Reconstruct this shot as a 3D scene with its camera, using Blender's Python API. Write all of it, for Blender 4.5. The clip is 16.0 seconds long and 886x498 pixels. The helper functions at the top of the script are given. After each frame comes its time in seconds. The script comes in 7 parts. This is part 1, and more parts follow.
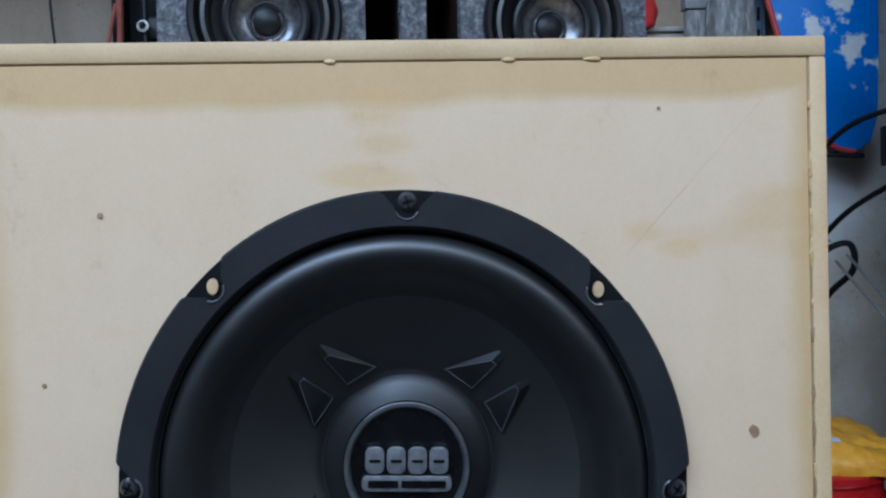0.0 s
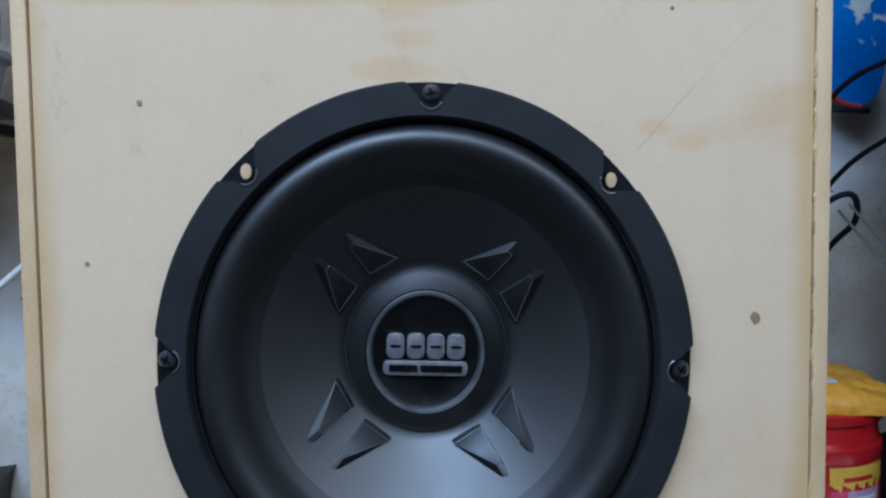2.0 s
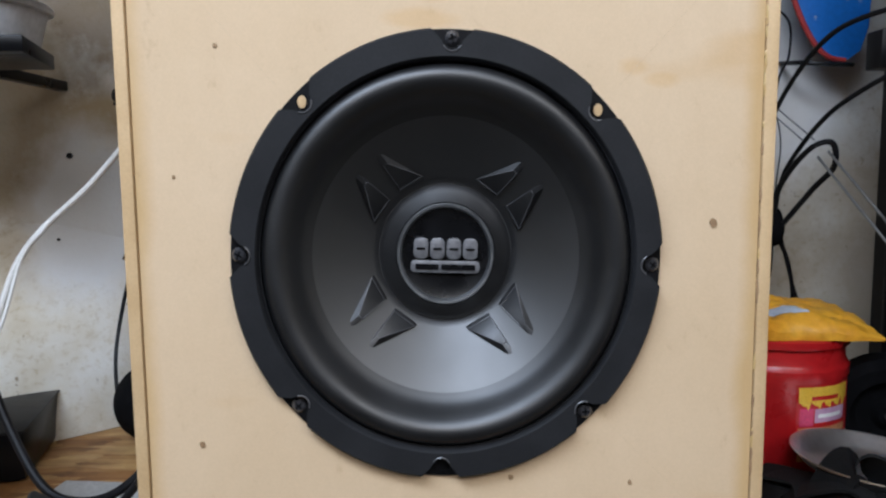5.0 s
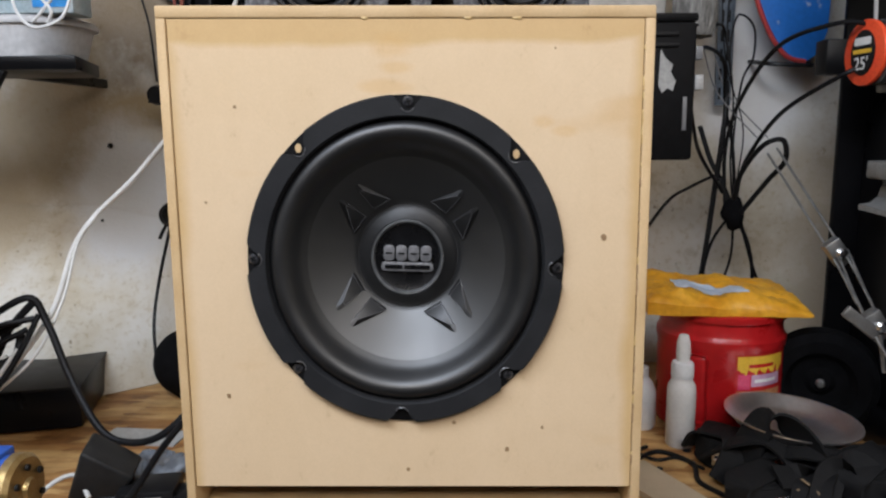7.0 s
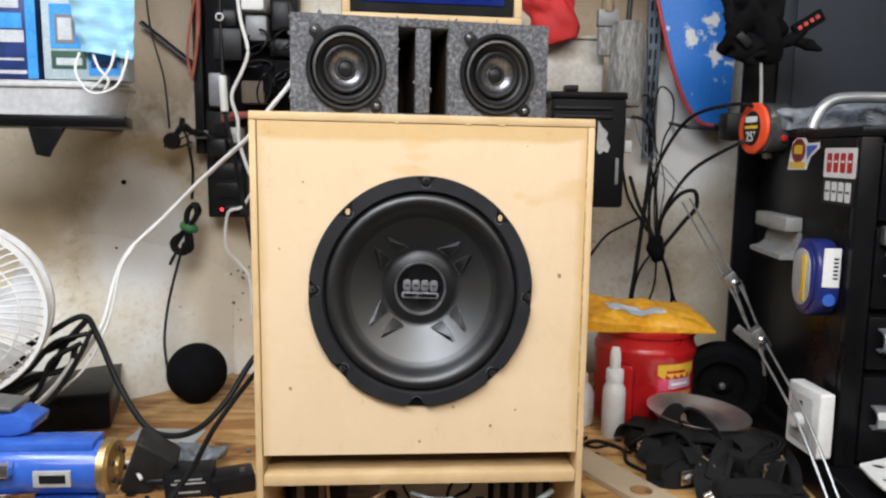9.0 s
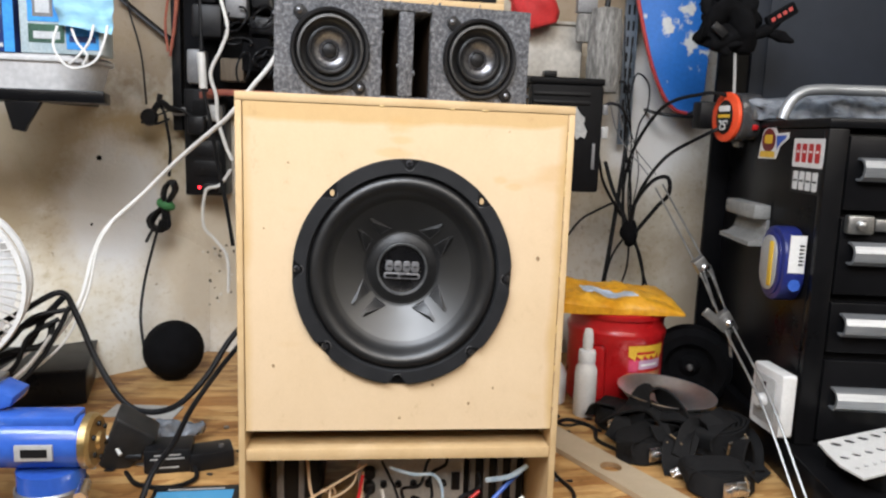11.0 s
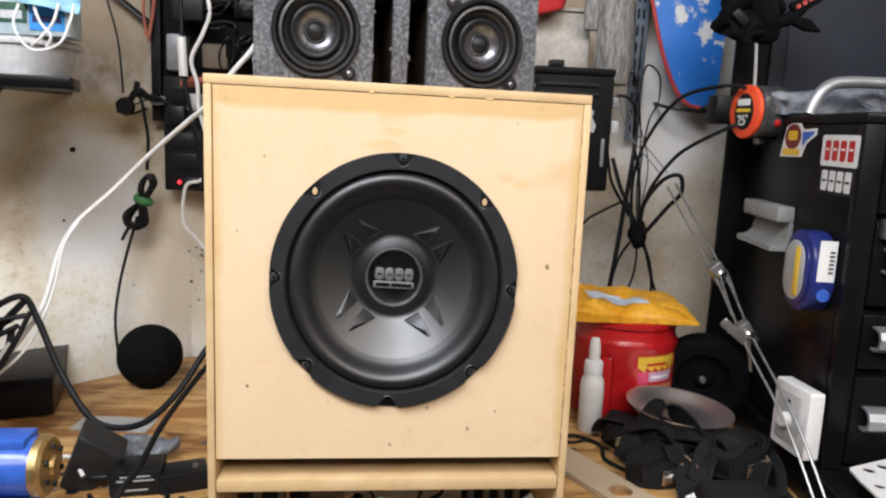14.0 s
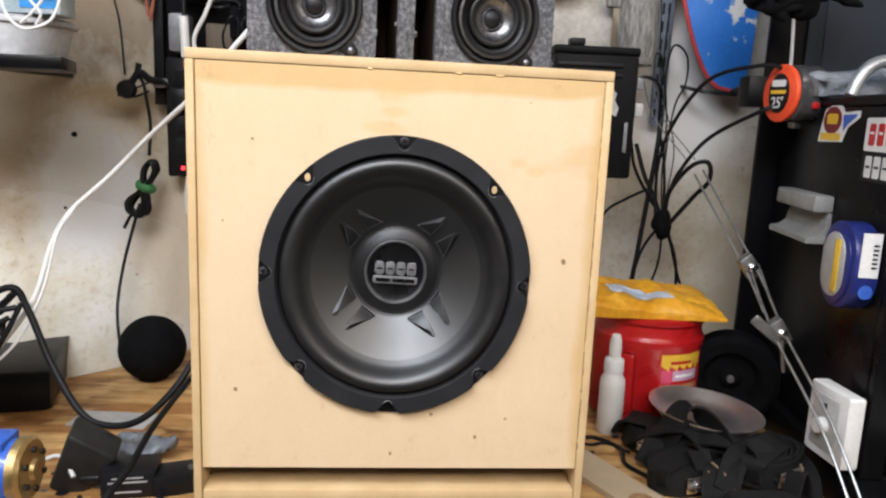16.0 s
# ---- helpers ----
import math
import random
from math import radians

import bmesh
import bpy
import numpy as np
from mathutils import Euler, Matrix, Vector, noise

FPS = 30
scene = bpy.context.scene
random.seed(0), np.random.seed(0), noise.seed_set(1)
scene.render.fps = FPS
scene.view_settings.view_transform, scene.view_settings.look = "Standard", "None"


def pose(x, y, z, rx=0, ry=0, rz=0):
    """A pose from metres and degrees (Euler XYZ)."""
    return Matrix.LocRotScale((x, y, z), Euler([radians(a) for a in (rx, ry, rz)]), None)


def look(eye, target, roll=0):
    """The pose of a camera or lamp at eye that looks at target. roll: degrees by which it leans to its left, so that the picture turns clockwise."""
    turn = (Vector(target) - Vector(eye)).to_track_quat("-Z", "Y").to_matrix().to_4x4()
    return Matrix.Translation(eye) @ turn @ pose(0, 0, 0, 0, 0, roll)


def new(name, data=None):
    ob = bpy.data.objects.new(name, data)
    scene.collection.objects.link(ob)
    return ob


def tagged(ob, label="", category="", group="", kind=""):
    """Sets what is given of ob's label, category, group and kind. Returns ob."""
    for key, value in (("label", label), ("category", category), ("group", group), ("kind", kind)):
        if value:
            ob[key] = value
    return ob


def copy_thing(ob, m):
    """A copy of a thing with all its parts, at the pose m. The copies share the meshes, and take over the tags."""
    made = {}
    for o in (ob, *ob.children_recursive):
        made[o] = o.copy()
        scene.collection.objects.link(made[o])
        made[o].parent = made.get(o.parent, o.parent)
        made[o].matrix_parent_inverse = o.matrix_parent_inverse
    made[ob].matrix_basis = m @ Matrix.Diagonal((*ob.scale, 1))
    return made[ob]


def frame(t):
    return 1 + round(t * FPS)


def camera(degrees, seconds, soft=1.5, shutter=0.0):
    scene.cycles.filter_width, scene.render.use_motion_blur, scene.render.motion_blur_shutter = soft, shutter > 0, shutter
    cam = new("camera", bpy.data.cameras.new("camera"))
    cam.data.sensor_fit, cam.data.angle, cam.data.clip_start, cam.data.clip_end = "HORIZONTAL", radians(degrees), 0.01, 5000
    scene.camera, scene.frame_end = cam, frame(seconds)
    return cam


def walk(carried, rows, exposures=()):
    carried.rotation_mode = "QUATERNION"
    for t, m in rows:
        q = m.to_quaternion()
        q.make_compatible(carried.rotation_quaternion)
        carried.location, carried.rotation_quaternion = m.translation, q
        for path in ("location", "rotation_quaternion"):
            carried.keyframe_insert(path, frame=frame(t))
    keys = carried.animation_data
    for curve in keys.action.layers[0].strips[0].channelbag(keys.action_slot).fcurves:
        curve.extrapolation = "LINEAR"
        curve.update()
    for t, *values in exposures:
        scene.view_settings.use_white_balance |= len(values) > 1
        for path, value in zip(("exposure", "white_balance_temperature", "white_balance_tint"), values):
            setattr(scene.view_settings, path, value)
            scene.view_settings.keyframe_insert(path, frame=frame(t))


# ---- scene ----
cam = camera(62.6, 16.0, 2.3)
PATH = [
    (0, (0.013, -0.335, 0.422), (0.054, 1.664, 0.384), -1.5),
    (0.5, (0.009, -0.342, 0.408), (0.054, 1.656, 0.33), -0.9),
    (1, (0.002, -0.348, 0.399), (0.032, 1.65, 0.307), -0.8),
    (1.5, (0.004, -0.351, 0.392), (0.041, 1.647, 0.304), -0.8),
    (2, (0.003, -0.355, 0.382), (0.036, 1.641, 0.274), -0.7),
    (2.5, (-0.001, -0.358, 0.368), (0.024, 1.637, 0.22), -0.9),
    (3, (-0.002, -0.359, 0.363), (0.016, 1.633, 0.192), -0.8),
    (3.5, (-0.002, -0.362, 0.355), (0.013, 1.63, 0.172), -0.7),
    (4, (-0.002, -0.371, 0.349), (0.008, 1.62, 0.158), -1.1),
    (4.2, (-0.004, -0.377, 0.345), (0.016, 1.616, 0.174), -1.0),
    (6.3, (-0.01, -0.56, 0.405), (0.013, 1.416, 0.094), -0.2),
    (6.5, (0.009, -0.566, 0.408), (0.024, 1.41, 0.097), -0.5),
    (7, (0.042, -0.594, 0.413), (0.005, 1.381, 0.097), -0.5),
    (7.5, (0.004, -0.664, 0.427), (0.008, 1.314, 0.136), -0.7),
    (8, (-0.017, -0.731, 0.439), (0.046, 1.24, 0.102), 0.2),
    (8.5, (-0.021, -0.789, 0.458), (0.086, 1.189, 0.183), 0.2),
    (9, (-0.028, -0.84, 0.471), (0.096, 1.138, 0.206), 0.7),
    (9.5, (-0.039, -0.865, 0.476), (0.106, 1.111, 0.203), 1.1),
    (10, (-0.043, -0.872, 0.475), (0.133, 1.094, 0.154), 1.5),
    (12.5, (-0.037, -0.805, 0.475), (0.172, 1.16, 0.167), 2.0),
    (13, (-0.036, -0.787, 0.476), (0.17, 1.178, 0.168), 2.2),
    (13.5, (-0.033, -0.773, 0.474), (0.169, 1.191, 0.156), 2.3),
    (14, (-0.033, -0.756, 0.47), (0.18, 1.205, 0.143), 2.4),
    (14.5, (-0.03, -0.74, 0.469), (0.178, 1.22, 0.131), 2.4),
    (15, (-0.025, -0.727, 0.467), (0.171, 1.233, 0.121), 2.4),
    (15.5, (-0.019, -0.71, 0.466), (0.161, 1.25, 0.109), 2.4),
    (16, (-0.011, -0.689, 0.464), (0.146, 1.271, 0.101), 2.4),
]
S = 0.815            # metres in one unit of the plan
EXPOSURES = [(0.0, -0.74, 4720, 7), (1.0, -0.74, 4620, 7.5), (2.0, -0.76, 4620, 7.5), (3.5, -0.60, 5280, 9), (4.0, -0.53, 5380, 10), (6.5, -0.42, 6100, 13.5), (7.2, -0.40, 6170, 13.5), (8.0, -0.17, 6300, 13),
             (9.0, 0.02, 6400, 12), (10.0, 0.08, 6400, 12), (12.5, 0.10, 6500, 14), (16.0, 0.10, 6450, 14)]
walk(cam, [(t, look(Vector(eye) * S, Vector(target) * S, roll)) for t, eye, target, roll in PATH], EXPOSURES)


def metres(at):
    """A pose of the plan, in metres."""
    m = at.copy()
    m.translation = m.translation * S
    return m


# ---- world and light ----
BZ = -0.065          # bench top
WALL_Y = 0.89        # back wall
world = bpy.data.worlds.new("world")
scene.world = world
world.use_nodes = True
world.node_tree.nodes["Background"].inputs[0].default_value = (0.75, 0.85, 1.0, 1)
world.node_tree.nodes["Background"].inputs[1].default_value = 0.3


def area_lamp(name, eye, target, sx, sy, power, colour):
    data = bpy.data.lights.new(name, "AREA")
    data.shape, data.size, data.size_y, data.energy, data.color = "RECTANGLE", sx * S, sy * S, power * S * S, colour
    ob = new(name, data)
    ob.matrix_world = metres(look(eye, target))
    return ob


area_lamp("shop_light", (-0.58, -1.05, 1.70), (-0.05, 0.05, 0.05), 1.5, 0.42, 51.0, (0.84, 0.92, 1.0))
area_lamp("garage_light", (0.40, -2.1, 1.86), (0.10, 0.3, 0.10), 3.4, 0.7, 83.0, (1.0, 0.93, 0.83))


# ---- materials ----
def principled(name, colour, rough=0.5, metal=0.0, spec=0.5):
    m = bpy.data.materials.new(name)
    m.use_nodes = True
    b = m.node_tree.nodes["Principled BSDF"]
    b.inputs["Base Color"].default_value = (*colour, 1)
    b.inputs["Roughness"].default_value = rough
    b.inputs["Metallic"].default_value = metal
    b.inputs["Specular IOR Level"].default_value = spec
    return m


def node(m, kind, **values):
    n = m.node_tree.nodes.new(kind)
    for k, v in values.items():
        n.inputs[k].default_value = v
    return n


def link(m, a, b):
    m.node_tree.links.new(a, b)


def ramp(m, source, stops):
    r = m.node_tree.nodes.new("ShaderNodeValToRGB")
    while len(r.color_ramp.elements) < len(stops):
        r.color_ramp.elements.new(0.5)
    for e, (p, c) in zip(r.color_ramp.elements, stops):
        e.position, e.color = p, (*c, 1)
    link(m, source, r.inputs[0])
    return r


def mix(m, kind, fac, a, b):
    n = m.node_tree.nodes.new("ShaderNodeMix")
    n.data_type, n.blend_type = "RGBA", kind
    for s, v in ((n.inputs[0], fac), (n.inputs[6], a), (n.inputs[7], b)):
        if isinstance(v, (int, float)):
            s.default_value = v
        elif isinstance(v, tuple):
            s.default_value = (*v, 1)
        else:
            link(m, v, s)
    return n.outputs[2]


def coords(m, scale=(1, 1, 1)):
    tc = m.node_tree.nodes.new("ShaderNodeTexCoord")
    mp = m.node_tree.nodes.new("ShaderNodeMapping")
    mp.inputs["Scale"].default_value = tuple(v / S for v in scale)
    link(m, tc.outputs["Object"], mp.inputs[0])
    return mp.outputs[0]


def noisy(name, a, b, scale=40.0, rough=0.5, metal=0.0, bump=0.0, fine=0.0, stretch=(1, 1, 1), spec=0.5, low=0.35, high=0.65, vary=0.12):
    """Two colours by noise, with fine grain and relief."""
    m = principled(name, a, rough, metal, spec)
    b_ = m.node_tree.nodes["Principled BSDF"]
    co = coords(m, stretch)
    n1 = node(m, "ShaderNodeTexNoise", Scale=scale, Detail=6.0, Roughness=0.6)
    link(m, co, n1.inputs["Vector"])
    n2 = node(m, "ShaderNodeTexNoise", Scale=fine or scale * 9, Detail=4.0)
    link(m, co, n2.inputs["Vector"])
    base = ramp(m, n1.outputs[0], [(low, a), (high, b)]).outputs[0]
    grain = ramp(m, n2.outputs[0], [(0.3, (1 - vary * 2,) * 3), (0.7, (1.0,) * 3)]).outputs[0]
    link(m, mix(m, "MULTIPLY", 1.0, base, grain), b_.inputs["Base Color"])
    rr = node(m, "ShaderNodeMapRange")
    rr.inputs[3].default_value, rr.inputs[4].default_value = max(rough - 0.12, 0.02), min(rough + 0.12, 1)
    link(m, n1.outputs[0], rr.inputs[0])
    link(m, rr.outputs[0], b_.inputs["Roughness"])
    if bump:
        bp = node(m, "ShaderNodeBump", Strength=bump, Distance=0.002)
        link(m, n2.outputs[0], bp.inputs["Height"])
        link(m, bp.outputs[0], b_.inputs["Normal"])
    return m


def mdf_face():
    """Bare fibreboard with ragged yellow varnish along its margins and a few dark specks. Object space is that of the box."""
    m = principled("fibreboard_face", (0.60, 0.43, 0.25), 0.62, 0, 0.3)
    b = m.node_tree.nodes["Principled BSDF"]
    co = coords(m)
    xyz = m.node_tree.nodes.new("ShaderNodeSeparateXYZ")
    link(m, co, xyz.inputs[0])
    cloud = node(m, "ShaderNodeTexNoise", Scale=5.0, Detail=5.0, Roughness=0.6)
    link(m, co, cloud.inputs["Vector"])
    base = ramp(m, cloud.outputs[0], [(0.3, (0.64, 0.475, 0.295)), (0.7, (0.69, 0.525, 0.345))]).outputs[0]
    wob = node(m, "ShaderNodeTexNoise", Scale=9.0, Detail=6.0, Roughness=0.55)
    link(m, co, wob.inputs["Vector"])

    def maths(op, a, c, d=None):
        n = m.node_tree.nodes.new("ShaderNodeMath")
        n.operation = op
        for s, v in zip(n.inputs, (a, c, d)):
            if v is None:
                continue
            if isinstance(v, (int, float)):
                s.default_value = v
            else:
                link(m, v, s)
        return n.outputs[0]

    shift = maths("MULTIPLY_ADD", wob.outputs[0], 0.05, -0.025)
    top = maths("ADD", xyz.outputs[2], maths("MULTIPLY", shift, 0.45))
    right = maths("ADD", xyz.outputs[0], maths("MULTIPLY", shift, 0.5))
    left = maths("SUBTRACT", maths("MULTIPLY", shift, 0.5), xyz.outputs[0])

    def edge(v, at, soft):
        r = node(m, "ShaderNodeMapRange")
        r.inputs[1].default_value, r.inputs[2].default_value = at, at + soft
        link(m, v, r.inputs[0])
        return r.outputs[0]

    stain = maths("MAXIMUM", edge(top, 0.545, 0.006), maths("MAXIMUM", edge(right, 0.177, 0.010), edge(left, 0.177, 0.012)))
    stain = maths("MULTIPLY", stain, 0.72)
    col = mix(m, "MIX", stain, base, (0.54, 0.345, 0.135))
    scuffed = node(m, "ShaderNodeTexNoise", Scale=55.0, Detail=4.0)
    link(m, coords(m, (0.5, 1, 1.2)), scuffed.inputs["Vector"])
    # smears of filler
    smear = node(m, "ShaderNodeTexNoise", Scale=16.0, Detail=2.0)
    mp = coords(m, (0.5, 1, 1.6))
    link(m, mp, smear.inputs["Vector"])
    sm = ramp(m, smear.outputs[0], [(0.63, (0, 0, 0)), (0.76, (1, 1, 1))]).outputs[0]
    col = mix(m, "MIX", maths("MULTIPLY", sm, 0.36), col, (0.55, 0.33, 0.12))
    # orange smears over the driver and beside a notch
    for cx, cz, rx, rz in ((-0.015, 0.5150, 0.024, 0.0060), (-0.006, 0.5300, 0.014, 0.0055), (-0.010, 0.5480, 0.018, 0.0120), (0.113, 0.4860, 0.010, 0.0060), (0.128, 0.4780, 0.012, 0.0050)):
        mq = m.node_tree.nodes.new("ShaderNodeMapping")
        mq.inputs["Location"].default_value, mq.inputs["Scale"].default_value = (-cx / rx, 0, -cz / rz), (1 / rx, 0, 1 / rz)
        link(m, co, mq.inputs[0])
        ln = m.node_tree.nodes.new("ShaderNodeVectorMath")
        ln.operation = "LENGTH"
        link(m, mq.outputs[0], ln.inputs[0])
        far = maths("ADD", ln.outputs["Value"], maths("MULTIPLY_ADD", scuffed.outputs[0], 1.6, -0.8))
        near = node(m, "ShaderNodeMapRange")
        near.inputs[1].default_value, near.inputs[2].default_value, near.inputs[3].default_value, near.inputs[4].default_value = 0.55, 1.15, 0.34, 0.0
        link(m, far, near.inputs[0])
        col = mix(m, "MIX", near.outputs[0], col, (0.60, 0.36, 0.13))
    scuff = node(m, "ShaderNodeTexNoise", Scale=38.0, Detail=7.0, Roughness=0.75)
    link(m, coords(m, (1, 1, 0.6)), scuff.inputs["Vector"])
    dull = ramp(m, scuff.outputs[0], [(0.26, (0.80, 0.76, 0.70)), (0.40, (0.97, 0.965, 0.955)), (0.62, (1, 1, 1))]).outputs[0]
    col = mix(m, "MULTIPLY", 1.0, col, dull)
    fibre = node(m, "ShaderNodeTexNoise", Scale=700.0, Detail=2.0)
    link(m, co, fibre.inputs["Vector"])
    fb = ramp(m, fibre.outputs[0], [(0.3, (0.96,) * 3), (0.7, (1.0,) * 3)]).outputs[0]
    col = mix(m, "MULTIPLY", 1.0, col, fb)
    link(m, col, b.inputs["Base Color"])
    bp = node(m, "ShaderNodeBump", Strength=0.04, Distance=0.001)
    link(m, fibre.outputs[0], bp.inputs["Height"])
    link(m, bp.outputs[0], b.inputs["Normal"])
    return m


M = {}
M["mdf"] = mdf_face()
M["mdf_edge"] = noisy("fibreboard_edge", (0.52, 0.35, 0.17), (0.62, 0.44, 0.24), 14, 0.65, bump=0.07, fine=500, vary=0.05)
M["speck"] = noisy("dark_stain", (0.27, 0.16, 0.08), (0.38, 0.25, 0.13), 300, 0.7)
M["filler"] = noisy("dried_glue", (0.66, 0.48, 0.22), (0.55, 0.36, 0.14), 120, 0.35)
M["flange"] = noisy("moulded_rubber_gasket", (0.015, 0.0155, 0.0170), (0.021, 0.0215, 0.0235), 30, 0.60, bump=0.05, fine=900, vary=0.1, spec=0.2)
M["surround"] = noisy("rubber_surround", (0.002, 0.002, 0.0025), (0.003, 0.003, 0.0036), 25, 0.46, vary=0.05, spec=0.85)
M["cone"] = noisy("injected_black_cone", (0.0018, 0.0018, 0.0024), (0.003, 0.003, 0.0037), 18, 0.47, bump=0.02, fine=600, vary=0.08, spec=1.0)
M["cone"].node_tree.nodes["Principled BSDF"].inputs["IOR"].default_value = 1.6
# wedges coloured lighter than the cone for the light their tilt catches
M["pad"] = noisy("lit_cone_embossing", (0.006, 0.006, 0.0066), (0.009, 0.009, 0.010), 60, 0.46, vary=0.05, spec=0.8)
# pale colour stands for light caught on wedge edges and notch lips
M["lit_edge"] = noisy("painted_lit_edge", (0.050, 0.050, 0.053), (0.085, 0.085, 0.09), 80, 0.34, vary=0.1, spec=0.8)
M["cap"] = noisy("dust_cap", (0.003, 0.003, 0.0035), (0.005, 0.005, 0.006), 60, 0.28, vary=0.05)
M["satin"] = noisy("satin_silver_ring", (0.30, 0.31, 0.32), (0.40, 0.41, 0.42), 80, 0.34, 0.9, vary=0.05)
M["emblem"] = noisy("silver_emblem", (0.17, 0.17, 0.18), (0.26, 0.26, 0.27), 200, 0.42, 0.5)
M["smoke"] = noisy("smoky_plastic", (0.03, 0.03, 0.033), (0.055, 0.055, 0.06), 60, 0.24, spec=0.8)
M["chrome_dark"] = noisy("dark_chrome", (0.12, 0.12, 0.13), (0.20, 0.20, 0.21), 80, 0.36, 0.9)
M["dish"] = noisy("tweeter_dish_metal", (0.13, 0.13, 0.14), (0.25, 0.25, 0.26), 240, 0.32, 0.9)
M["recess"] = noisy("dark_basket_metal", (0.003, 0.003, 0.0035), (0.006, 0.006, 0.007), 80, 0.6, spec=0.15)
M["black"] = noisy("black_plastic", (0.007, 0.007, 0.008), (0.012, 0.012, 0.013), 30, 0.42, vary=0.1, spec=0.22)
M["black_soft"] = noisy("black_fabric", (0.0035, 0.0035, 0.004), (0.007, 0.007, 0.008), 60, 0.9, bump=0.4, fine=900, spec=0.08)
M["webbing"] = noisy("black_webbing", (0.008, 0.008, 0.0085), (0.014, 0.014, 0.015), 200, 0.7, bump=0.5, fine=1200, spec=0.2)
M["tray_steel"] = noisy("brushed_tray_steel", (0.74, 0.74, 0.75), (0.86, 0.86, 0.87), 12, 0.38, 1.0, vary=0.05)
M["black_paint"] = noisy("black_sheet_metal", (0.004, 0.004, 0.0045), (0.008, 0.008, 0.009), 6, 0.30, bump=0.05, fine=500, vary=0.1, spec=0.14)
M["slate"] = noisy("slate_grey_metal", (0.012, 0.016, 0.024), (0.017, 0.022, 0.032), 3, 0.5, vary=0.06, spec=0.2)
M["cable"] = noisy("black_cable", (0.006, 0.006, 0.007), (0.012, 0.012, 0.013), 30, 0.45, vary=0.1, spec=0.15)
M["white_cable"] = noisy("white_cable", (0.62, 0.61, 0.57), (0.72, 0.71, 0.68), 30, 0.45, vary=0.06)
M["white"] = noisy("white_plastic", (0.66, 0.66, 0.65), (0.75, 0.75, 0.74), 20, 0.38, vary=0.05)
M["clear"] = noisy("cloudy_plastic", (0.68, 0.70, 0.72), (0.80, 0.81, 0.82), 14, 0.3, vary=0.05)
M["red"] = noisy("red_plastic", (0.42, 0.010, 0.012), (0.54, 0.016, 0.018), 10, 0.30, vary=0.06)
M["yellow"] = noisy("padded_paper", (0.70, 0.30, 0.012), (0.84, 0.43, 0.03), 22, 0.42, bump=0.25, fine=90, vary=0.10)
M["steel"] = noisy("polished_steel", (0.70, 0.70, 0.71), (0.82, 0.82, 0.83), 12, 0.26, 1.0, vary=0.05)
M["zinc"] = noisy("zinc_plated_steel", (0.30, 0.30, 0.295), (0.40, 0.40, 0.39), 60, 0.42, 0.9)
M["brass"] = noisy("worn_brass", (0.48, 0.33, 0.13), (0.62, 0.46, 0.22), 60, 0.35, 0.9, bump=0.3)
M["blue"] = noisy("blue_enamel", (0.028, 0.09, 0.42), (0.042, 0.13, 0.52), 12, 0.20, vary=0.06)
M["blue_board"] = noisy("scuffed_blue_paint", (0.02, 0.16, 0.55), (0.62, 0.63, 0.62), 12, 0.5, low=0.60, high=0.64, vary=0.08)
M["red_edge"] = noisy("red_edge_paint", (0.40, 0.03, 0.03), (0.5, 0.06, 0.05), 30, 0.5)
M["orange"] = noisy("orange_rubber", (0.80, 0.07, 0.02), (0.88, 0.10, 0.03), 30, 0.45)
M["grey"] = noisy("grey_plastic", (0.16, 0.16, 0.165), (0.22, 0.22, 0.225), 30, 0.4)
M["pale_grey"] = noisy("pale_grey_plastic", (0.36, 0.36, 0.35), (0.46, 0.46, 0.45), 30, 0.42)
M["pull"] = noisy("brushed_pull", (0.32, 0.34, 0.36), (0.44, 0.46, 0.48), 40, 0.38, 0.6, stretch=(0.05, 1, 1))
M["dark_concrete"] = noisy("dimmed_concrete", (0.06, 0.057, 0.052), (0.11, 0.105, 0.095), 5, 0.8, bump=0.4, fine=60, vary=0.15)
M["screen"] = principled("lit_screen", (0.05, 0.2, 0.35), 0.1)
M["led"] = principled("red_led", (0.8, 0.02, 0.02), 0.3)
for key, col, st in (("screen", (0.12, 0.42, 0.75), 0.3), ("led", (1.0, 0.02, 0.03), 6.0)):
    b = M[key].node_tree.nodes["Principled BSDF"]
    b.inputs["Emission Color"].default_value, b.inputs["Emission Strength"].default_value = (*col, 1), st


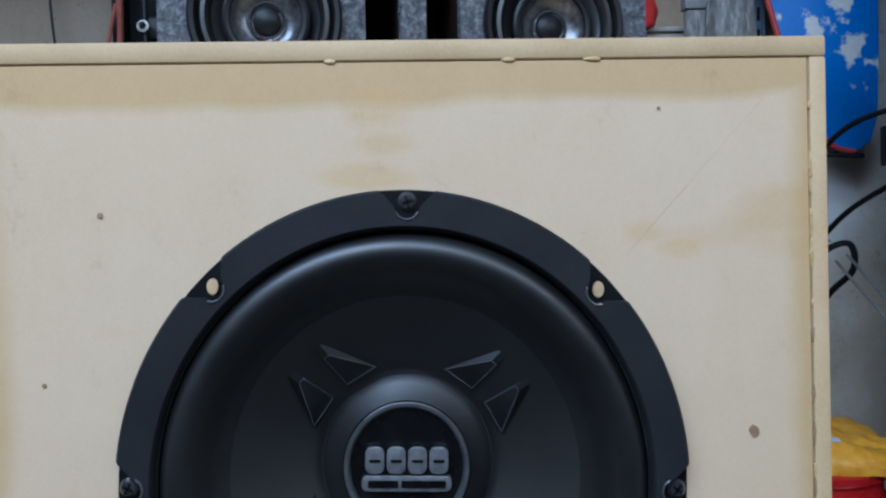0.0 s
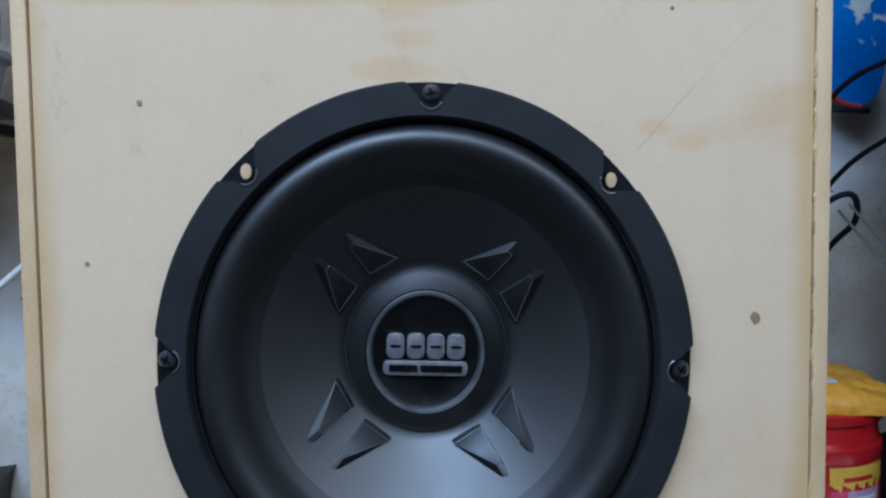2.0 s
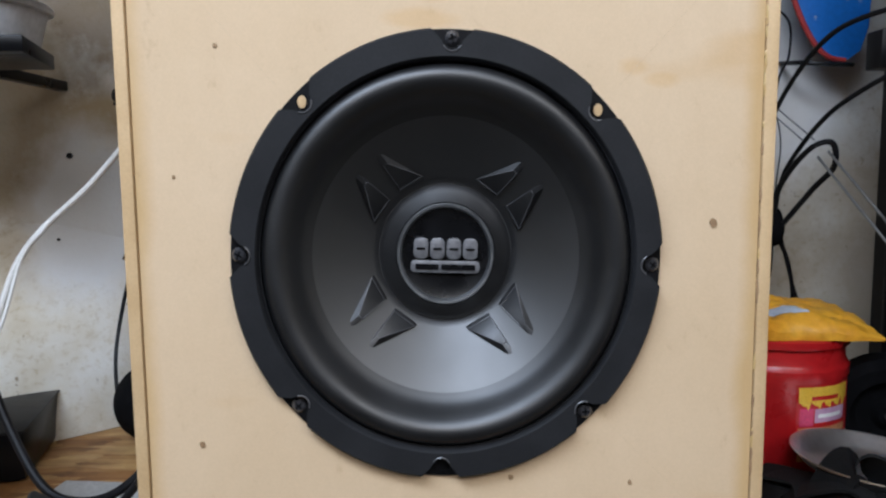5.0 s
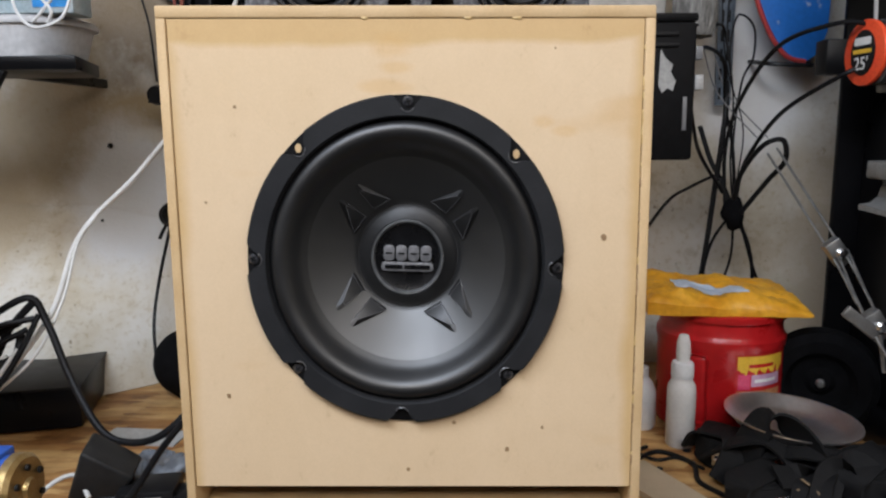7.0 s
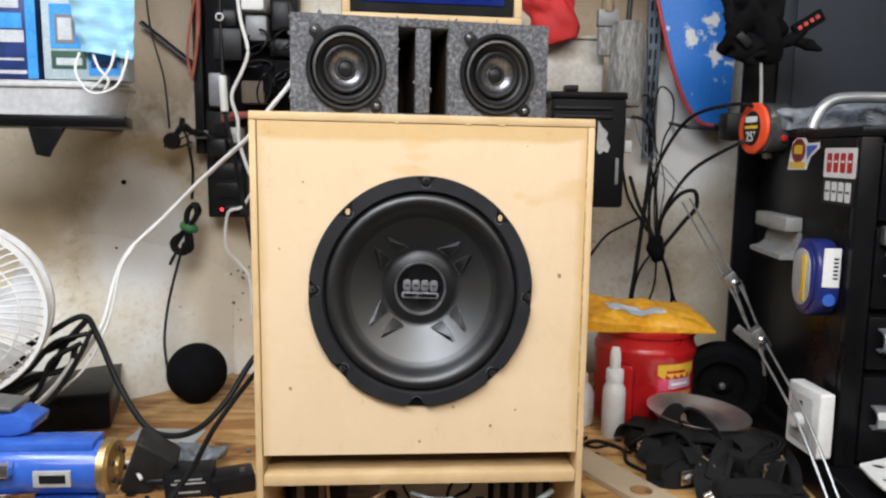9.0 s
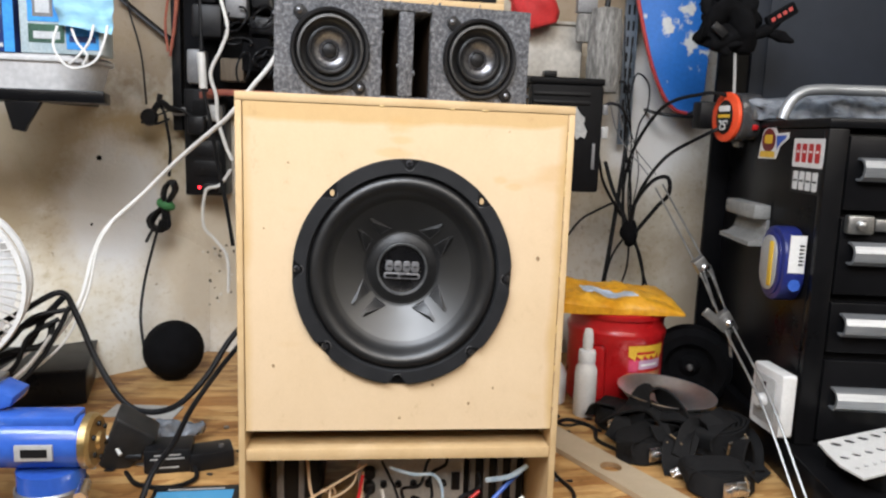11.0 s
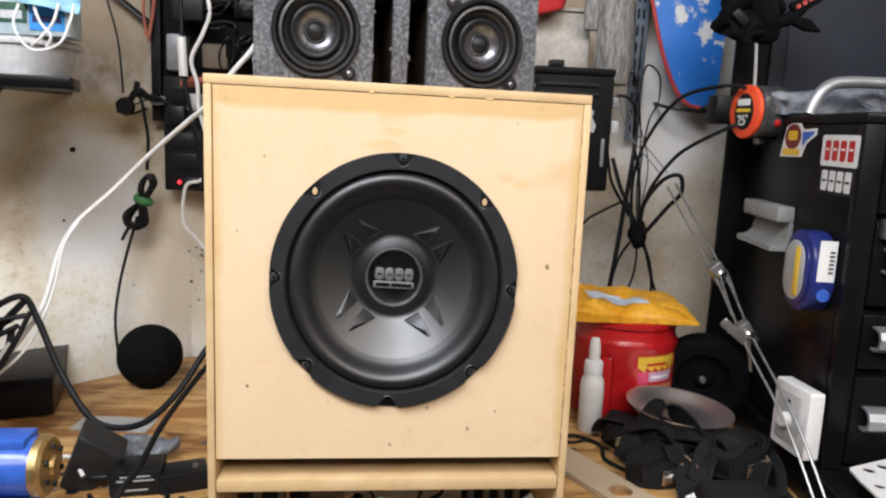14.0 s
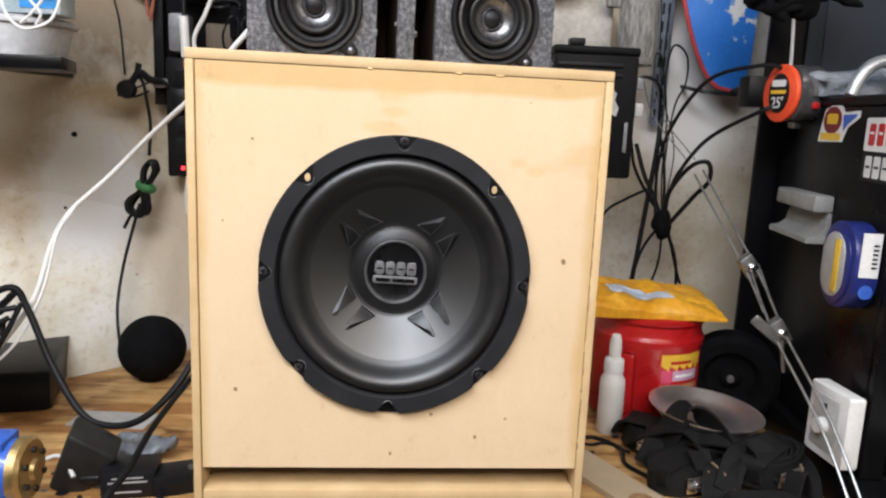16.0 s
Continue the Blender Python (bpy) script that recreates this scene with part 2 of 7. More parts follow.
def wall_paint():
    m = principled("stained_wall_painted_shade", (0.6, 0.57, 0.5), 0.75, 0, 0.3)
    b = m.node_tree.nodes["Principled BSDF"]
    co = coords(m)
    n1 = node(m, "ShaderNodeTexNoise", Scale=2.6, Detail=5.0, Roughness=0.6)
    n2 = node(m, "ShaderNodeTexNoise", Scale=14.0, Detail=6.0, Roughness=0.65)
    n3 = node(m, "ShaderNodeTexNoise", Scale=160.0, Detail=4.0)
    for n in (n1, n2, n3):
        link(m, co, n.inputs["Vector"])
    base = ramp(m, n1.outputs[0], [(0.34, (0.46, 0.39, 0.28)), (0.44, (0.60, 0.55, 0.45)), (0.54, (0.68, 0.66, 0.61)), (0.7, (0.74, 0.73, 0.70))]).outputs[0]
    dirt = ramp(m, n2.outputs[0], [(0.28, (0.66, 0.60, 0.50)), (0.42, (0.95, 0.94, 0.92)), (0.7, (1, 1, 1))]).outputs[0]
    flake = node(m, "ShaderNodeTexNoise", Scale=42.0, Detail=5.0, Roughness=0.7)
    link(m, co, flake.inputs["Vector"])
    chips = ramp(m, flake.outputs[0], [(0.31, (0.42, 0.36, 0.29)), (0.36, (1, 1, 1))]).outputs[0]
    base = mix(m, "MULTIPLY", 1.0, base, chips)
    pebble = node(m, "ShaderNodeTexNoise", Scale=75.0, Detail=4.0, Roughness=0.65)
    link(m, co, pebble.inputs["Vector"])
    base = mix(m, "MULTIPLY", 1.0, base, ramp(m, pebble.outputs[0], [(0.34, (0.84, 0.79, 0.71)), (0.46, (0.97, 0.96, 0.94)), (0.7, (1, 1, 1))]).outputs[0])
    # wall patches: painted shade at the top and below the shelf, stains and paint elsewhere
    col = mix(m, "MULTIPLY", 1.0, base, dirt)
    for cx, cz, rx, rz, tone in ((-0.57, 0.82, 0.24, 0.34, (0.18, 0.128, 0.075)), (-0.76, 0.43, 0.13, 0.16, (0.34, 0.275, 0.18)), (0.50, 0.90, 0.34, 0.22, (0.28, 0.205, 0.13)), (-0.585, 0.46, 0.09, 0.04, (0.40, 0.31, 0.18)), (-0.40, 0.16, 0.16, 0.20, (0.56, 0.48, 0.36)), (0.64, 0.52, 0.13, 0.19, (0.82, 0.81, 0.79)), (-0.63, 0.29, 0.12, 0.16, (0.66, 0.67, 0.68)), (0.92, 0.02, 0.26, 0.50, (0.44, 0.36, 0.26)), (-0.96, 0.30, 0.16, 0.22, (0.52, 0.45, 0.33))):
        mp = m.node_tree.nodes.new("ShaderNodeMapping")
        mp.vector_type = "POINT"
        mp.inputs["Location"].default_value = (-cx / rx, 0, -cz / rz)
        mp.inputs["Scale"].default_value = (1 / rx, 0, 1 / rz)
        link(m, co, mp.inputs[0])
        ln = m.node_tree.nodes.new("ShaderNodeVectorMath")
        ln.operation = "LENGTH"
        link(m, mp.outputs[0], ln.inputs[0])
        ad = m.node_tree.nodes.new("ShaderNodeMath")
        ad.operation = "MULTIPLY_ADD"
        ad.inputs[1].default_value = 0.55
        link(m, n2.outputs[0], ad.inputs[0])
        hf = m.node_tree.nodes.new("ShaderNodeMath")
        hf.operation = "MULTIPLY"
        hf.inputs[1].default_value = 0.62
        link(m, ln.outputs["Value"], hf.inputs[0])
        link(m, hf.outputs[0], ad.inputs[2])
        mk = ramp(m, ad.outputs[0], [(0.0, (0.85,) * 3), (1.0, (0.85,) * 3)])
        mk.color_ramp.elements[0].position, mk.color_ramp.elements[1].position = 0.70, 1.02
        mk.color_ramp.elements[1].color = (0, 0, 0, 1)
        col = mix(m, "MIX", mk.outputs[0], col, tone)
    link(m, col, b.inputs["Base Color"])
    bp = node(m, "ShaderNodeBump", Strength=0.35, Distance=0.003)
    link(m, n3.outputs[0], bp.inputs["Height"])
    link(m, bp.outputs[0], b.inputs["Normal"])
    return m


def bench_wood():
    """Strand board: long pale and brown flakes, with grease stains."""
    m = principled("strand_board", (0.5, 0.33, 0.16), 0.6)
    b = m.node_tree.nodes["Principled BSDF"]
    v = node(m, "ShaderNodeTexVoronoi", Scale=34.0)
    bend = node(m, "ShaderNodeTexNoise", Scale=5.0, Detail=3.0)
    link(m, coords(m), bend.inputs["Vector"])
    warped = mix(m, "LINEAR_LIGHT", 0.06, coords(m, (0.32, 2.0, 1)), bend.outputs[1])
    link(m, warped, v.inputs["Vector"])
    streak = node(m, "ShaderNodeTexNoise", Scale=9.0, Detail=8.0, Roughness=0.75)
    link(m, coords(m, (0.7, 9.0, 1)), streak.inputs["Vector"])
    grain = ramp(m, streak.outputs[0], [(0.32, (0.55, 0.45, 0.36)), (0.52, (1, 1, 1)), (0.72, (0.86, 0.80, 0.72))]).outputs[0]
    flake = ramp(m, v.outputs["Color"], [(0.2, (0.38, 0.18, 0.055)), (0.5, (0.58, 0.33, 0.12)), (0.8, (0.72, 0.47, 0.20))]).outputs[0]
    n1 = node(m, "ShaderNodeTexNoise", Scale=7.0, Detail=6.0, Roughness=0.65)
    link(m, coords(m), n1.inputs["Vector"])
    dirt = ramp(m, n1.outputs[0], [(0.30, (0.20, 0.155, 0.11)), (0.45, (0.70, 0.655, 0.59)), (0.64, (1, 1, 1))]).outputs[0]
    link(m, mix(m, "MULTIPLY", 1.0, mix(m, "MULTIPLY", 0.8, flake, grain), dirt), b.inputs["Base Color"])
    bp = node(m, "ShaderNodeBump", Strength=0.3, Distance=0.002)
    link(m, v.outputs["Distance"], bp.inputs["Height"])
    link(m, bp.outputs[0], b.inputs["Normal"])
    return m


def carpet():
    m = principled("grey_carpet", (0.2, 0.2, 0.21), 0.95, 0, 0.1)
    b = m.node_tree.nodes["Principled BSDF"]
    co = coords(m)
    n1 = node(m, "ShaderNodeTexNoise", Scale=170.0, Detail=3.0, Roughness=0.7)
    n2 = node(m, "ShaderNodeTexNoise", Scale=30.0, Detail=3.0)
    link(m, co, n1.inputs["Vector"])
    link(m, co, n2.inputs["Vector"])
    c = ramp(m, n1.outputs[0], [(0.30, (0.055, 0.056, 0.062)), (0.5, (0.125, 0.127, 0.137)), (0.70, (0.27, 0.275, 0.29))]).outputs[0]
    d = ramp(m, n2.outputs[0], [(0.3, (0.7,) * 3), (0.7, (1,) * 3)]).outputs[0]
    link(m, mix(m, "MULTIPLY", 1.0, c, d), b.inputs["Base Color"])
    bp = node(m, "ShaderNodeBump", Strength=0.9, Distance=0.003)
    link(m, n1.outputs[0], bp.inputs["Height"])
    link(m, bp.outputs[0], b.inputs["Normal"])
    return m


M["wall"], M["bench"], M["carpet"] = wall_paint(), bench_wood(), carpet()


# ---- mesh helpers ----
def linked(name, bm, material, smooth=True):
    me = bpy.data.meshes.new(name)
    bmesh.ops.recalc_face_normals(bm, faces=bm.faces)
    bmesh.ops.scale(bm, vec=(S, S, S), verts=bm.verts)
    bm.to_mesh(me)
    bm.free()
    me.materials.append(M[material])
    if smooth:
        for p in me.polygons:
            p.use_smooth = True
        me.set_sharp_from_angle(angle=radians(35))
    return new(name, me)


def part(name, bm, material, parent, label=""):
    ob = linked(name, bm, material)
    ob.parent = parent
    return tagged(ob, label)


def thing(name, label, category, at=None, group="", kind=""):
    ob = new(name)
    ob.empty_display_size = 0.02
    if at is not None:
        ob.matrix_basis = metres(at)
    return tagged(ob, label, category, group, kind)


def single(name, bm, material, label, category, at=None, group="", kind=""):
    ob = linked(name, bm, material)
    if at is not None:
        ob.matrix_basis = metres(at)
    return tagged(ob, label, category, group, kind)


def join(*bms):
    out = bms[0]
    for b in bms[1:]:
        me = bpy.data.meshes.new("join")
        b.to_mesh(me)
        b.free()
        out.from_mesh(me)
        bpy.data.meshes.remove(me)
    return out


def moved(bm, m):
    bmesh.ops.transform(bm, matrix=m, verts=bm.verts)
    return bm


def block(x0, x1, y0, y1, z0, z1, bevel=0.0015, seg=2):
    bm = bmesh.new()
    bmesh.ops.create_cube(bm, size=1)
    for v in bm.verts:
        v.co = Vector(((x0 + x1) / 2 + v.co.x * (x1 - x0), (y0 + y1) / 2 + v.co.y * (y1 - y0), (z0 + z1) / 2 + v.co.z * (z1 - z0)))
    if bevel:
        bmesh.ops.bevel(bm, geom=bm.edges[:], offset=bevel, segments=seg, affect="EDGES", profile=0.5)
    return bm


def turned(profile, seg=48, caps=True):
    """A solid of revolution about z from (r, z) pairs."""
    bm = bmesh.new()
    rings = []
    for r, z in profile:
        if r < 1e-6:
            rings.append([bm.verts.new((0, 0, z))])
        else:
            rings.append([bm.verts.new((r * math.cos(2 * math.pi * i / seg), r * math.sin(2 * math.pi * i / seg), z)) for i in range(seg)])
    for a, b in zip(rings, rings[1:]):
        for i in range(seg):
            q = [a[i % len(a)], a[(i + 1) % len(a)], b[(i + 1) % len(b)], b[i % len(b)]]
            q = list(dict.fromkeys(q))
            if len(q) > 2:
                bm.faces.new(q)
    if caps:
        for ring in (rings[0], rings[-1]):
            if len(ring) > 2:
                bm.faces.new(ring)
    return bm


FRONT = Matrix.Rotation(radians(90), 4, "X")      # z of a turned solid towards the viewer (-y)


def spline(points, n=10):
    pts = [Vector(p) for p in points]
    ext = [pts[0] * 2 - pts[1]] + pts + [pts[-1] * 2 - pts[-2]]
    out = []
    for i in range(1, len(ext) - 2):
        a, b, c, d = ext[i - 1:i + 3]
        for k in range(n):
            t = k / n
            out.append(0.5 * ((2 * b) + (c - a) * t + (2 * a - 5 * b + 4 * c - d) * t * t + (3 * b - a - 3 * c + d) * t ** 3))
    out.append(pts[-1])
    return out


def tube(points, r, seg=8, n=10, smooth=True, squash=1.0):
    """A cable along the points. r: a radius, or one for each end."""
    path = spline(points, n) if smooth else [Vector(p) for p in points]
    r0, r1 = r if isinstance(r, tuple) else (r, r)
    bm = bmesh.new()
    rings, side = [], None
    for i, p in enumerate(path):
        d = (path[min(i + 1, len(path) - 1)] - path[max(i - 1, 0)]).normalized()
        if side is None:
            side = d.orthogonal().normalized()
        side = (side - d * side.dot(d)).normalized()
        up = d.cross(side)
        rr = r0 + (r1 - r0) * i / max(len(path) - 1, 1)
        rings.append([bm.verts.new(p + rr * (math.cos(2 * math.pi * k / seg) * side + squash * math.sin(2 * math.pi * k / seg) * up)) for k in range(seg)])
    for a, b in zip(rings, rings[1:]):
        for k in range(seg):
            bm.faces.new((a[k], a[(k + 1) % seg], b[(k + 1) % seg], b[k]))
    bm.faces.new(rings[0][::-1])
    bm.faces.new(rings[-1])
    return bm


def ribbon(points, width, thick, axis=(0, 0, 1), n=8):
    """A strap along the points, its width along axis."""
    path = spline(points, n)
    w = Vector(axis).normalized()
    bm = bmesh.new()
    rings = []
    for i, p in enumerate(path):
        d = (path[min(i + 1, len(path) - 1)] - path[max(i - 1, 0)]).normalized()
        u = (w - d * w.dot(d)).normalized()
        nrm = d.cross(u)
        rings.append([bm.verts.new(p + s * width / 2 * u + q * thick / 2 * nrm) for s, q in ((1, 1), (-1, 1), (-1, -1), (1, -1))])
    for a, b in zip(rings, rings[1:]):
        for k in range(4):
            bm.faces.new((a[k], a[(k + 1) % 4], b[(k + 1) % 4], b[k]))
    bm.faces.new(rings[0][::-1])
    bm.faces.new(rings[-1])
    return bm


def extruded(outline, depth, bevel=0.0):
    """A plate from an (x, z) outline, from y = 0 to y = depth."""
    bm = bmesh.new()
    vs = [bm.verts.new((x, 0, z)) for x, z in outline]
    f = bm.faces.new(vs)
    r = bmesh.ops.extrude_face_region(bm, geom=[f])
    bmesh.ops.translate(bm, vec=(0, depth, 0), verts=[e for e in r["geom"] if isinstance(e, bmesh.types.BMVert)])
    if bevel:
        bmesh.ops.bevel(bm, geom=bm.edges[:], offset=bevel, segments=2, affect="EDGES", profile=0.5)
    return bm


def rounded(w, h, r, n=6):
    """A rounded rectangle round the origin as (x, z) pairs."""
    out = []
    for cx, cz, a0 in ((w / 2 - r, h / 2 - r, 0), (-w / 2 + r, h / 2 - r, 90), (-w / 2 + r, -h / 2 + r, 180), (w / 2 - r, -h / 2 + r, 270)):
        for i in range(n + 1):
            a = radians(a0 + 90 * i / n)
            out.append((cx + r * math.cos(a), cz + r * math.sin(a)))
    return out


def blob(rx, ry, rz, rough=0.1, scale=20.0, sub=3, seed=0):
    """A soft uneven lump."""
    bm = bmesh.new()
    bmesh.ops.create_icosphere(bm, subdivisions=sub, radius=1)
    for v in bm.verts:
        p = Vector((v.co.x * rx, v.co.y * ry, v.co.z * rz))
        v.co = p * (1 + rough * noise.noise(p * scale + Vector((seed * 3.1, 0, 0))))
    return bm


# ---- the large structure ----
tagged(single("floor", block(-2.4, 2.4, -3.2, 0.89, -1.0, -0.95, 0), "dark_concrete", "grey concrete garage floor", "floor"), kind="structure")
tagged(single("wall_north", block(-2.4, 2.4, WALL_Y, WALL_Y + 0.12, -1.0, 2.0, 0), "wall", "stained off-white painted masonry wall", "wall"), kind="structure")
# unseen south wall kept dark so the black cone reflects less light
tagged(single("wall_south", block(-2.4, 2.4, -3.32, -3.2, -1.0, 2.0, 0), "dark_concrete", "unseen dark closing wall that dims reflections", "wall"), kind="structure")
tagged(single("wall_west", block(-2.52, -2.4, -3.32, 1.01, -1.0, 2.0, 0), "wall", "stained off-white painted wall", "wall"), kind="structure")
tagged(single("wall_east", block(2.4, 2.52, -3.32, 1.01, -1.0, 2.0, 0), "wall", "stained off-white painted wall", "wall"), kind="structure")
tagged(single("ceiling", block(-2.52, 2.52, -3.32, 1.01, 2.0, 2.08, 0), "white", "plain white ceiling", "ceiling"), kind="structure")

bench = thing("workbench", "brown strand-board workbench with grease stains against the wall", "workbench", pose(0, 0.3, BZ))
part("benchtop", block(-1.7, 1.5, -0.35, 0.585, -0.035, 0.0, 0.003), "bench", bench)
part("apron", block(-1.68, 1.48, -0.33, -0.29, -0.14, -0.036, 0.002), "bench", bench)
for lx in (-1.6, 1.4):
    for ly in (-0.32, 0.5):
        part("leg", block(lx - 0.045, lx + 0.045, ly, ly + 0.06, -0.885, -0.036, 0.003), "bench", bench)

# concrete footing that bulges from the wall at the bench
bm = bmesh.new()
foot = [(-1.6, 0.60), (-0.70, 0.62), (-0.56, 0.735), (-0.47, 0.82), (-0.42, 0.889)]
low = [bm.verts.new((x, y, BZ + 0.001)) for x, y in foot]
up = [bm.verts.new((x, 0.889, 0.30 - 0.03 * i)) for i, (x, y) in enumerate(foot)]
for i in range(len(foot) - 1):
    bm.faces.new([v for v in (low[i], low[i + 1], up[i + 1], up[i])])
bmesh.ops.subdivide_edges(bm, edges=bm.edges[:], cuts=5, use_grid_fill=True)
for v in bm.verts:
    if v.co.y < 0.885 and v.co.z > BZ + 0.01:
        v.co += Vector((0, -1, 0.3)) * 0.012 * noise.noise(v.co * 14)
tagged(single("wall_footing", bm, "wall", "rough bulging concrete wall footing behind bench", "wall"), kind="structure")

# crumbled plaster low on the wall beside the box
wall_n = bpy.data.objects["wall_north"]
M["plaster"] = noisy("bare_plaster", (0.60, 0.55, 0.46), (0.72, 0.68, 0.61), 60, 0.9, bump=0.5, fine=200)
M["plaster_gap"] = noisy("dark_plaster_crack", (0.10, 0.085, 0.06), (0.18, 0.15, 0.11), 60, 0.9)
chip = random.Random(8)
for k in range(40):
    u = chip.random()
    x, z = -0.440 + 0.095 * u + 0.035 * (chip.random() - 0.5), 0.035 + 0.16 * chip.random() + 0.05 * u
    r = 0.0015 + 0.0035 * chip.random() ** 2
    ring = [(r * (0.6 + 0.8 * chip.random()) * math.cos(q * math.pi / 4), r * (0.6 + 0.9 * chip.random()) * math.sin(q * math.pi / 4)) for q in range(8)]
    part("plaster_chip", moved(extruded(ring, -0.0008 - 0.0012 * chip.random()), pose(x, WALL_Y - 0.0002, z, 0, 360 * chip.random(), 0)), "plaster_gap" if k % 3 == 0 else "plaster", wall_n)

# ---- the subwoofer box ----
BX0, BX1, BTOP, TH, DEPTH = -0.1960, 0.1995, 0.512, 0.0080, 0.36


def out_of_level(bm):
    """The hand-cut top falls a little to one side."""
    for v in bm.verts:
        v.co.z -= 0.0100 * v.co.x * max(0.0, (v.co.z - 0.38) / 0.19)
    return bm


box = thing("subwoofer_box", "unpainted fibreboard subwoofer cabinet with slot port on workbench", "speaker box", pose(0, 0, BZ))
part("top_board", out_of_level(block(BX0, BX1, 0, DEPTH, BTOP - 0.0095 - BZ, BTOP - BZ, 0.0012)), "mdf_edge", box)
part("side_board", out_of_level(block(BX0, BX0 + TH, 0, DEPTH, 0, BTOP - 0.0097 - BZ, 0.0012)), "mdf_edge", box)
part("side_board", out_of_level(block(BX1 - TH, BX1, 0, DEPTH, 0, BTOP - 0.0097 - BZ, 0.0012)), "mdf_edge", box)
part("back_board", out_of_level(block(BX0 + TH, BX1 - TH, DEPTH - 0.012, DEPTH, 0.09, BTOP - 0.0100 - BZ, 0.0005)), "mdf_edge", box)
part("port_shelf", block(BX0 + TH + 0.0004, BX1 - TH - 0.0004, 0.002, DEPTH - 0.0125, 0.069 - BZ, 0.0835 - BZ, 0.0012), "mdf_edge", box)

SUB = (-0.0005, 0.3065)
STRETCH = 1.046
# front panel with its round cut-out
bm = bmesh.new()
px0, px1, pz0, pz1 = BX0 + TH + 0.0012, BX1 - TH - 0.0009, 0.1085 - BZ, BTOP - 0.0102 - BZ
seg = 96
inner, outer = [], []
for i in range(seg):
    a = 2 * math.pi * i / seg
    c, s = math.cos(a), math.sin(a)
    cx, cz = SUB[0], SUB[1] - BZ
    inner.append((cx + 0.117 * c, cz + 0.122 * s))
    k = min(((px1 - cx) if c > 0 else (cx - px0)) / max(abs(c), 1e-6), ((pz1 - cz) if s > 0 else (cz - pz0)) / max(abs(s), 1e-6))
    outer.append((cx + k * c, cz + k * s))
corners = [(px0, pz0), (px1, pz0), (px1, pz1), (px0, pz1)]
for q in corners:
    j = min(range(seg), key=lambda i: (outer[i][0] - q[0]) ** 2 + (outer[i][1] - q[1]) ** 2)
    outer[j] = q
loops = [[bm.verts.new((x, y, z)) for x, z in ring] for ring, y in ((outer, 0.0125), (outer, 0.0008), (inner, 0.0008), (inner, 0.0125))]
for a, b in zip(loops, loops[1:] + loops[:1]):
    for i in range(seg):
        bm.faces.new((a[i], a[(i + 1) % seg], b[(i + 1) % seg], b[i]))
panel = part("front_panel", out_of_level(bm), "mdf", box)
# specks and knots in the face
rnd = random.Random(4)
for x, z, r in ((0.163, 0.327, 0.0032), (-0.136, 0.435, 0.0016), (-0.164, 0.358, 0.0014), (-0.154, 0.1915, 0.0018), (0.0845, 0.1425, 0.0017), (-0.001, 0.1243, 0.0016), (0.1145, 0.1625, 0.0013), (0.0390, 0.167, 0.0015),
                (0.121, 0.478, 0.0010)):
    r *= 0.8 if z > 0.3 else 1.1
    ring = [(r * (0.75 + 0.4 * rnd.random()) * math.cos(k * math.pi / 5), r * (0.8 + 0.5 * rnd.random()) * math.sin(k * math.pi / 5)) for k in range(10)]
    part("speck", moved(extruded(ring, 0.0004), pose(x, 0.0002, z - BZ)), "speck", panel)
for x, w in ((0.052, 0.007), (0.091, 0.009), (-0.03, 0.006)):
    part("glue_bead", moved(blob(w / 2, 0.0010, 0.0012, 0.3, 300, 2), pose(x, 0.0006, 0.5022 - 0.0100 * x - BZ)), "filler", panel)
for i in range(30):
    z = 0.13 + 0.36 * rnd.random()
    part("glue_bead", moved(blob(0.0009, 0.0006, 0.002 + 0.005 * rnd.random(), 0.5, 500, 2, i), pose(BX1 - TH, 0.0006, z - BZ)), "filler" if i % 2 else "speck", panel)

M["pencil"] = noisy("pencil_line", (0.625, 0.47, 0.295), (0.68, 0.52, 0.34), 200, 0.6)
for ax, az, bx, bz in ((0.104, 0.410, 0.172, 0.484), (0.102, 0.200, 0.170, 0.130), (-0.1529, 0.4695, -0.1010, 0.4118), (-0.1160, 0.1900, -0.0990, 0.2055)):
    ln, an = math.hypot(bx - ax, bz - az), math.degrees(math.atan2(bz - az, bx - ax))
    part("pencil_line", moved(extruded(rounded(ln, 0.00022, 0.0001, 1), 0.0003), pose((ax + bx) / 2, 0.00066, (az + bz) / 2 - BZ, 0, -an, 0)), "pencil", panel)


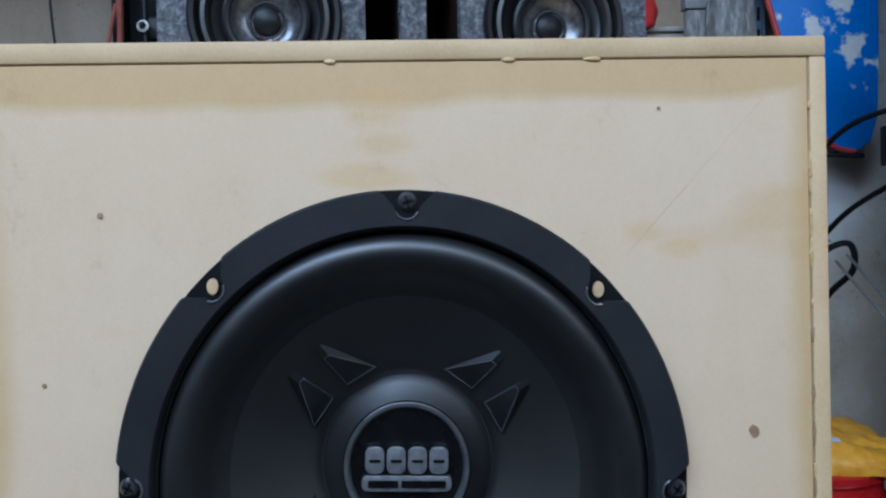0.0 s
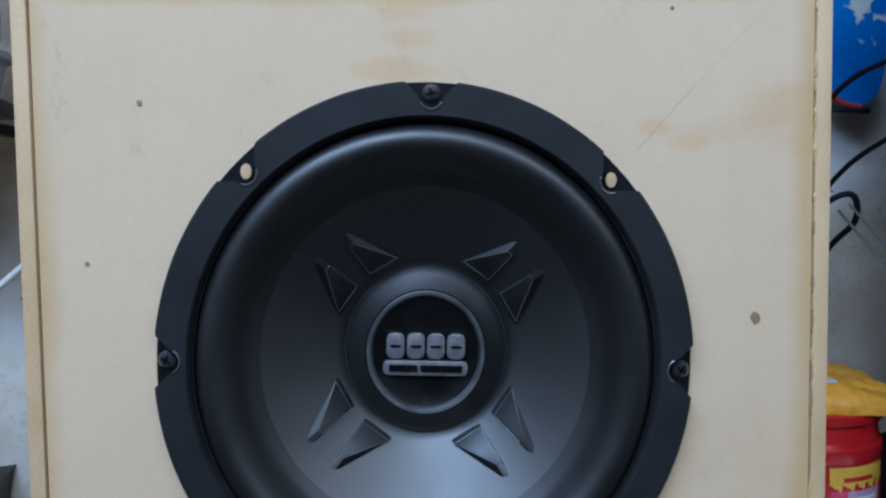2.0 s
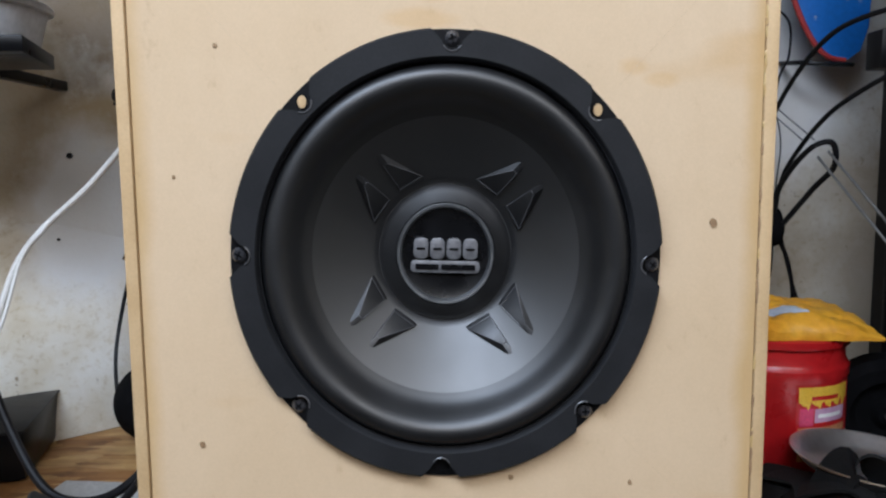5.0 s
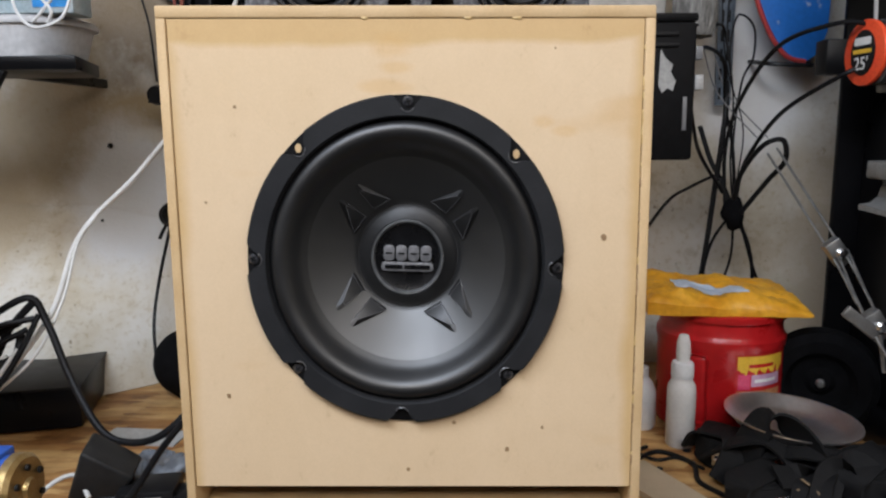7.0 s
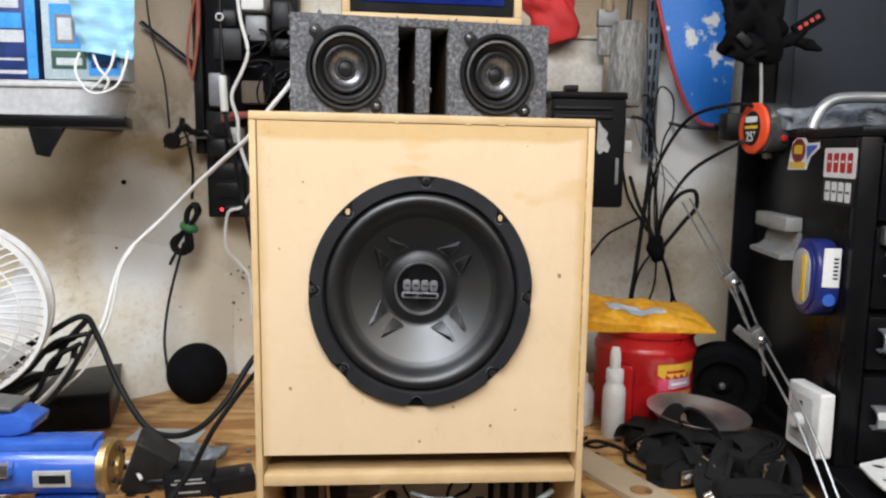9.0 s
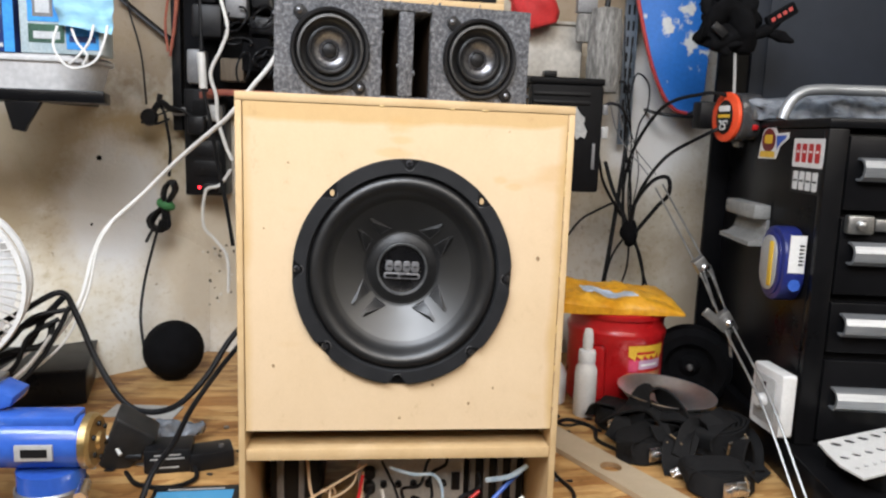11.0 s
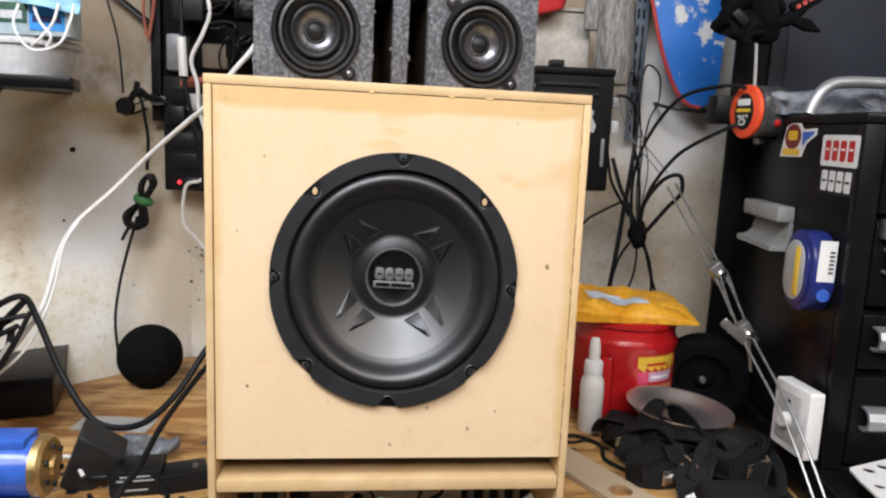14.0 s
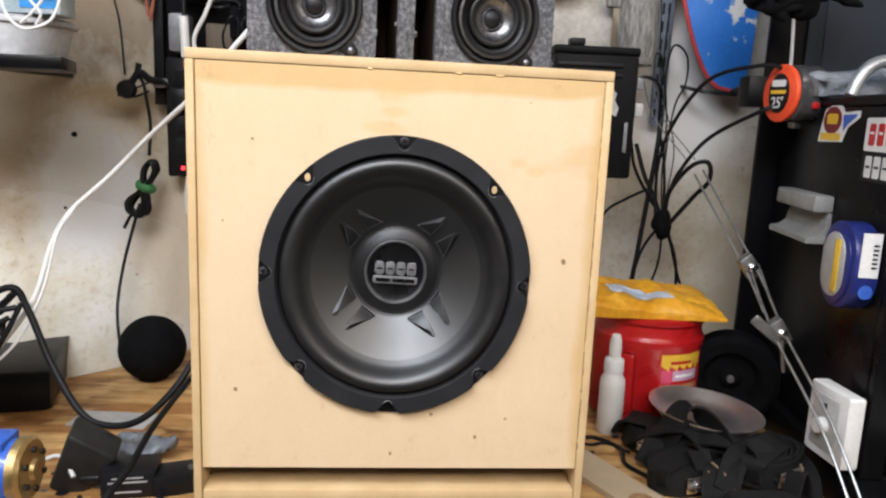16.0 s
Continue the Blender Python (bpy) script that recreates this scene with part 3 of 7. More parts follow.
def subwoofer():
    s = thing("subwoofer", "round black subwoofer driver screwed into fibreboard front", "speaker", pose(SUB[0], 0.0008, SUB[1], 0, 2.0, 0) @ Matrix.Diagonal((1, 1, STRETCH, 1)))
    # flange with eight screw notches
    bm = bmesh.new()
    R, C = 0.1307, 0.1230
    rs = [(0.1128, 0), (0.1133, 0), (0.1141, 0), (0.1150, 0), (0.1165, 0), (0.11745, 0), (0.1175, 1), (0.1180, 1), (0.1190, 1), (0.1205, 1), (0.1220, 1), (0.1240, 1), (0.1260, 1), (0.1280, 1), (0.1295, 1), (0.1303, 1), (R, 1), (R, 2)]
    rows = []
    for r, mode in rs:
        half = math.sqrt(max(0.0055 ** 2 - (r - C) ** 2, 0.0008 ** 2)) if r < C else 0.0055 + 0.95 * (r - C)
        half = half / r
        ring = []
        for n_ in range(8):
            mid = n_ * math.pi / 4
            steps = [(-half + 2 * half * k / 8, True) for k in range(9)]
            rest = math.pi / 4 - 2 * half
            steps += [(half + rest * k / 24 if k else half + 0.00004, False) for k in range(25)]
            for da, low in steps:
                y = -0.0082
                if r < 0.1140:
                    y = -0.003
                elif r < 0.1148:
                    y = -0.0072
                elif r > 0.1297:
                    y = -0.0082 + (r - 0.1297) * 1.6
                if mode and low:
                    y = -0.0022
                if mode == 2:
                    y = 0.0
                a = mid + da
                ring.append(bm.verts.new((r * math.cos(a), y, r * math.sin(a))))
        rows.append(ring)
    seg = len(rows[0])
    rows.insert(0, [bm.verts.new((v.co.x, 0.006, v.co.z)) for v in rows[0]])
    for a, b in zip(rows, rows[1:]):
        for i in range(seg):
            bm.faces.new((a[i], a[(i + 1) % seg], b[(i + 1) % seg], b[i]))
    part("flange", bm, "flange", s)
    for n_ in range(8):
        mid = n_ * math.pi / 4
        edge_ = [(r, math.sqrt(0.0054 ** 2 - (r - C) ** 2) if r < C else 0.0054 + 0.95 * (r - C)) for r in (0.11765, 0.1181, 0.119, 0.1205, 0.122, 0.124, 0.1265, 0.129, 0.1306)]
        loop = [(r, -w) for r, w in edge_] + [(r, w) for r, w in edge_[::-1]]
        bm = bmesh.new()
        vs = [bm.verts.new((r * math.cos(mid + w / r), -0.0027, r * math.sin(mid + w / r))) for r, w in loop]
        bm.faces.new(vs)
        part("screw_recess", bm, "recess", s, "dark basket metal in the notch")
        part("notch_lip", tube([(r * math.cos(mid + w / r), -0.0083, r * math.sin(mid + w / r)) for r, w in [(0.1206, -0.0049)] + [(C + 0.0054 * math.cos(q), 0.0054 * math.sin(q)) for q in [math.pi + (k - 4) * 0.28 for k in range(9)]][::-1] + [(0.1206, 0.0049)]], 0.00055, 6, 2), "lit_edge", s)
    roll = [(0.1135, -0.0030), (0.1124, 0.0000), (0.1115, 0.0030), (0.1100, 0.0060), (0.1082, 0.0080), (0.1060, 0.0090), (0.1036, 0.0092), (0.1008, 0.0086), (0.0980, 0.0069), (0.0954, 0.0040), (0.0932, 0.0006), (0.0912, -0.0026), (0.0895, -0.0050), (0.0876, -0.0069), (0.0858, -0.0082), (0.0845, -0.0091), (0.0828, -0.0104)]
    part("surround", moved(turned(roll, 128, False), FRONT), "surround", s, "rolled black rubber surround")
    part("cone", moved(turned([(0.0845, -0.0092), (0.083, -0.0102), (0.0715, -0.0178), (0.060, -0.0256), (0.0480, -0.0335), (0.0443, -0.0362), (0.0438, -0.0372), (0.0433, -0.0372), (0.0428, -0.0362), (0.0395, -0.0338), (0.0360, -0.0306), (0.0330, -0.0276), (0.0322, -0.0266), (0.0316, -0.0275)], 128, False), FRONT), "cone", s)
    part("dust_cap", moved(turned([(0.0318, -0.0285), (0.0316, -0.0265), (0.0275, -0.0285), (0.018, -0.0300), (0, -0.0305)], 96, False), FRONT), "cap", s)
    cap_ring = [(0.0316, -0.0280), (0.0315, -0.0262), (0.0309, -0.0255), (0.0294, -0.0257), (0.0284, -0.0270), (0.0280, -0.0290)]
    part("trim_ring", moved(turned(cap_ring, 96, False), FRONT), "satin", s, "satin silver ring")
    # embossed wedges on the cone

    def on_cone(r, lift=0.0):
        prof = [(0.0445, 0.0358), (0.0480, 0.0335), (0.060, 0.0256), (0.0715, 0.0178), (0.083, 0.0102)]
        for (r0, y0), (r1, y1) in zip(prof, prof[1:]):
            if r <= r1:
                return y0 + (y1 - y0) * (r - r0) / (r1 - r0) - lift
        return 0.0102
    for q in range(4):
        for side in (1, -1):
            quad = [(26.0, 0.0490), (5.0, 0.0480), (5.4, 0.0730), (6.4, 0.0757), (8.2, 0.0750)]
            bm = bmesh.new()
            base, top = [], []
            ca = sum(a for a, r in quad) / 5
            cr = sum(r for a, r in quad) / 5
            for a, r in quad:
                ang = radians(43.4 + 90 * q + side * a)
                base.append(bm.verts.new((r * math.cos(ang), on_cone(r, -0.0004), r * math.sin(ang))))
                a2, r2 = a + (ca - a) * 0.10, min(r + (cr - r) * 0.09, 0.0665 + 0.1 * (r - 0.073))
                ang = radians(43.4 + 90 * q + side * a2)
                top.append(bm.verts.new((r2 * math.cos(ang), on_cone(r2, 0.0023 - 0.0005 * (r2 - 0.048) / 0.018), r2 * math.sin(ang))))
            for i in range(5):
                bm.faces.new((base[i], base[(i + 1) % 5], top[(i + 1) % 5], top[i]))
            bm.faces.new(top)
            outline = [v.co.copy() for v in top]
            wedge = part("embossed_wedge", bm, "pad", s)
            # pale line drawn round the wedge top for its lit edge
            part("lit_edge_line", tube(outline + outline[:1], 0.00032, 6, smooth=False), "lit_edge", wedge)
    # emblem: four plain block forms over a rounded bar
    emblem = part("emblem", moved(extruded(rounded(0.0450, 0.0076, 0.0028), 0.0022, 0.0004), pose(0, 0.0270, -0.0082)), "emblem", s, "silver block emblem over a rounded bar")
    for x, w in ((-0.0118, 0.0150), (0.0085, 0.0222)):
        part("emblem_bar", moved(extruded(rounded(w, 0.0034, 0.0006), 0.0010), pose(x, 0.0264, -0.0082)), "cap", emblem)
    for i, x in enumerate((-0.0160, -0.0053, 0.0053, 0.0160)):
        part("emblem_block", moved(extruded(rounded(0.0096, 0.0130, 0.0034), 0.0024, 0.0004), pose(x, 0.0262, 0.0032)), "emblem", emblem)
        part("emblem_bar", moved(extruded(rounded(0.0056, 0.0012, 0.0005), 0.0010), pose(x, 0.0256, 0.0032)), "cap", emblem)
    for k in range(8):
        a = math.pi / 4 * k
        open_hole = k in (1, 3)
        if k == 6:
            part("screw_hole", moved(turned([(0.0040, 0.0), (0.0040, 0.0006), (0.0030, -0.004), (0, -0.004)], 16), pose(0.1243 * math.cos(a), -0.0030, 0.1243 * math.sin(a)) @ FRONT), "recess", s, "empty dark screw hole")
            continue
        if open_hole:
            bm = moved(turned([(0.0031, 0.0), (0.0031, 0.0008), (0.0020, 0.0010), (0, 0.0008)], 16), Matrix.Diagonal((0.85, 1.15, 1, 1)))
            part("screw_hole", moved(bm, pose(0.1243 * math.cos(a), -0.0030, 0.1243 * math.sin(a), 0, 0, 0) @ FRONT), "mdf_edge", s, "bare wood showing through empty screw hole")
        else:
            bm = turned([(0.0044, 0.0), (0.0044, 0.0012), (0.0030, 0.0026), (0, 0.0030)], 20)
            screw = part("screw", moved(bm, pose(0.1255 * math.cos(a), -0.0020, 0.1255 * math.sin(a)) @ FRONT), "smoke", s, "black cross-head screw")
            for turn in (35, 125):
                part("slot", moved(block(-0.0024, 0.0024, -0.0054, -0.0040, -0.0005, 0.0005, 0), pose(0.1255 * math.cos(a), 0, 0.1255 * math.sin(a), 0, turn + 20 * k, 0)), "recess", screw)
    return s


subwoofer()


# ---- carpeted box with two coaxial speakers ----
# slot wood's dark colour also carries the shade inside the unlit slots
M["slot_wood"] = noisy("shaded_slot_wood", (0.022, 0.013, 0.008), (0.045, 0.026, 0.014), 12, 0.8, stretch=(1, 1, 0.3), spec=0.1)
cbox = thing("carpeted_speaker_box", "grey carpeted speaker box with two slots on fibreboard cabinet", "speaker box", pose(0.006, 0.215, BTOP + 0.0003, 0, 0.55, 7.5))
CW, CH, CD = 0.184, 0.142, 0.13


def plate_with_hole(x0, x1, z0, z1, y0, y1, cx, cz, r, rz):
    bm = bmesh.new()
    seg = 64
    ins, out = [], []
    for i in range(seg):
        a = 2 * math.pi * i / seg
        c, s = math.cos(a), math.sin(a)
        ins.append((cx + r * c, cz + rz * s))
        k = min(((x1 - cx) if c > 0 else (cx - x0)) / max(abs(c), 1e-6), ((z1 - cz) if s > 0 else (cz - z0)) / max(abs(s), 1e-6))
        out.append((cx + k * c, cz + k * s))
    for q in ((x0, z0), (x1, z0), (x1, z1), (x0, z1)):
        j = min(range(seg), key=lambda i: (out[i][0] - q[0]) ** 2 + (out[i][1] - q[1]) ** 2)
        out[j] = q
    ls = [[bm.verts.new((x, y, z)) for x, z in ring] for ring, y in ((out, y1), (out, y0), (ins, y0), (ins, y1))]
    for a, b in zip(ls, ls[1:] + ls[:1]):
        for i in range(seg):
            bm.faces.new((a[i], a[(i + 1) % seg], b[(i + 1) % seg], b[i]))
    return bm


for sx in (-1, 1):
    xs = sorted((sx * 0.036, sx * CW))
    part("front_panel", plate_with_hole(xs[0], xs[1], 0, CH, 0, 0.014, sx * 0.108, 0.070, 0.046, 0.048), "carpet", cbox)
part("center_strip", block(-0.0105, 0.0105, 0, 0.012, 0.0118, CH - 0.0118, 0.003), "carpet", cbox)
part("divider", block(-0.009, 0.009, 0.0122, CD, 0.0118, CH - 0.0118, 0), "slot_wood", cbox, "dark bare wood divider, colour darkened further for shade")
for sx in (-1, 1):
    part("slot_wall", block(min(sx * 0.036, sx * 0.048), max(sx * 0.036, sx * 0.048), 0.0142, CD, 0.012, CH - 0.012, 0), "slot_wood", cbox, "dark bare wood slot side, colour darkened further for shade")
    part("side_panel", block(min(sx * (CW - 0.012), sx * CW), max(sx * (CW - 0.012), sx * CW), 0.0142, CD, 0.0, CH, 0.002), "carpet", cbox)
part("top_panel", block(-CW, CW, 0.0005, CD, CH - 0.0115, CH + 0.001, 0.003), "carpet", cbox)
part("bottom_panel", block(-CW, CW, 0.0005, CD, -0.0, 0.0115, 0.003), "carpet", cbox)
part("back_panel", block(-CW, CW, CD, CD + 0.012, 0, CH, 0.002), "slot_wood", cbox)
# matted tufts of carpet along the cut edges
tuft = random.Random(17)
for k in range(26):
    x = (-0.184, -0.036, -0.0105, 0.0105, 0.036, 0.184)[k % 6] + 0.002 * (tuft.random() - 0.5)
    z = tuft.random() * CH
    if k >= 18:
        x, z = -0.17 + 0.34 * tuft.random(), 0.001 if k % 2 else CH + 0.001
    part("carpet_tuft", moved(blob(0.001 + 0.0022 * tuft.random(), 0.0012, 0.0015 + 0.003 * tuft.random(), 0.9, 500, 2, k), pose(x, 0.0005, z)), "carpet", cbox)


def coaxial(at):
    s = thing("coaxial_speaker", "small round black coaxial speaker with clear tweeter dome in carpeted box", "speaker", at @ Matrix.Diagonal((1, 1, 1.05, 1)), "speakers in the carpeted box")
    part("rim", moved(turned([(0.055, 0), (0.055, 0.005), (0.053, 0.0075), (0.050, 0.007), (0.048, 0.003), (0.0475, -0.004)], 64, False), FRONT), "black", s)
    part("surround", moved(turned([(0.0478, 0.001), (0.0455, 0.0055), (0.0425, 0.006), (0.040, 0.003), (0.0385, -0.002)], 64, False), FRONT), "surround", s)
    part("cone", moved(turned([(0.039, -0.001), (0.030, -0.010), (0.018, -0.020), (0.0, -0.022)], 64, False), FRONT), "cone", s)
    pod = part("tweeter_pod", moved(turned([(0.0300, -0.014), (0.0318, -0.004), (0.0312, 0.0005), (0.0290, 0.0015), (0.0262, 0.0008), (0.0255, -0.001)], 56, False), FRONT), "black", s, "satin black tweeter ring")
    part("tweeter_dish", moved(turned([(0.0257, -0.0010), (0.0235, -0.0050), (0.0190, -0.0085), (0.0130, -0.0105), (0.0090, -0.0108), (0.0, -0.0108)], 56, False), FRONT), "dish", pod, "shiny dark dish round the tweeter")
    part("tweeter_dome", moved(turned([(0.0105, -0.0106), (0.0100, -0.0070), (0.0075, -0.0052), (0, -0.0045)], 32, False), FRONT), "black", pod, "dark tweeter dome")
    part("tweeter_ring", moved(turned([(0.0125, -0.0085), (0.0135, -0.0070), (0.0122, -0.0060), (0.0110, -0.0075)], 32, False), FRONT), "smoke", pod)
    for a in (132, -48):
        ear = part("mounting_ear", moved(extruded(rounded(0.022, 0.017, 0.007), -0.004, 0.0008), pose(0.060 * math.cos(radians(a)), 0, 0.061 * math.sin(radians(a)), 0, -a, 0)), "black", s)
        part("screw", moved(turned([(0.004, 0), (0.004, 0.0015), (0.0024, 0.0026), (0, 0.003)], 16), pose(0.064 * math.cos(radians(a)), -0.004, 0.064 * math.sin(radians(a))) @ FRONT), "chrome_dark", ear, "dull steel screw head")
    return s


cb = pose(0.006, 0.215, BTOP + 0.0003, 0, 0.55, 7.5)
spk = coaxial(cb @ pose(-0.108, -0.0005, 0.070))
copy_thing(spk, metres(cb @ pose(0.108, -0.0005, 0.070)))

# the open fibreboard box on top of it
M["navy_glass"] = noisy("dark_blue_glass", (0.006, 0.014, 0.10), (0.012, 0.03, 0.20), 8, 0.12, vary=0.05)
tb = thing("small_fibreboard_box", "small bare fibreboard box with black front on carpeted box", "speaker box", pose(0.022, 0.24, BTOP + CH + 0.0015, 0, 0, 5))
part("bottom_board", block(-0.13, 0.13, 0, 0.10, 0, 0.010, 0.001), "mdf_edge", tb)
for sx in (-1, 1):
    part("side_board", block(min(sx * 0.13, sx * 0.119), max(sx * 0.13, sx * 0.119), 0, 0.10, 0.0102, 0.16, 0.001), "mdf_edge", tb)
part("top_board", block(-0.13, 0.13, 0, 0.10, 0.1602, 0.17, 0.001), "mdf_edge", tb)
part("front_panel", block(-0.1188, 0.1188, 0.004, 0.016, 0.0104, 0.16, 0.001), "black", tb, "black front panel")
part("display", block(-0.104, 0.104, 0.0022, 0.0038, 0.026, 0.15, 0.0005), "navy_glass", tb, "dark blue glossy display")

# ---- wall side of the bench: things behind and beside the box ----
def cable(points, r=0.0035, material="cable", label="thin black cable hanging in front of the wall", group="", seg=8, name="cable"):
    return single(name, tube(points, r, seg), material, label, "cable", group=group)


def rbox(name, w, d, h, material, parent, at, bevel=0.003, label=""):
    return part(name, moved(block(-w / 2, w / 2, -d / 2, d / 2, 0, h, bevel), at), material, parent, label)


# tall dark cabinet behind the tool chest
tall = thing("tall_cabinet", "tall dark slate metal cabinet standing behind tool chest", "cabinet", pose(0.668, 0.622, BZ))
part("body", block(0.135, 0.80, 0.012, 0.26, 0.0, 1.45, 0.004), "black_paint", tall)
part("side_post", block(0.0, 0.066, 0.0, 0.0115, 0.0, 1.45, 0.002), "black_paint", tall)
part("frame_strip", block(0.067, 0.098, -0.004, 0.0115, 0.0, 1.45, 0.002), "slate", tall, "blue-grey edge strip")
part("door", block(0.0995, 0.80, -0.002, 0.0115, 0.0, 1.45, 0.003), "slate", tall, "slate blue-grey door")
part("latch_box", block(-0.034, -0.001, -0.01, 0.03, 0.565, 0.62, 0.003), "black", tall)

# black tool chest with drawers, stickers on its side
CHEST = pose(0.643, 0.188, BZ, 0, 0, -8.0)
chest = thing("tool_chest", "black metal tool chest with grey drawer pulls and stickers", "tool chest", CHEST)
CB = -BZ
part("body", block(0.0, 0.62, 0.018, 0.425, 0.0625, CB + 0.500, 0.003), "black_paint", chest)
part("corner_post", block(0.0, 0.030, 0.0, 0.0175, 0.0625, CB + 0.500, 0.002), "black_paint", chest)
part("base_tray", block(-0.014, 0.64, -0.22, 0.43, 0.0, 0.060, 0.003), "black_paint", chest, "low black base under the chest")
part("plinth", block(0.004, 0.616, 0.006, 0.42, 0.0603, 0.0622, 0.0004), "black", chest)
lid = part("lid", block(-0.002, 0.622, -0.003, 0.427, CB + 0.5005, CB + 0.516, 0.004), "black_paint", chest)
for z0, z1 in ((0.375, 0.492), (0.243, 0.368), (0.150, 0.236), (0.004, 0.143)):
    dr = part("drawer", block(0.033, 0.60, 0.001, 0.0175, CB + z0 + 0.003, CB + z1 - 0.003, 0.002), "black_paint", chest)
    zc = CB + (z0 + z1) / 2 + 0.006
    prof = [(0.002, -0.016), (-0.012, -0.017), (-0.022, -0.010), (-0.025, 0.004), (-0.020, 0.014), (-0.008, 0.018), (0.002, 0.018)]
    bm = bmesh.new()
    ends = []
    for x in (0.047, 0.58):
        ends.append([bm.verts.new((x, y, zc + z)) for y, z in prof] + [bm.verts.new((x, y * 0.82 + 0.001, zc + z * 0.82)) for y, z in prof[::-1]])
    n = len(ends[0])
    for i in range(n):
        bm.faces.new((ends[0][i], ends[0][(i + 1) % n], ends[1][(i + 1) % n], ends[1][i]))
    for e in ends:
        bm.faces.new(e)
    part("drawer_pull", bm, "pull", dr, "curved grey metal pull")
part("clasp", moved(join(block(0.036, 0.075, -0.016, 0.0, -0.014, 0.014, 0.003), block(0.078, 0.115, -0.012, 0.0, -0.009, 0.009, 0.002), moved(turned([(0.008, 0), (0.008, 0.006), (0.005, 0.009), (0, 0.01)], 20), pose(0.055, -0.016, 0) @ FRONT)), pose(0, 0, CB + 0.357)), "zinc", chest, "shiny clasp")

SIDE = pose(0, 0, 0, 0, 0, -90)      # x of a flat outline to -y, front to -x


def on_side(y, z, out=0.0):
    return pose(-0.0006 - out, y, CB + z) @ SIDE


def flat(outline, t, at):
    return moved(extruded(outline, t), at)


st = single("white_sticker", flat(rounded(0.108, 0.046, 0.004), 0.0005, Matrix()), "white", "white rectangular sticker with red block bars", "sticker", CHEST @ on_side(0.063, 0.461, 0.0004))
for k in range(4):
    part("bar", flat(rounded(0.0165, 0.030, 0.003), 0.0003, pose(-0.0345 + 0.023 * k, -0.0004, 0)), "red", st, "red printed bar")
    part("bar", flat(rounded(0.0105, 0.0035, 0.001), 0.0002, pose(-0.0345 + 0.023 * k, -0.0007, 0.002)), "white", st)
st2 = single("black_sticker", flat(rounded(0.108, 0.040, 0.003), 0.0005, Matrix()), "black", "black sticker with white block bars", "sticker", CHEST @ on_side(0.063, 0.4165, 0.0004))
for k in range(4):
    part("bar", flat(rounded(0.0180, 0.030, 0.003), 0.0003, pose(-0.0345 + 0.023 * k, -0.0004, 0)), "white", st2, "white printed bar")
    part("bar", flat(rounded(0.0115, 0.0035, 0.001), 0.0002, pose(-0.0345 + 0.023 * k, -0.0007, 0.0)), "black", st2)
M["sticker_yellow"] = noisy("yellow_print", (0.75, 0.45, 0.03), (0.85, 0.55, 0.06), 60, 0.4)
M["sticker_blue"] = noisy("blue_print", (0.03, 0.10, 0.45), (0.05, 0.14, 0.55), 60, 0.4)
M["maroon"] = noisy("maroon_print", (0.15, 0.015, 0.02), (0.22, 0.03, 0.03), 60, 0.4)
badge = single("badge_sticker", flat([(-0.062, -0.030), (0.020, -0.028), (0.034, -0.006), (0.066, 0.008), (0.066, 0.018), (0.020, 0.016), (0.008, 0.026), (-0.018, 0.029), (-0.046, 0.020), (-0.054, -0.002)], 0.0005, Matrix()), "white", "round yellow and maroon badge sticker with blue wing", "sticker", CHEST @ on_side(0.205, 0.476, 0.0004))
ringo = [(0.030 * math.cos(k * math.pi / 12) - 0.018, 0.021 * math.sin(k * math.pi / 12) + 0.004) for k in range(24)]
part("disc", flat(ringo, 0.0003, pose(0, -0.0004, 0)), "maroon", badge)
part("disc_print", flat(rounded(0.036, 0.016, 0.005), 0.0002, pose(-0.018, -0.0007, 0.006)), "sticker_yellow", badge)
part("banner", flat(rounded(0.066, 0.011, 0.003), 0.0003, pose(-0.020, -0.0005, -0.021)), "sticker_yellow", badge)
part("wing", flat([(0.020, -0.012), (0.032, -0.002), (0.056, 0.009), (0.058, 0.013), (0.016, 0.012)], 0.0003, pose(0, -0.0004, 0)), "sticker_blue", badge)

# paper-towel style holder clips, work lamp, timer switch on the chest's side
M["holder_grey"] = noisy("holder_grey_plastic", (0.20, 0.20, 0.19), (0.30, 0.30, 0.29), 30, 0.45)
hold = thing("magnetic_holder", "pale grey curved magnetic holder on side of tool chest", "holder", CHEST @ on_side(0.255, 0.330, 0.0))
part("upper_clip", block(-0.075, 0.075, -0.030, 0.0, 0.010, 0.036, 0.004), "holder_grey", hold)
part("back_plate", block(-0.073, 0.073, -0.006, 0.0, -0.036, 0.0095, 0.001), "grey", hold)
bm = bmesh.new()
a = [bm.verts.new((-0.075, y, z)) for y, z in ((-0.0065, -0.002), (-0.010, -0.018), (-0.020, -0.027), (-0.036, -0.030), (-0.036, -0.038), (0, -0.038), (0, -0.037), (-0.0065, -0.036))]
b = [bm.verts.new((0.075, v.co.y, v.co.z)) for v in a]
for i in range(8):
    bm.faces.new((a[i], a[(i + 1) % 8], b[(i + 1) % 8], b[i]))
bm.faces.new(a)
bm.faces.new(b[::-1])
part("lower_clip", bm, "holder_grey", hold)

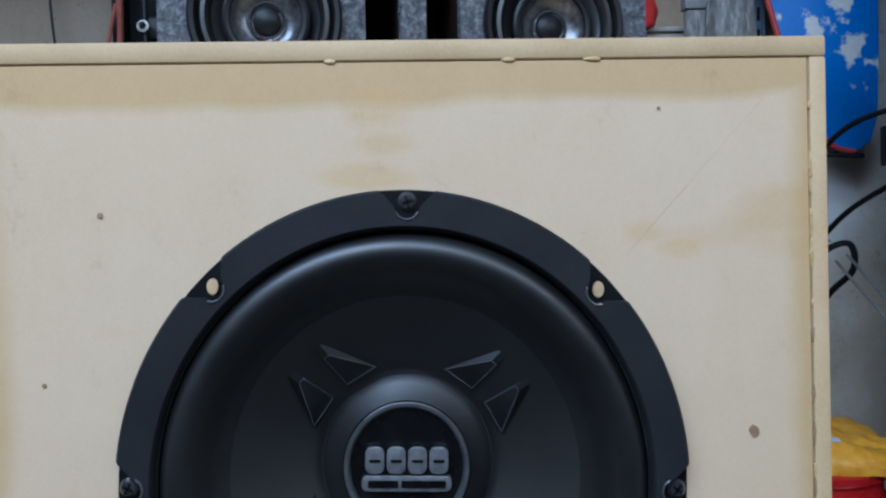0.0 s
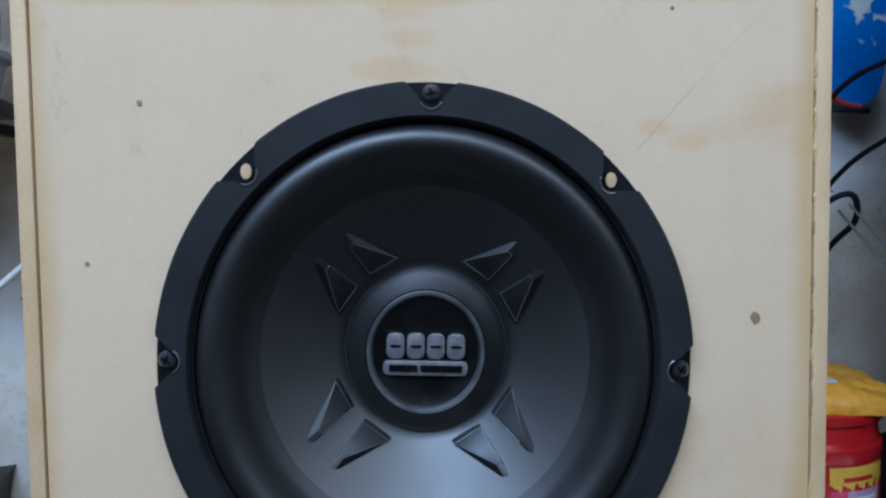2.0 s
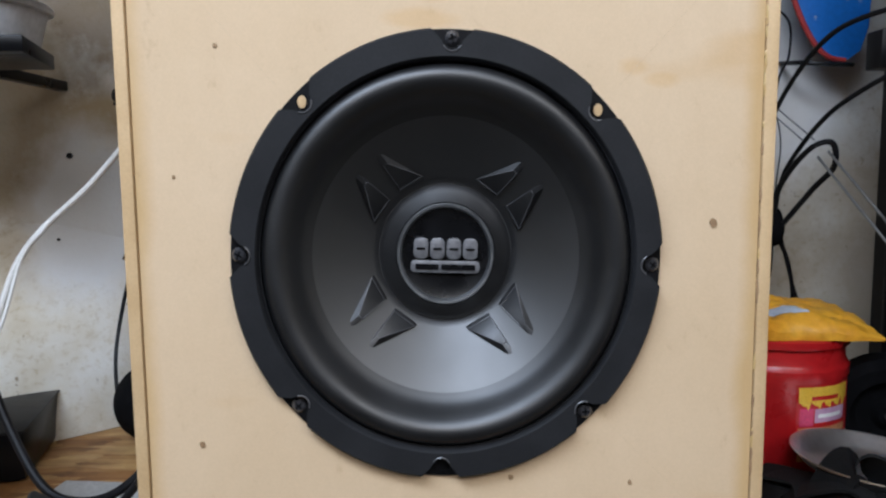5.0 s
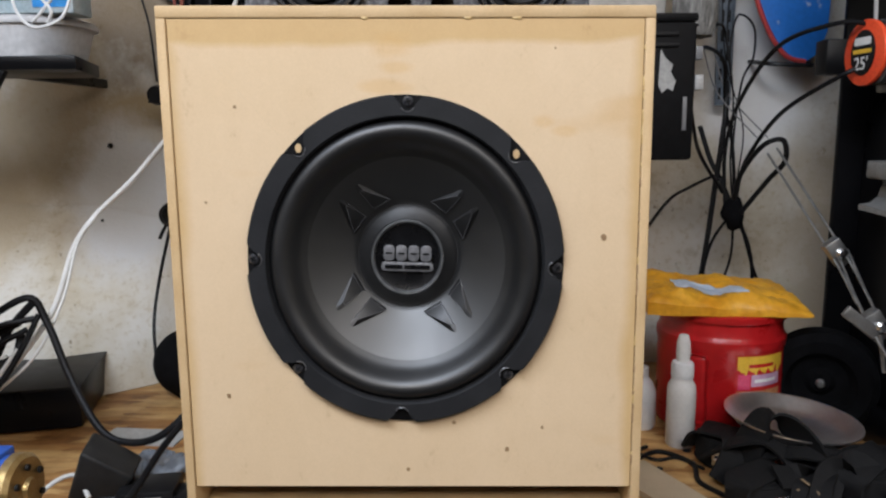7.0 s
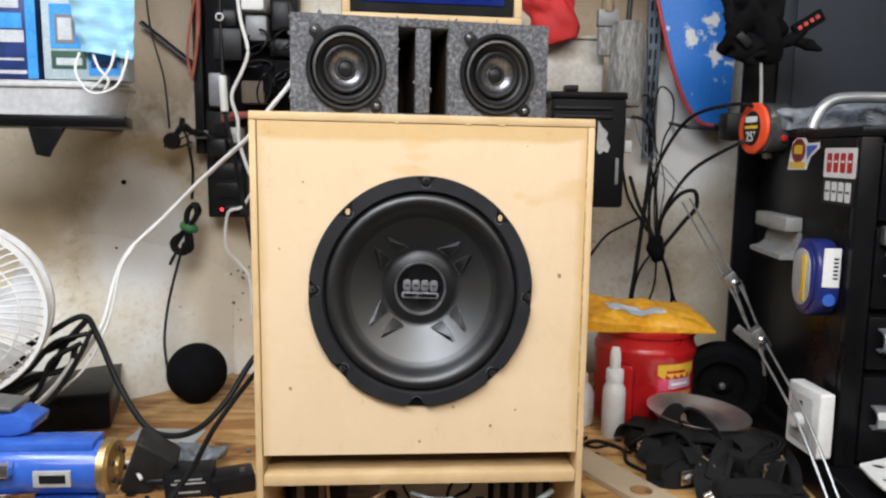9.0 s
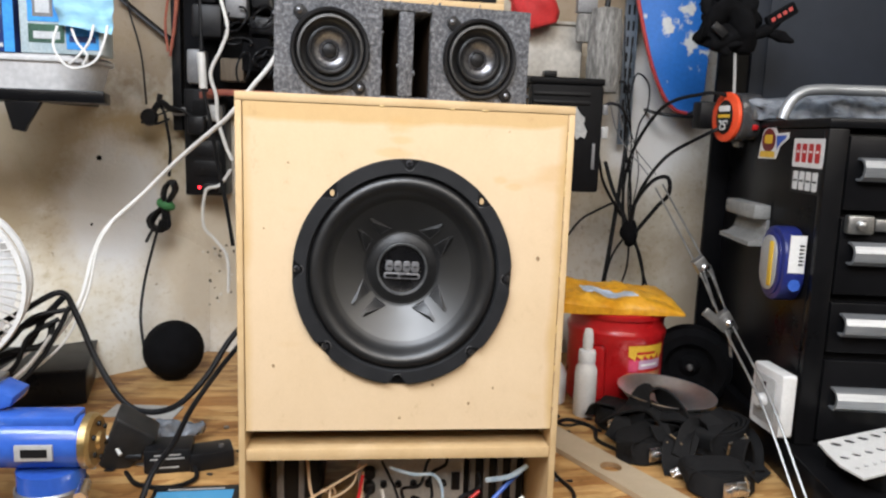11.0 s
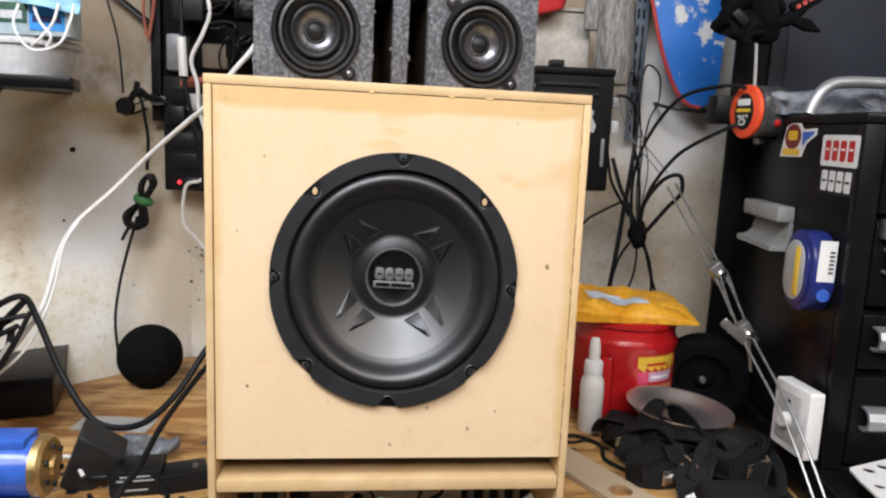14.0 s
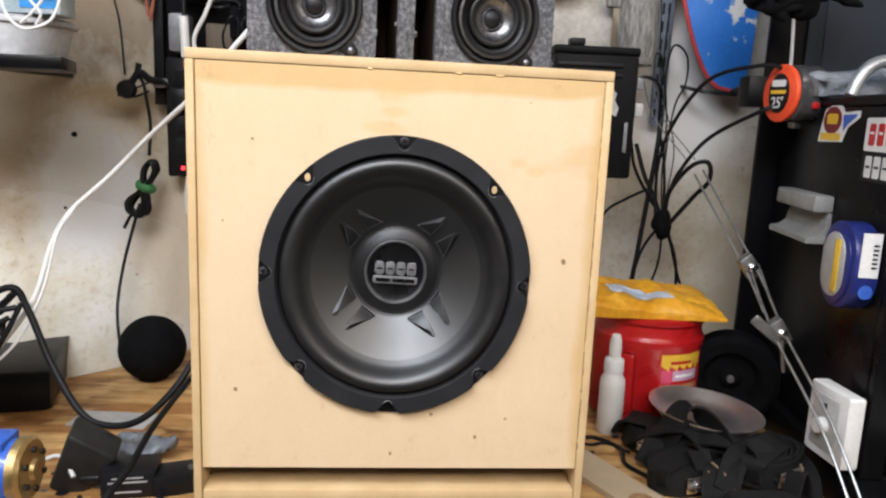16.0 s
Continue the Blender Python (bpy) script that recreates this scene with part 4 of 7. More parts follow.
lamp = thing("work_lamp", "small blue oval work lamp stuck on side of tool chest", "lamp", CHEST @ on_side(0.074, 0.281, 0.0))
M["navy"] = noisy("navy_plastic", (0.012, 0.02, 0.13), (0.018, 0.028, 0.18), 30, 0.35)
part("housing", moved(extruded(rounded(0.100, 0.122, 0.047, 10), 0.034, 0.004), pose(0, -0.035, 0)), "navy", lamp)
part("bezel", moved(extruded(rounded(0.082, 0.104, 0.039, 10), 0.003, 0.001), pose(0, -0.0382, 0)), "navy", lamp)
part("lens", moved(extruded(rounded(0.064, 0.090, 0.030, 10), 0.002, 0.0008), pose(-0.002, -0.0403, 0)), "pale_grey", lamp, "pale grey lens")
part("led_strip", moved(extruded(rounded(0.016, 0.074, 0.004), 0.0012, 0.0003), pose(0.010, -0.0416, 0)), "sticker_yellow", lamp, "yellow light strip")
part("price_label", block(0.0501, 0.0508, -0.029, -0.004, -0.008, 0.052, 0), "white", lamp, "white printed label")
for k in range(6):
    part("bar", block(0.0509, 0.0512, -0.014, -0.007, 0.004 + 0.006 * k, 0.007 + 0.006 * k, 0), "black", lamp)
part("dot", moved(turned([(0.0095, 0), (0.0095, 0.0008), (0, 0.0008)], 24), pose(0.0501, -0.017, -0.028) @ Matrix.Rotation(radians(90), 4, "Y")), "sticker_blue", lamp, "round blue dot")

sw = thing("wall_timer_switch", "white square dial switch box stuck on side of tool chest", "switch", CHEST @ on_side(0.042, 0.060, 0.0) @ pose(0, -0.009, 0, 0, 0, 10) @ Matrix.Diagonal((0.94, 1, 0.94, 1)))
part("box", moved(extruded(rounded(0.090, 0.110, 0.005), 0.024, 0.002), pose(0, -0.0275, 0)), "white", sw)
part("face_plate", moved(extruded(rounded(0.058, 0.082, 0.003), 0.002, 0.0005), pose(-0.003, -0.0296, 0)), "pale_grey", sw)
part("knob", moved(turned([(0.013, 0), (0.012, 0.010), (0.010, 0.012), (0, 0.0125)], 24), pose(-0.003, -0.0297, -0.004) @ FRONT), "white", sw)
part("mark", block(-0.006, 0.001, -0.0306, -0.0297, 0.020, 0.030, 0), "black", sw)

# perforated white plate on the tray
perf = thing("perforated_plate", "white perforated plastic plate lying over black base", "plate", pose(0.633, 0.1197, BZ + 0.0605, 0, 0, 19))
bm = bmesh.new()


def slab(points, z=0.037):
    """One flat piece of the plate's upper face, in its own coordinates."""
    bm.faces.new([bm.verts.new((x, y, z)) for x, y in points])


# three rows of holes, smaller towards the front: upper and lower bound, centre, first hole, pitch, radius, count
ROWS = ((0.0, -0.0335, -0.0150, 0.0240, 0.0300, 0.0086, 8), (-0.0335, -0.067, -0.0520, -0.0068, 0.0262, 0.0070, 10), (-0.067, -0.108, -0.0822, -0.0205, 0.0180, 0.0044, 15))
FREE = [(0.006, 0.0), (0.0, -0.004), (-0.004, -0.012), (-0.0185, -0.0335), (-0.0355, -0.067), (-0.0425, -0.108)]
END = 0.245
for j, (y0, y1, cy, first_u, pitch, hole, count) in enumerate(ROWS):
    edge_pts = [p for p in FREE if y1 - 1e-6 <= p[1] <= y0 + 1e-6]
    u0 = first_u - pitch / 2
    slab(edge_pts + [(u0, y1), (u0, y0)])
    u1 = u0 + pitch * count
    slab([(u1, y0), (u1, y1), (END, y1), (END, y0)])
    up_, down_ = y0 - cy, cy - y1
    corners = [math.atan2(up_, pitch / 2), math.pi - math.atan2(up_, pitch / 2), math.pi + math.atan2(down_, pitch / 2), 2 * math.pi - math.atan2(down_, pitch / 2)]
    turns = sorted([2 * math.pi * q / 16 for q in range(16)] + corners)
    for i in range(count):
        cx = first_u + pitch * i
        ring = []
        for q in turns:
            c, s = math.cos(q), math.sin(q)
            reach = min(pitch / 2 / max(abs(c), 1e-6), (up_ if s > 0 else down_) / max(abs(s), 1e-6))
            ring.append(((cx + hole * c, cy + hole * s), (cx + reach * c, cy + reach * s)))
        for (h0, e0), (h1, e1) in zip(ring, ring[1:] + ring[:1]):
            slab([h0, e0, e1, h1])
            bm.faces.new([bm.verts.new((*p, z)) for p, z in ((h0, 0.037), (h1, 0.037), (h1, 0.0345), (h0, 0.0345))])
rim = FREE + [(END, -0.108), (END, 0.0)]
for p, q in zip(rim, rim[1:] + rim[:1]):
    bm.faces.new([bm.verts.new((*v, z)) for v, z in ((p, 0.037), (q, 0.037), (q, 0.0335), (p, 0.0335))])
bmesh.ops.remove_doubles(bm, verts=bm.verts, dist=0.00002)
part("plate", bm, "white", perf)
# dark sheet added below the white plate so its holes look shaded
part("underside", moved(extruded(rim[::-1], 0.0010), pose(0, 0, 0.0342) @ Matrix.Rotation(radians(-90), 4, "X")), "recess", perf, "added dark sheet for the shade in the holes")
part("riser", block(0.012, 0.235, -0.100, -0.010, 0.0, 0.0325, 0.002), "black_paint", perf, "black riser under the plate")

# plastic bag and chrome rail on top of the chest
CT = BTOP + 0.004
bag = thing("plastic_bag", "crumpled clear plastic bag on top of tool chest", "bag", pose(0.835, 0.43, CT, 0, 0, -8))
bm = blob(0.165, 0.05, 0.036, 0.4, 26, 5, 3)
for v in bm.verts:
    v.co.z = max(v.co.z + 0.02, 0.001)
    v.co += 0.010 * noise.noise_vector(v.co * 45)
    v.co.z = max(v.co.z, 0.001)
M["film"] = noisy("crumpled_film", (0.34, 0.38, 0.44), (0.50, 0.54, 0.60), 16, 0.16, bump=0.6, fine=60, vary=0.2)
fb = M["film"].node_tree.nodes["Principled BSDF"]
fb.inputs["Transmission Weight"].default_value, fb.inputs["IOR"].default_value = 0.55, 1.25
part("film", bm, "film", bag)
rail = thing("chrome_rail", "bent chrome carrying rail on top of tool chest", "handle", pose(0.0, 0.0, 0.0))
part("rail", tube([(0.662, 0.355, CT), (0.672, 0.355, CT + 0.026), (0.690, 0.355, CT + 0.045), (0.722, 0.354, CT + 0.052), (0.80, 0.350, CT + 0.053), (1.10, 0.310, CT + 0.053), (1.15, 0.30, CT + 0.04), (1.17, 0.30, CT)], 0.0095, 14), "pull", rail)

# black gloves and tape measure hanging at the cabinet
gl = thing("work_gloves", "pair of black work gloves with red print hanging at cabinet", "gloves", pose(0.632, 0.50, 0.700) @ Matrix.Diagonal((0.84, 0.9, 0.84, 1)))
bm = join(moved(blob(0.074, 0.030, 0.060, 1.0, 26, 4, 1), pose(-0.015, 0, 0.020, 0, 20, 0)), moved(blob(0.05, 0.026, 0.028, 1.0, 34, 4, 2), pose(-0.028, 0.0, -0.034, 0, -15, 0)))
part("glove", bm, "black_soft", gl)
for k, (dx, dz, ang) in enumerate(((0.050, -0.030, 30), (0.085, -0.005, 38), (-0.060, -0.025, -60), (-0.045, -0.052, -35), (0.010, -0.052, 12), (-0.075, 0.030, -80), (0.100, -0.030, -20))):
    part("finger", moved(blob(0.036, 0.014, 0.013, 0.6, 45, 3, k + 5), pose(dx, -0.01, dz, 0, -ang, 0)), "black_soft", gl)
part("strap", moved(block(-0.036, 0.036, -0.008, 0.008, -0.014, 0.014, 0.004), pose(0.098, -0.018, 0.012, 0, -32, 0)), "black_soft", gl)
for k in range(4):
    part("bar", moved(block(-0.0045, 0.0045, -0.001, 0.0, -0.004, 0.004, 0), pose(0.076 + 0.0125 * k, -0.0268, 0.001 + 0.0078 * k, 0, -32, 0)), "red_edge", gl, "red printed bar")
part("grip", moved(block(-0.018, 0.018, -0.004, 0.004, -0.010, 0.010, 0.003), pose(-0.05, -0.034, -0.028, 0, 40, 0)), "black", gl)
single("cord", tube([(0.636, 0.497, 0.68), (0.637, 0.497, 0.655), (0.642, 0.498, 0.60), (0.645, 0.500, 0.566)], 0.0028, 8), "pale_grey", "short pale cord holding the tape measure", "cord")
tape = thing("tape_measure", "orange and dark grey tape measure hanging beside tool chest", "tape measure", pose(0.660, 0.500, 0.521, 0, 0, -84))


M["tape_case"] = noisy("smoky_case", (0.035, 0.035, 0.037), (0.07, 0.07, 0.072), 40, 0.25, spec=0.6)


def dee(w, h):
    return [(x, z) for x, z in [(w * 0.5 * math.cos(radians(a)), h * 0.5 * math.sin(radians(a))) for a in range(0, 360, 12)]]


part("case", moved(extruded(rounded(0.088, 0.092, 0.032, 8), 0.050, 0.006), pose(0, -0.022, 0)), "tape_case", tape, "dark smoky moulded case")
part("face", moved(extruded(dee(0.090, 0.094), 0.008, 0.002), pose(0, -0.0305, 0)), "orange", tape, "orange face")
dial = part("dial", moved(extruded(dee(0.052, 0.064), 0.002, 0.0004), pose(0, -0.0326, 0.0)), "black", tape, "black dial label")
part("bar", moved(extruded(rounded(0.036, 0.011, 0.003), 0.0008), pose(0, -0.0335, 0.016)), "white", dial)
part("bar", moved(extruded(rounded(0.040, 0.006, 0.002), 0.0008), pose(0, -0.0335, 0.002)), "sticker_yellow", dial)
txt = bpy.data.curves.new("numeral", "FONT")
txt.body, txt.size, txt.extrude, txt.align_x = "25'", 0.026 * S, 0.0004 * S, "CENTER"
tob = new("numeral", txt)
dg = bpy.context.evaluated_depsgraph_get()
tm = bpy.data.meshes.new_from_object(tob.evaluated_get(dg))
bpy.data.objects.remove(tob)
tm.materials.append(M["white"])
num = new("numeral", tm)
num.parent = dial
num.matrix_basis = metres(pose(0, -0.0338, -0.024, 90, 0, 0))
part("lock", moved(block(0.032, 0.049, 0.000, 0.011, -0.024, -0.013, 0.003), pose(0, 0, 0)), "red", tape, "red lock button")
part("clip", moved(block(0.040, 0.048, -0.002, 0.018, -0.004, 0.030, 0.002), pose(0, 0, 0)), "zinc", tape)
part("hook", block(-0.006, 0.010, -0.004, 0.010, -0.056, -0.044, 0.002), "zinc", tape)

# blue board leaning at the wall
BO = [(0.500, 1.02), (0.545, 0.822), (0.566, 0.742), (0.590, 0.662), (0.616, 0.600), (0.640, 0.562), (0.662, 0.543), (0.690, 0.537), (0.712, 0.552), (0.724, 0.590), (0.728, 0.70), (0.728, 1.02)]
board = thing("blue_board", "scuffed blue board with red edge leaning on wall", "board")
part("deck", moved(extruded(BO, 0.016, 0.002), pose(0, 0.797, 0)), "blue_board", board)
part("red_edge", tube([(x - 0.003, 0.800, z) for x, z in BO[:8]], 0.0045, 8, 4), "red_edge", board, "red edge band")
single("board_hook", tube([(0.62, 0.889, 0.545), (0.62, 0.81, 0.535), (0.66, 0.79, 0.530), (0.70, 0.80, 0.530), (0.71, 0.889, 0.545)], 0.004), "black", "black wire hook holding the blue board", "hook")

# slotted upright, duster, brush, red bag, white bin
M["mdf_strip"] = noisy("pale_fibreboard", (0.46, 0.37, 0.25), (0.54, 0.44, 0.31), 12, 0.6, fine=500, vary=0.08)
M["cloudy"] = noisy("dusty_cloudy_plastic", (0.40, 0.37, 0.32), (0.52, 0.49, 0.44), 12, 0.5)
M["upright"] = noisy("grey_blue_steel", (0.13, 0.16, 0.20), (0.19, 0.23, 0.28), 30, 0.45)
up = thing("slotted_upright", "grey-blue slotted shelf upright fixed to wall", "shelf upright", pose(0.5585, 0.835, 0.46))
part("web", plate_with_hole(-0.015, 0.015, 0.0, 0.62, 0.024, 0.027, 0, 0.3, 0.004, 0.006), "upright", up)
for sx in (-1, 1):
    part("flange", block(min(sx * 0.015, sx * 0.012), max(sx * 0.015, sx * 0.012), 0.016, 0.0235, 0.0, 0.62, 0.0005), "upright", up)
for k in range(17):
    for sx in (-1, 1):
        part("slot", block(sx * 0.006 - 0.0025, sx * 0.006 + 0.0025, 0.0206, 0.0214, 0.012 + 0.036 * k, 0.034 + 0.036 * k, 0), "black", up)
part("face_strip", block(-0.0118, 0.0118, 0.0215, 0.0236, 0.0, 0.62, 0.0003), "upright", up)
M["duster"] = noisy("grey_bristle", (0.14, 0.135, 0.125), (0.34, 0.33, 0.31), 130, 0.9, bump=0.9, fine=300, stretch=(1, 1, 0.25), vary=0.2)
M["tan"] = noisy("tan_bristle", (0.16, 0.11, 0.06), (0.30, 0.22, 0.13), 120, 0.8, bump=0.6, fine=260, stretch=(1, 1, 0.15))
du = thing("wool_duster", "grey fluffy duster roll hanging on wall", "duster", pose(0.446, 0.69, 0.655))
bm = turned([(0.001, -0.088), (0.030, -0.085), (0.036, -0.06), (0.035, 0.03), (0.031, 0.085), (0.001, 0.090)], 40)
bmesh.ops.subdivide_edges(bm, edges=bm.edges[:], cuts=2, use_grid_fill=True)
for v in bm.verts:
    v.co += 0.004 * noise.noise_vector(v.co * 130)
part("head", bm, "duster", du)
part("handle", tube([(0, 0, 0.08), (0.004, 0.0, 0.16), (0.006, 0.0, 0.30)], 0.006), "black", du)
br = thing("paint_brush", "paint brush with tan bristles hanging on wall", "brush", pose(0.405, 0.70, 0.672))
part("bristles", moved(block(-0.019, 0.019, -0.008, 0.008, 0.0, 0.06, 0.005), Matrix()), "duster", br)
part("ferrule", block(-0.021, 0.021, -0.010, 0.010, 0.0602, 0.095, 0.002), "grey", br)
part("handle", tube([(0, 0, 0.09), (0, 0, 0.14), (0, 0, 0.24)], (0.014, 0.008), 12), "tan", br)
rb = thing("red_bag", "small red fabric bag with white tag hanging on wall", "bag", pose(0.285, 0.70, 0.765))
bm = blob(0.056, 0.03, 0.088, 0.30, 30, 5, 7)
for v in bm.verts:
    v.co.x += 0.022 * (-v.co.z / 0.06) + 0.006 * noise.noise(v.co * 60)
    v.co.z = max(v.co.z, -0.072 + 0.3 * v.co.x)
M["red_cloth"] = noisy("red_cloth", (0.42, 0.012, 0.012), (0.54, 0.02, 0.02), 30, 0.75, bump=0.4, fine=300)
part("pouch", bm, "red_cloth", rb)
part("strap", moved(block(-0.040, 0.030, -0.003, 0.003, -0.006, 0.006, 0.002), pose(-0.010, -0.030, 0.028, 0, -12, 0)), "black", rb, "black strap")
part("tag", moved(block(-0.018, 0.018, -0.001, 0.0, -0.010, 0.010, 0), pose(-0.018, -0.034, 0.040, 0, 15, 0)), "white", rb, "white tag")
part("cord", tube([(-0.01, 0, 0.05), (0.0, 0.02, 0.12), (0.0, 0.05, 0.25)], 0.003), "cable", rb)
wb = thing("white_bin", "pale translucent plastic bin on small wall bracket", "bin", pose(0.335, 0.80, 0.60))
part("bin", block(-0.075, 0.075, -0.07, 0.085, 0.0, 0.11, 0.006), "cloudy", wb)
part("rim", block(-0.08, 0.08, -0.075, 0.088, 0.1103, 0.118, 0.003), "cloudy", wb)
part("bracket", block(-0.08, 0.08, -0.07, 0.0895, -0.012, -0.0005, 0.002), "black", wb)

# slim black device behind the box with a paper sticker
sl = thing("black_router", "slim black router box with torn white label behind cabinet", "router", pose(0.335, 0.55, 0.368))
part("case", block(-0.075, 0.068, -0.016, 0.016, 0.0, 0.205, 0.006), "recess", sl)
for z in (0.168, 0.184):
    part("ridge", block(-0.070, 0.040, -0.0200, -0.0163, z, z + 0.006, 0.0012), "black", sl)
part("bracket", block(-0.050, -0.025, -0.012, 0.012, 0.2183, 0.230, 0.002), "black", sl)
part("end_cap", block(-0.077, 0.070, -0.0145, 0.0145, 0.2053, 0.218, 0.004), "recess", sl)
part("torn_label", flat([(0.012, 0.112), (0.018, 0.101), (0.026, 0.108), (0.034, 0.104), (0.038, 0.118), (0.030, 0.132), (0.033, 0.142), (0.022, 0.152), (0.014, 0.165)], 0.0005, pose(0, -0.0168, 0)), "pale_grey", sl, "torn white label")
part("badge", block(0.050, 0.056, -0.0172, -0.0161, 0.045, 0.095, 0.0003), "grey", sl)
part("socket", block(0.0685, 0.082, -0.012, 0.012, 0.105, 0.128, 0.002), "pale_grey", sl)
part("socket", block(0.0685, 0.080, -0.010, 0.010, 0.150, 0.170, 0.002), "grey", sl)
part("stand", join(block(-0.02, 0.02, 0.0165, 0.34, 0.05, 0.07, 0.002), block(-0.02, 0.02, 0.0165, 0.34, 0.15, 0.17, 0.002)), "black", sl)

# cables at the wall
G = "cables at the wall"
for pts, r in (
    ([(0.534, 0.77, 0.500), (0.528, 0.75, 0.438), (0.515, 0.75, 0.30), (0.500, 0.75, 0.158), (0.49, 0.78, 0.02)], 0.0065),
    ([(0.537, 0.75, 0.261), (0.531, 0.75, 0.375), (0.534, 0.70, 0.463), (0.551, 0.60, 0.542), (0.593, 0.52, 0.564), (0.630, 0.50, 0.562), (0.668, 0.53, 0.55)], 0.0045),
    ([(0.554, 0.75, 0.260), (0.556, 0.74, 0.325), (0.562, 0.71, 0.375), (0.573, 0.62, 0.441), (0.609, 0.52, 0.489), (0.650, 0.515, 0.505), (0.70, 0.56, 0.50)], 0.0045),
    ([(0.56, 0.74, 0.262), (0.590, 0.70, 0.325), (0.600, 0.66, 0.360), (0.590, 0.65, 0.395), (0.560, 0.66, 0.385), (0.548, 0.72, 0.330), (0.55, 0.75, 0.265)], 0.0055),
    ([(0.55, 0.75, 0.300), (0.545, 0.75, 0.40), (0.566, 0.78, 0.50), (0.592, 0.80, 0.545), (0.590, 0.80, 0.60), (0.560, 0.80, 0.62), (0.545, 0.79, 0.56), (0.548, 0.78, 0.50)], 0.0025),
    ([(0.552, 0.75, 0.262), (0.590, 0.77, 0.20), (0.605, 0.78, 0.12), (0.580, 0.78, 0.03), (0.555, 0.78, -0.02)], 0.0045),
    ([(0.548, 0.75, 0.262), (0.520, 0.77, 0.20), (0.512, 0.78, 0.12), (0.535, 0.78, 0.05), (0.57, 0.78, 0.03), (0.595, 0.78, 0.10)], 0.0035),
    ([(0.550, 0.745, 0.262), (0.555, 0.76, 0.18), (0.540, 0.77, 0.10), (0.560, 0.78, 0.02)], 0.003),
    ([(0.560, 0.745, 0.262), (0.600, 0.77, 0.16), (0.66, 0.80, 0.04), (0.69, 0.82, -0.04)], 0.0035),
    ([(0.355, 0.70, 0.20), (0.42, 0.72, 0.285), (0.470, 0.75, 0.31), (0.520, 0.77, 0.33)], 0.0035),
    ([(0.400, 0.56, 0.48), (0.430, 0.62, 0.42), (0.470, 0.70, 0.37), (0.530, 0.75, 0.30)], 0.004),
    ([(0.405, 0.56, 0.53), (0.45, 0.63, 0.545), (0.51, 0.72, 0.53), (0.53, 0.76, 0.46), (0.548, 0.76, 0.38), (0.553, 0.75, 0.28)], 0.004),
    ([(0.415, 0.62, 0.585), (0.47, 0.70, 0.585), (0.525, 0.78, 0.60), (0.545, 0.80, 0.56)], 0.003),
    ([(0.53, 0.82, 0.75), (0.54, 0.80, 0.55), (0.572, 0.78, 0.42), (0.56, 0.76, 0.33), (0.553, 0.75, 0.27)], 0.0016),
    ([(0.545, 0.80, 0.70), (0.535, 0.78, 0.58), (0.548, 0.77, 0.47), (0.545, 0.76, 0.36), (0.55, 0.75, 0.27)], 0.0022),
    ([(0.500, 0.80, 0.42), (0.515, 0.78, 0.36), (0.530, 0.76, 0.32), (0.55, 0.75, 0.27)], 0.006),
):
    cable(pts, r * 0.8, label="black cable in a tangled bundle at the wall", group=G)
tie = single("cable_tie", moved(blob(0.020, 0.018, 0.030, 0.3, 60, 3, 4), pose(0.552, 0.75, 0.262)), "black_soft", "black fabric tie gathering the cable bundle", "cable tie")
for dx in (0.0, 0.018):
    cable([(0.500 + dx, 0.80, 0.56), (0.515 + dx, 0.76, 0.48), (0.55 + dx, 0.66, 0.40)], 0.0012, "grey", "thin twin steel rod of the folding arm", name="rod")

# folding steel lamp arm
arm = thing("folding_arm", "folding galvanised steel arm with twin rods standing on bench", "lamp arm")
A = [Vector(p) for p in ((0.502, 0.68, 0.463), (0.561, 0.62, 0.378), (0.589, 0.45, 0.238), (0.589, 0.34, 0.160), (0.594, 0.20, 0.067), (0.600, 0.085, -0.048))]
off = Vector((0.0075, 0, 0.004))
for s in (-1, 1):
    part("upper_rod", tube([A[1] + Vector((0.0, 0.0, 0.0)) + s * off, A[2] + s * off, A[3] + 0.3 * (A[2] - A[3]) + s * off], 0.0019, 8, 6), "zinc", arm)
    part("lower_rod", tube([A[2] + Vector((0.008, 0, 0)) + s * off * 0.9, A[3] + s * off * 0.9, A[4] + s * off * 0.9, A[5] + s * off * 0.9], 0.0022, 8, 6), "zinc", arm)
for p, ang in ((A[2], 38), (A[3], 34)):
    j = part("joint", moved(block(-0.012, 0.012, -0.009, 0.009, -0.020, 0.020, 0.002), Matrix.Translation(p) @ pose(0, 0, 0, 0, -ang, 0)), "zinc", arm)
    part("bolt", moved(turned([(0.008, 0), (0.008, 0.005), (0.005, 0.008), (0, 0.0085)], 12), Matrix.Translation(p + Vector((0, -0.0105, 0))) @ FRONT), "steel", j)
part("lever", moved(block(-0.028, 0.028, -0.003, 0.003, -0.008, 0.008, 0.003), Matrix.Translation(A[3] + Vector((-0.026, -0.012, 0.006))) @ pose(0, 0, 0, 0, 38, 0)), "zinc", arm)
part("pin", tube([A[3] + Vector((0.0, -0.012, -0.01)), A[3] + Vector((0.008, -0.014, -0.06))], 0.003, 8, smooth=False), "zinc", arm)
part("foot", moved(block(-0.015, 0.012, -0.025, 0.025, 0, 0.016, 0.003), pose(0.600, 0.083, BZ)), "black", arm)

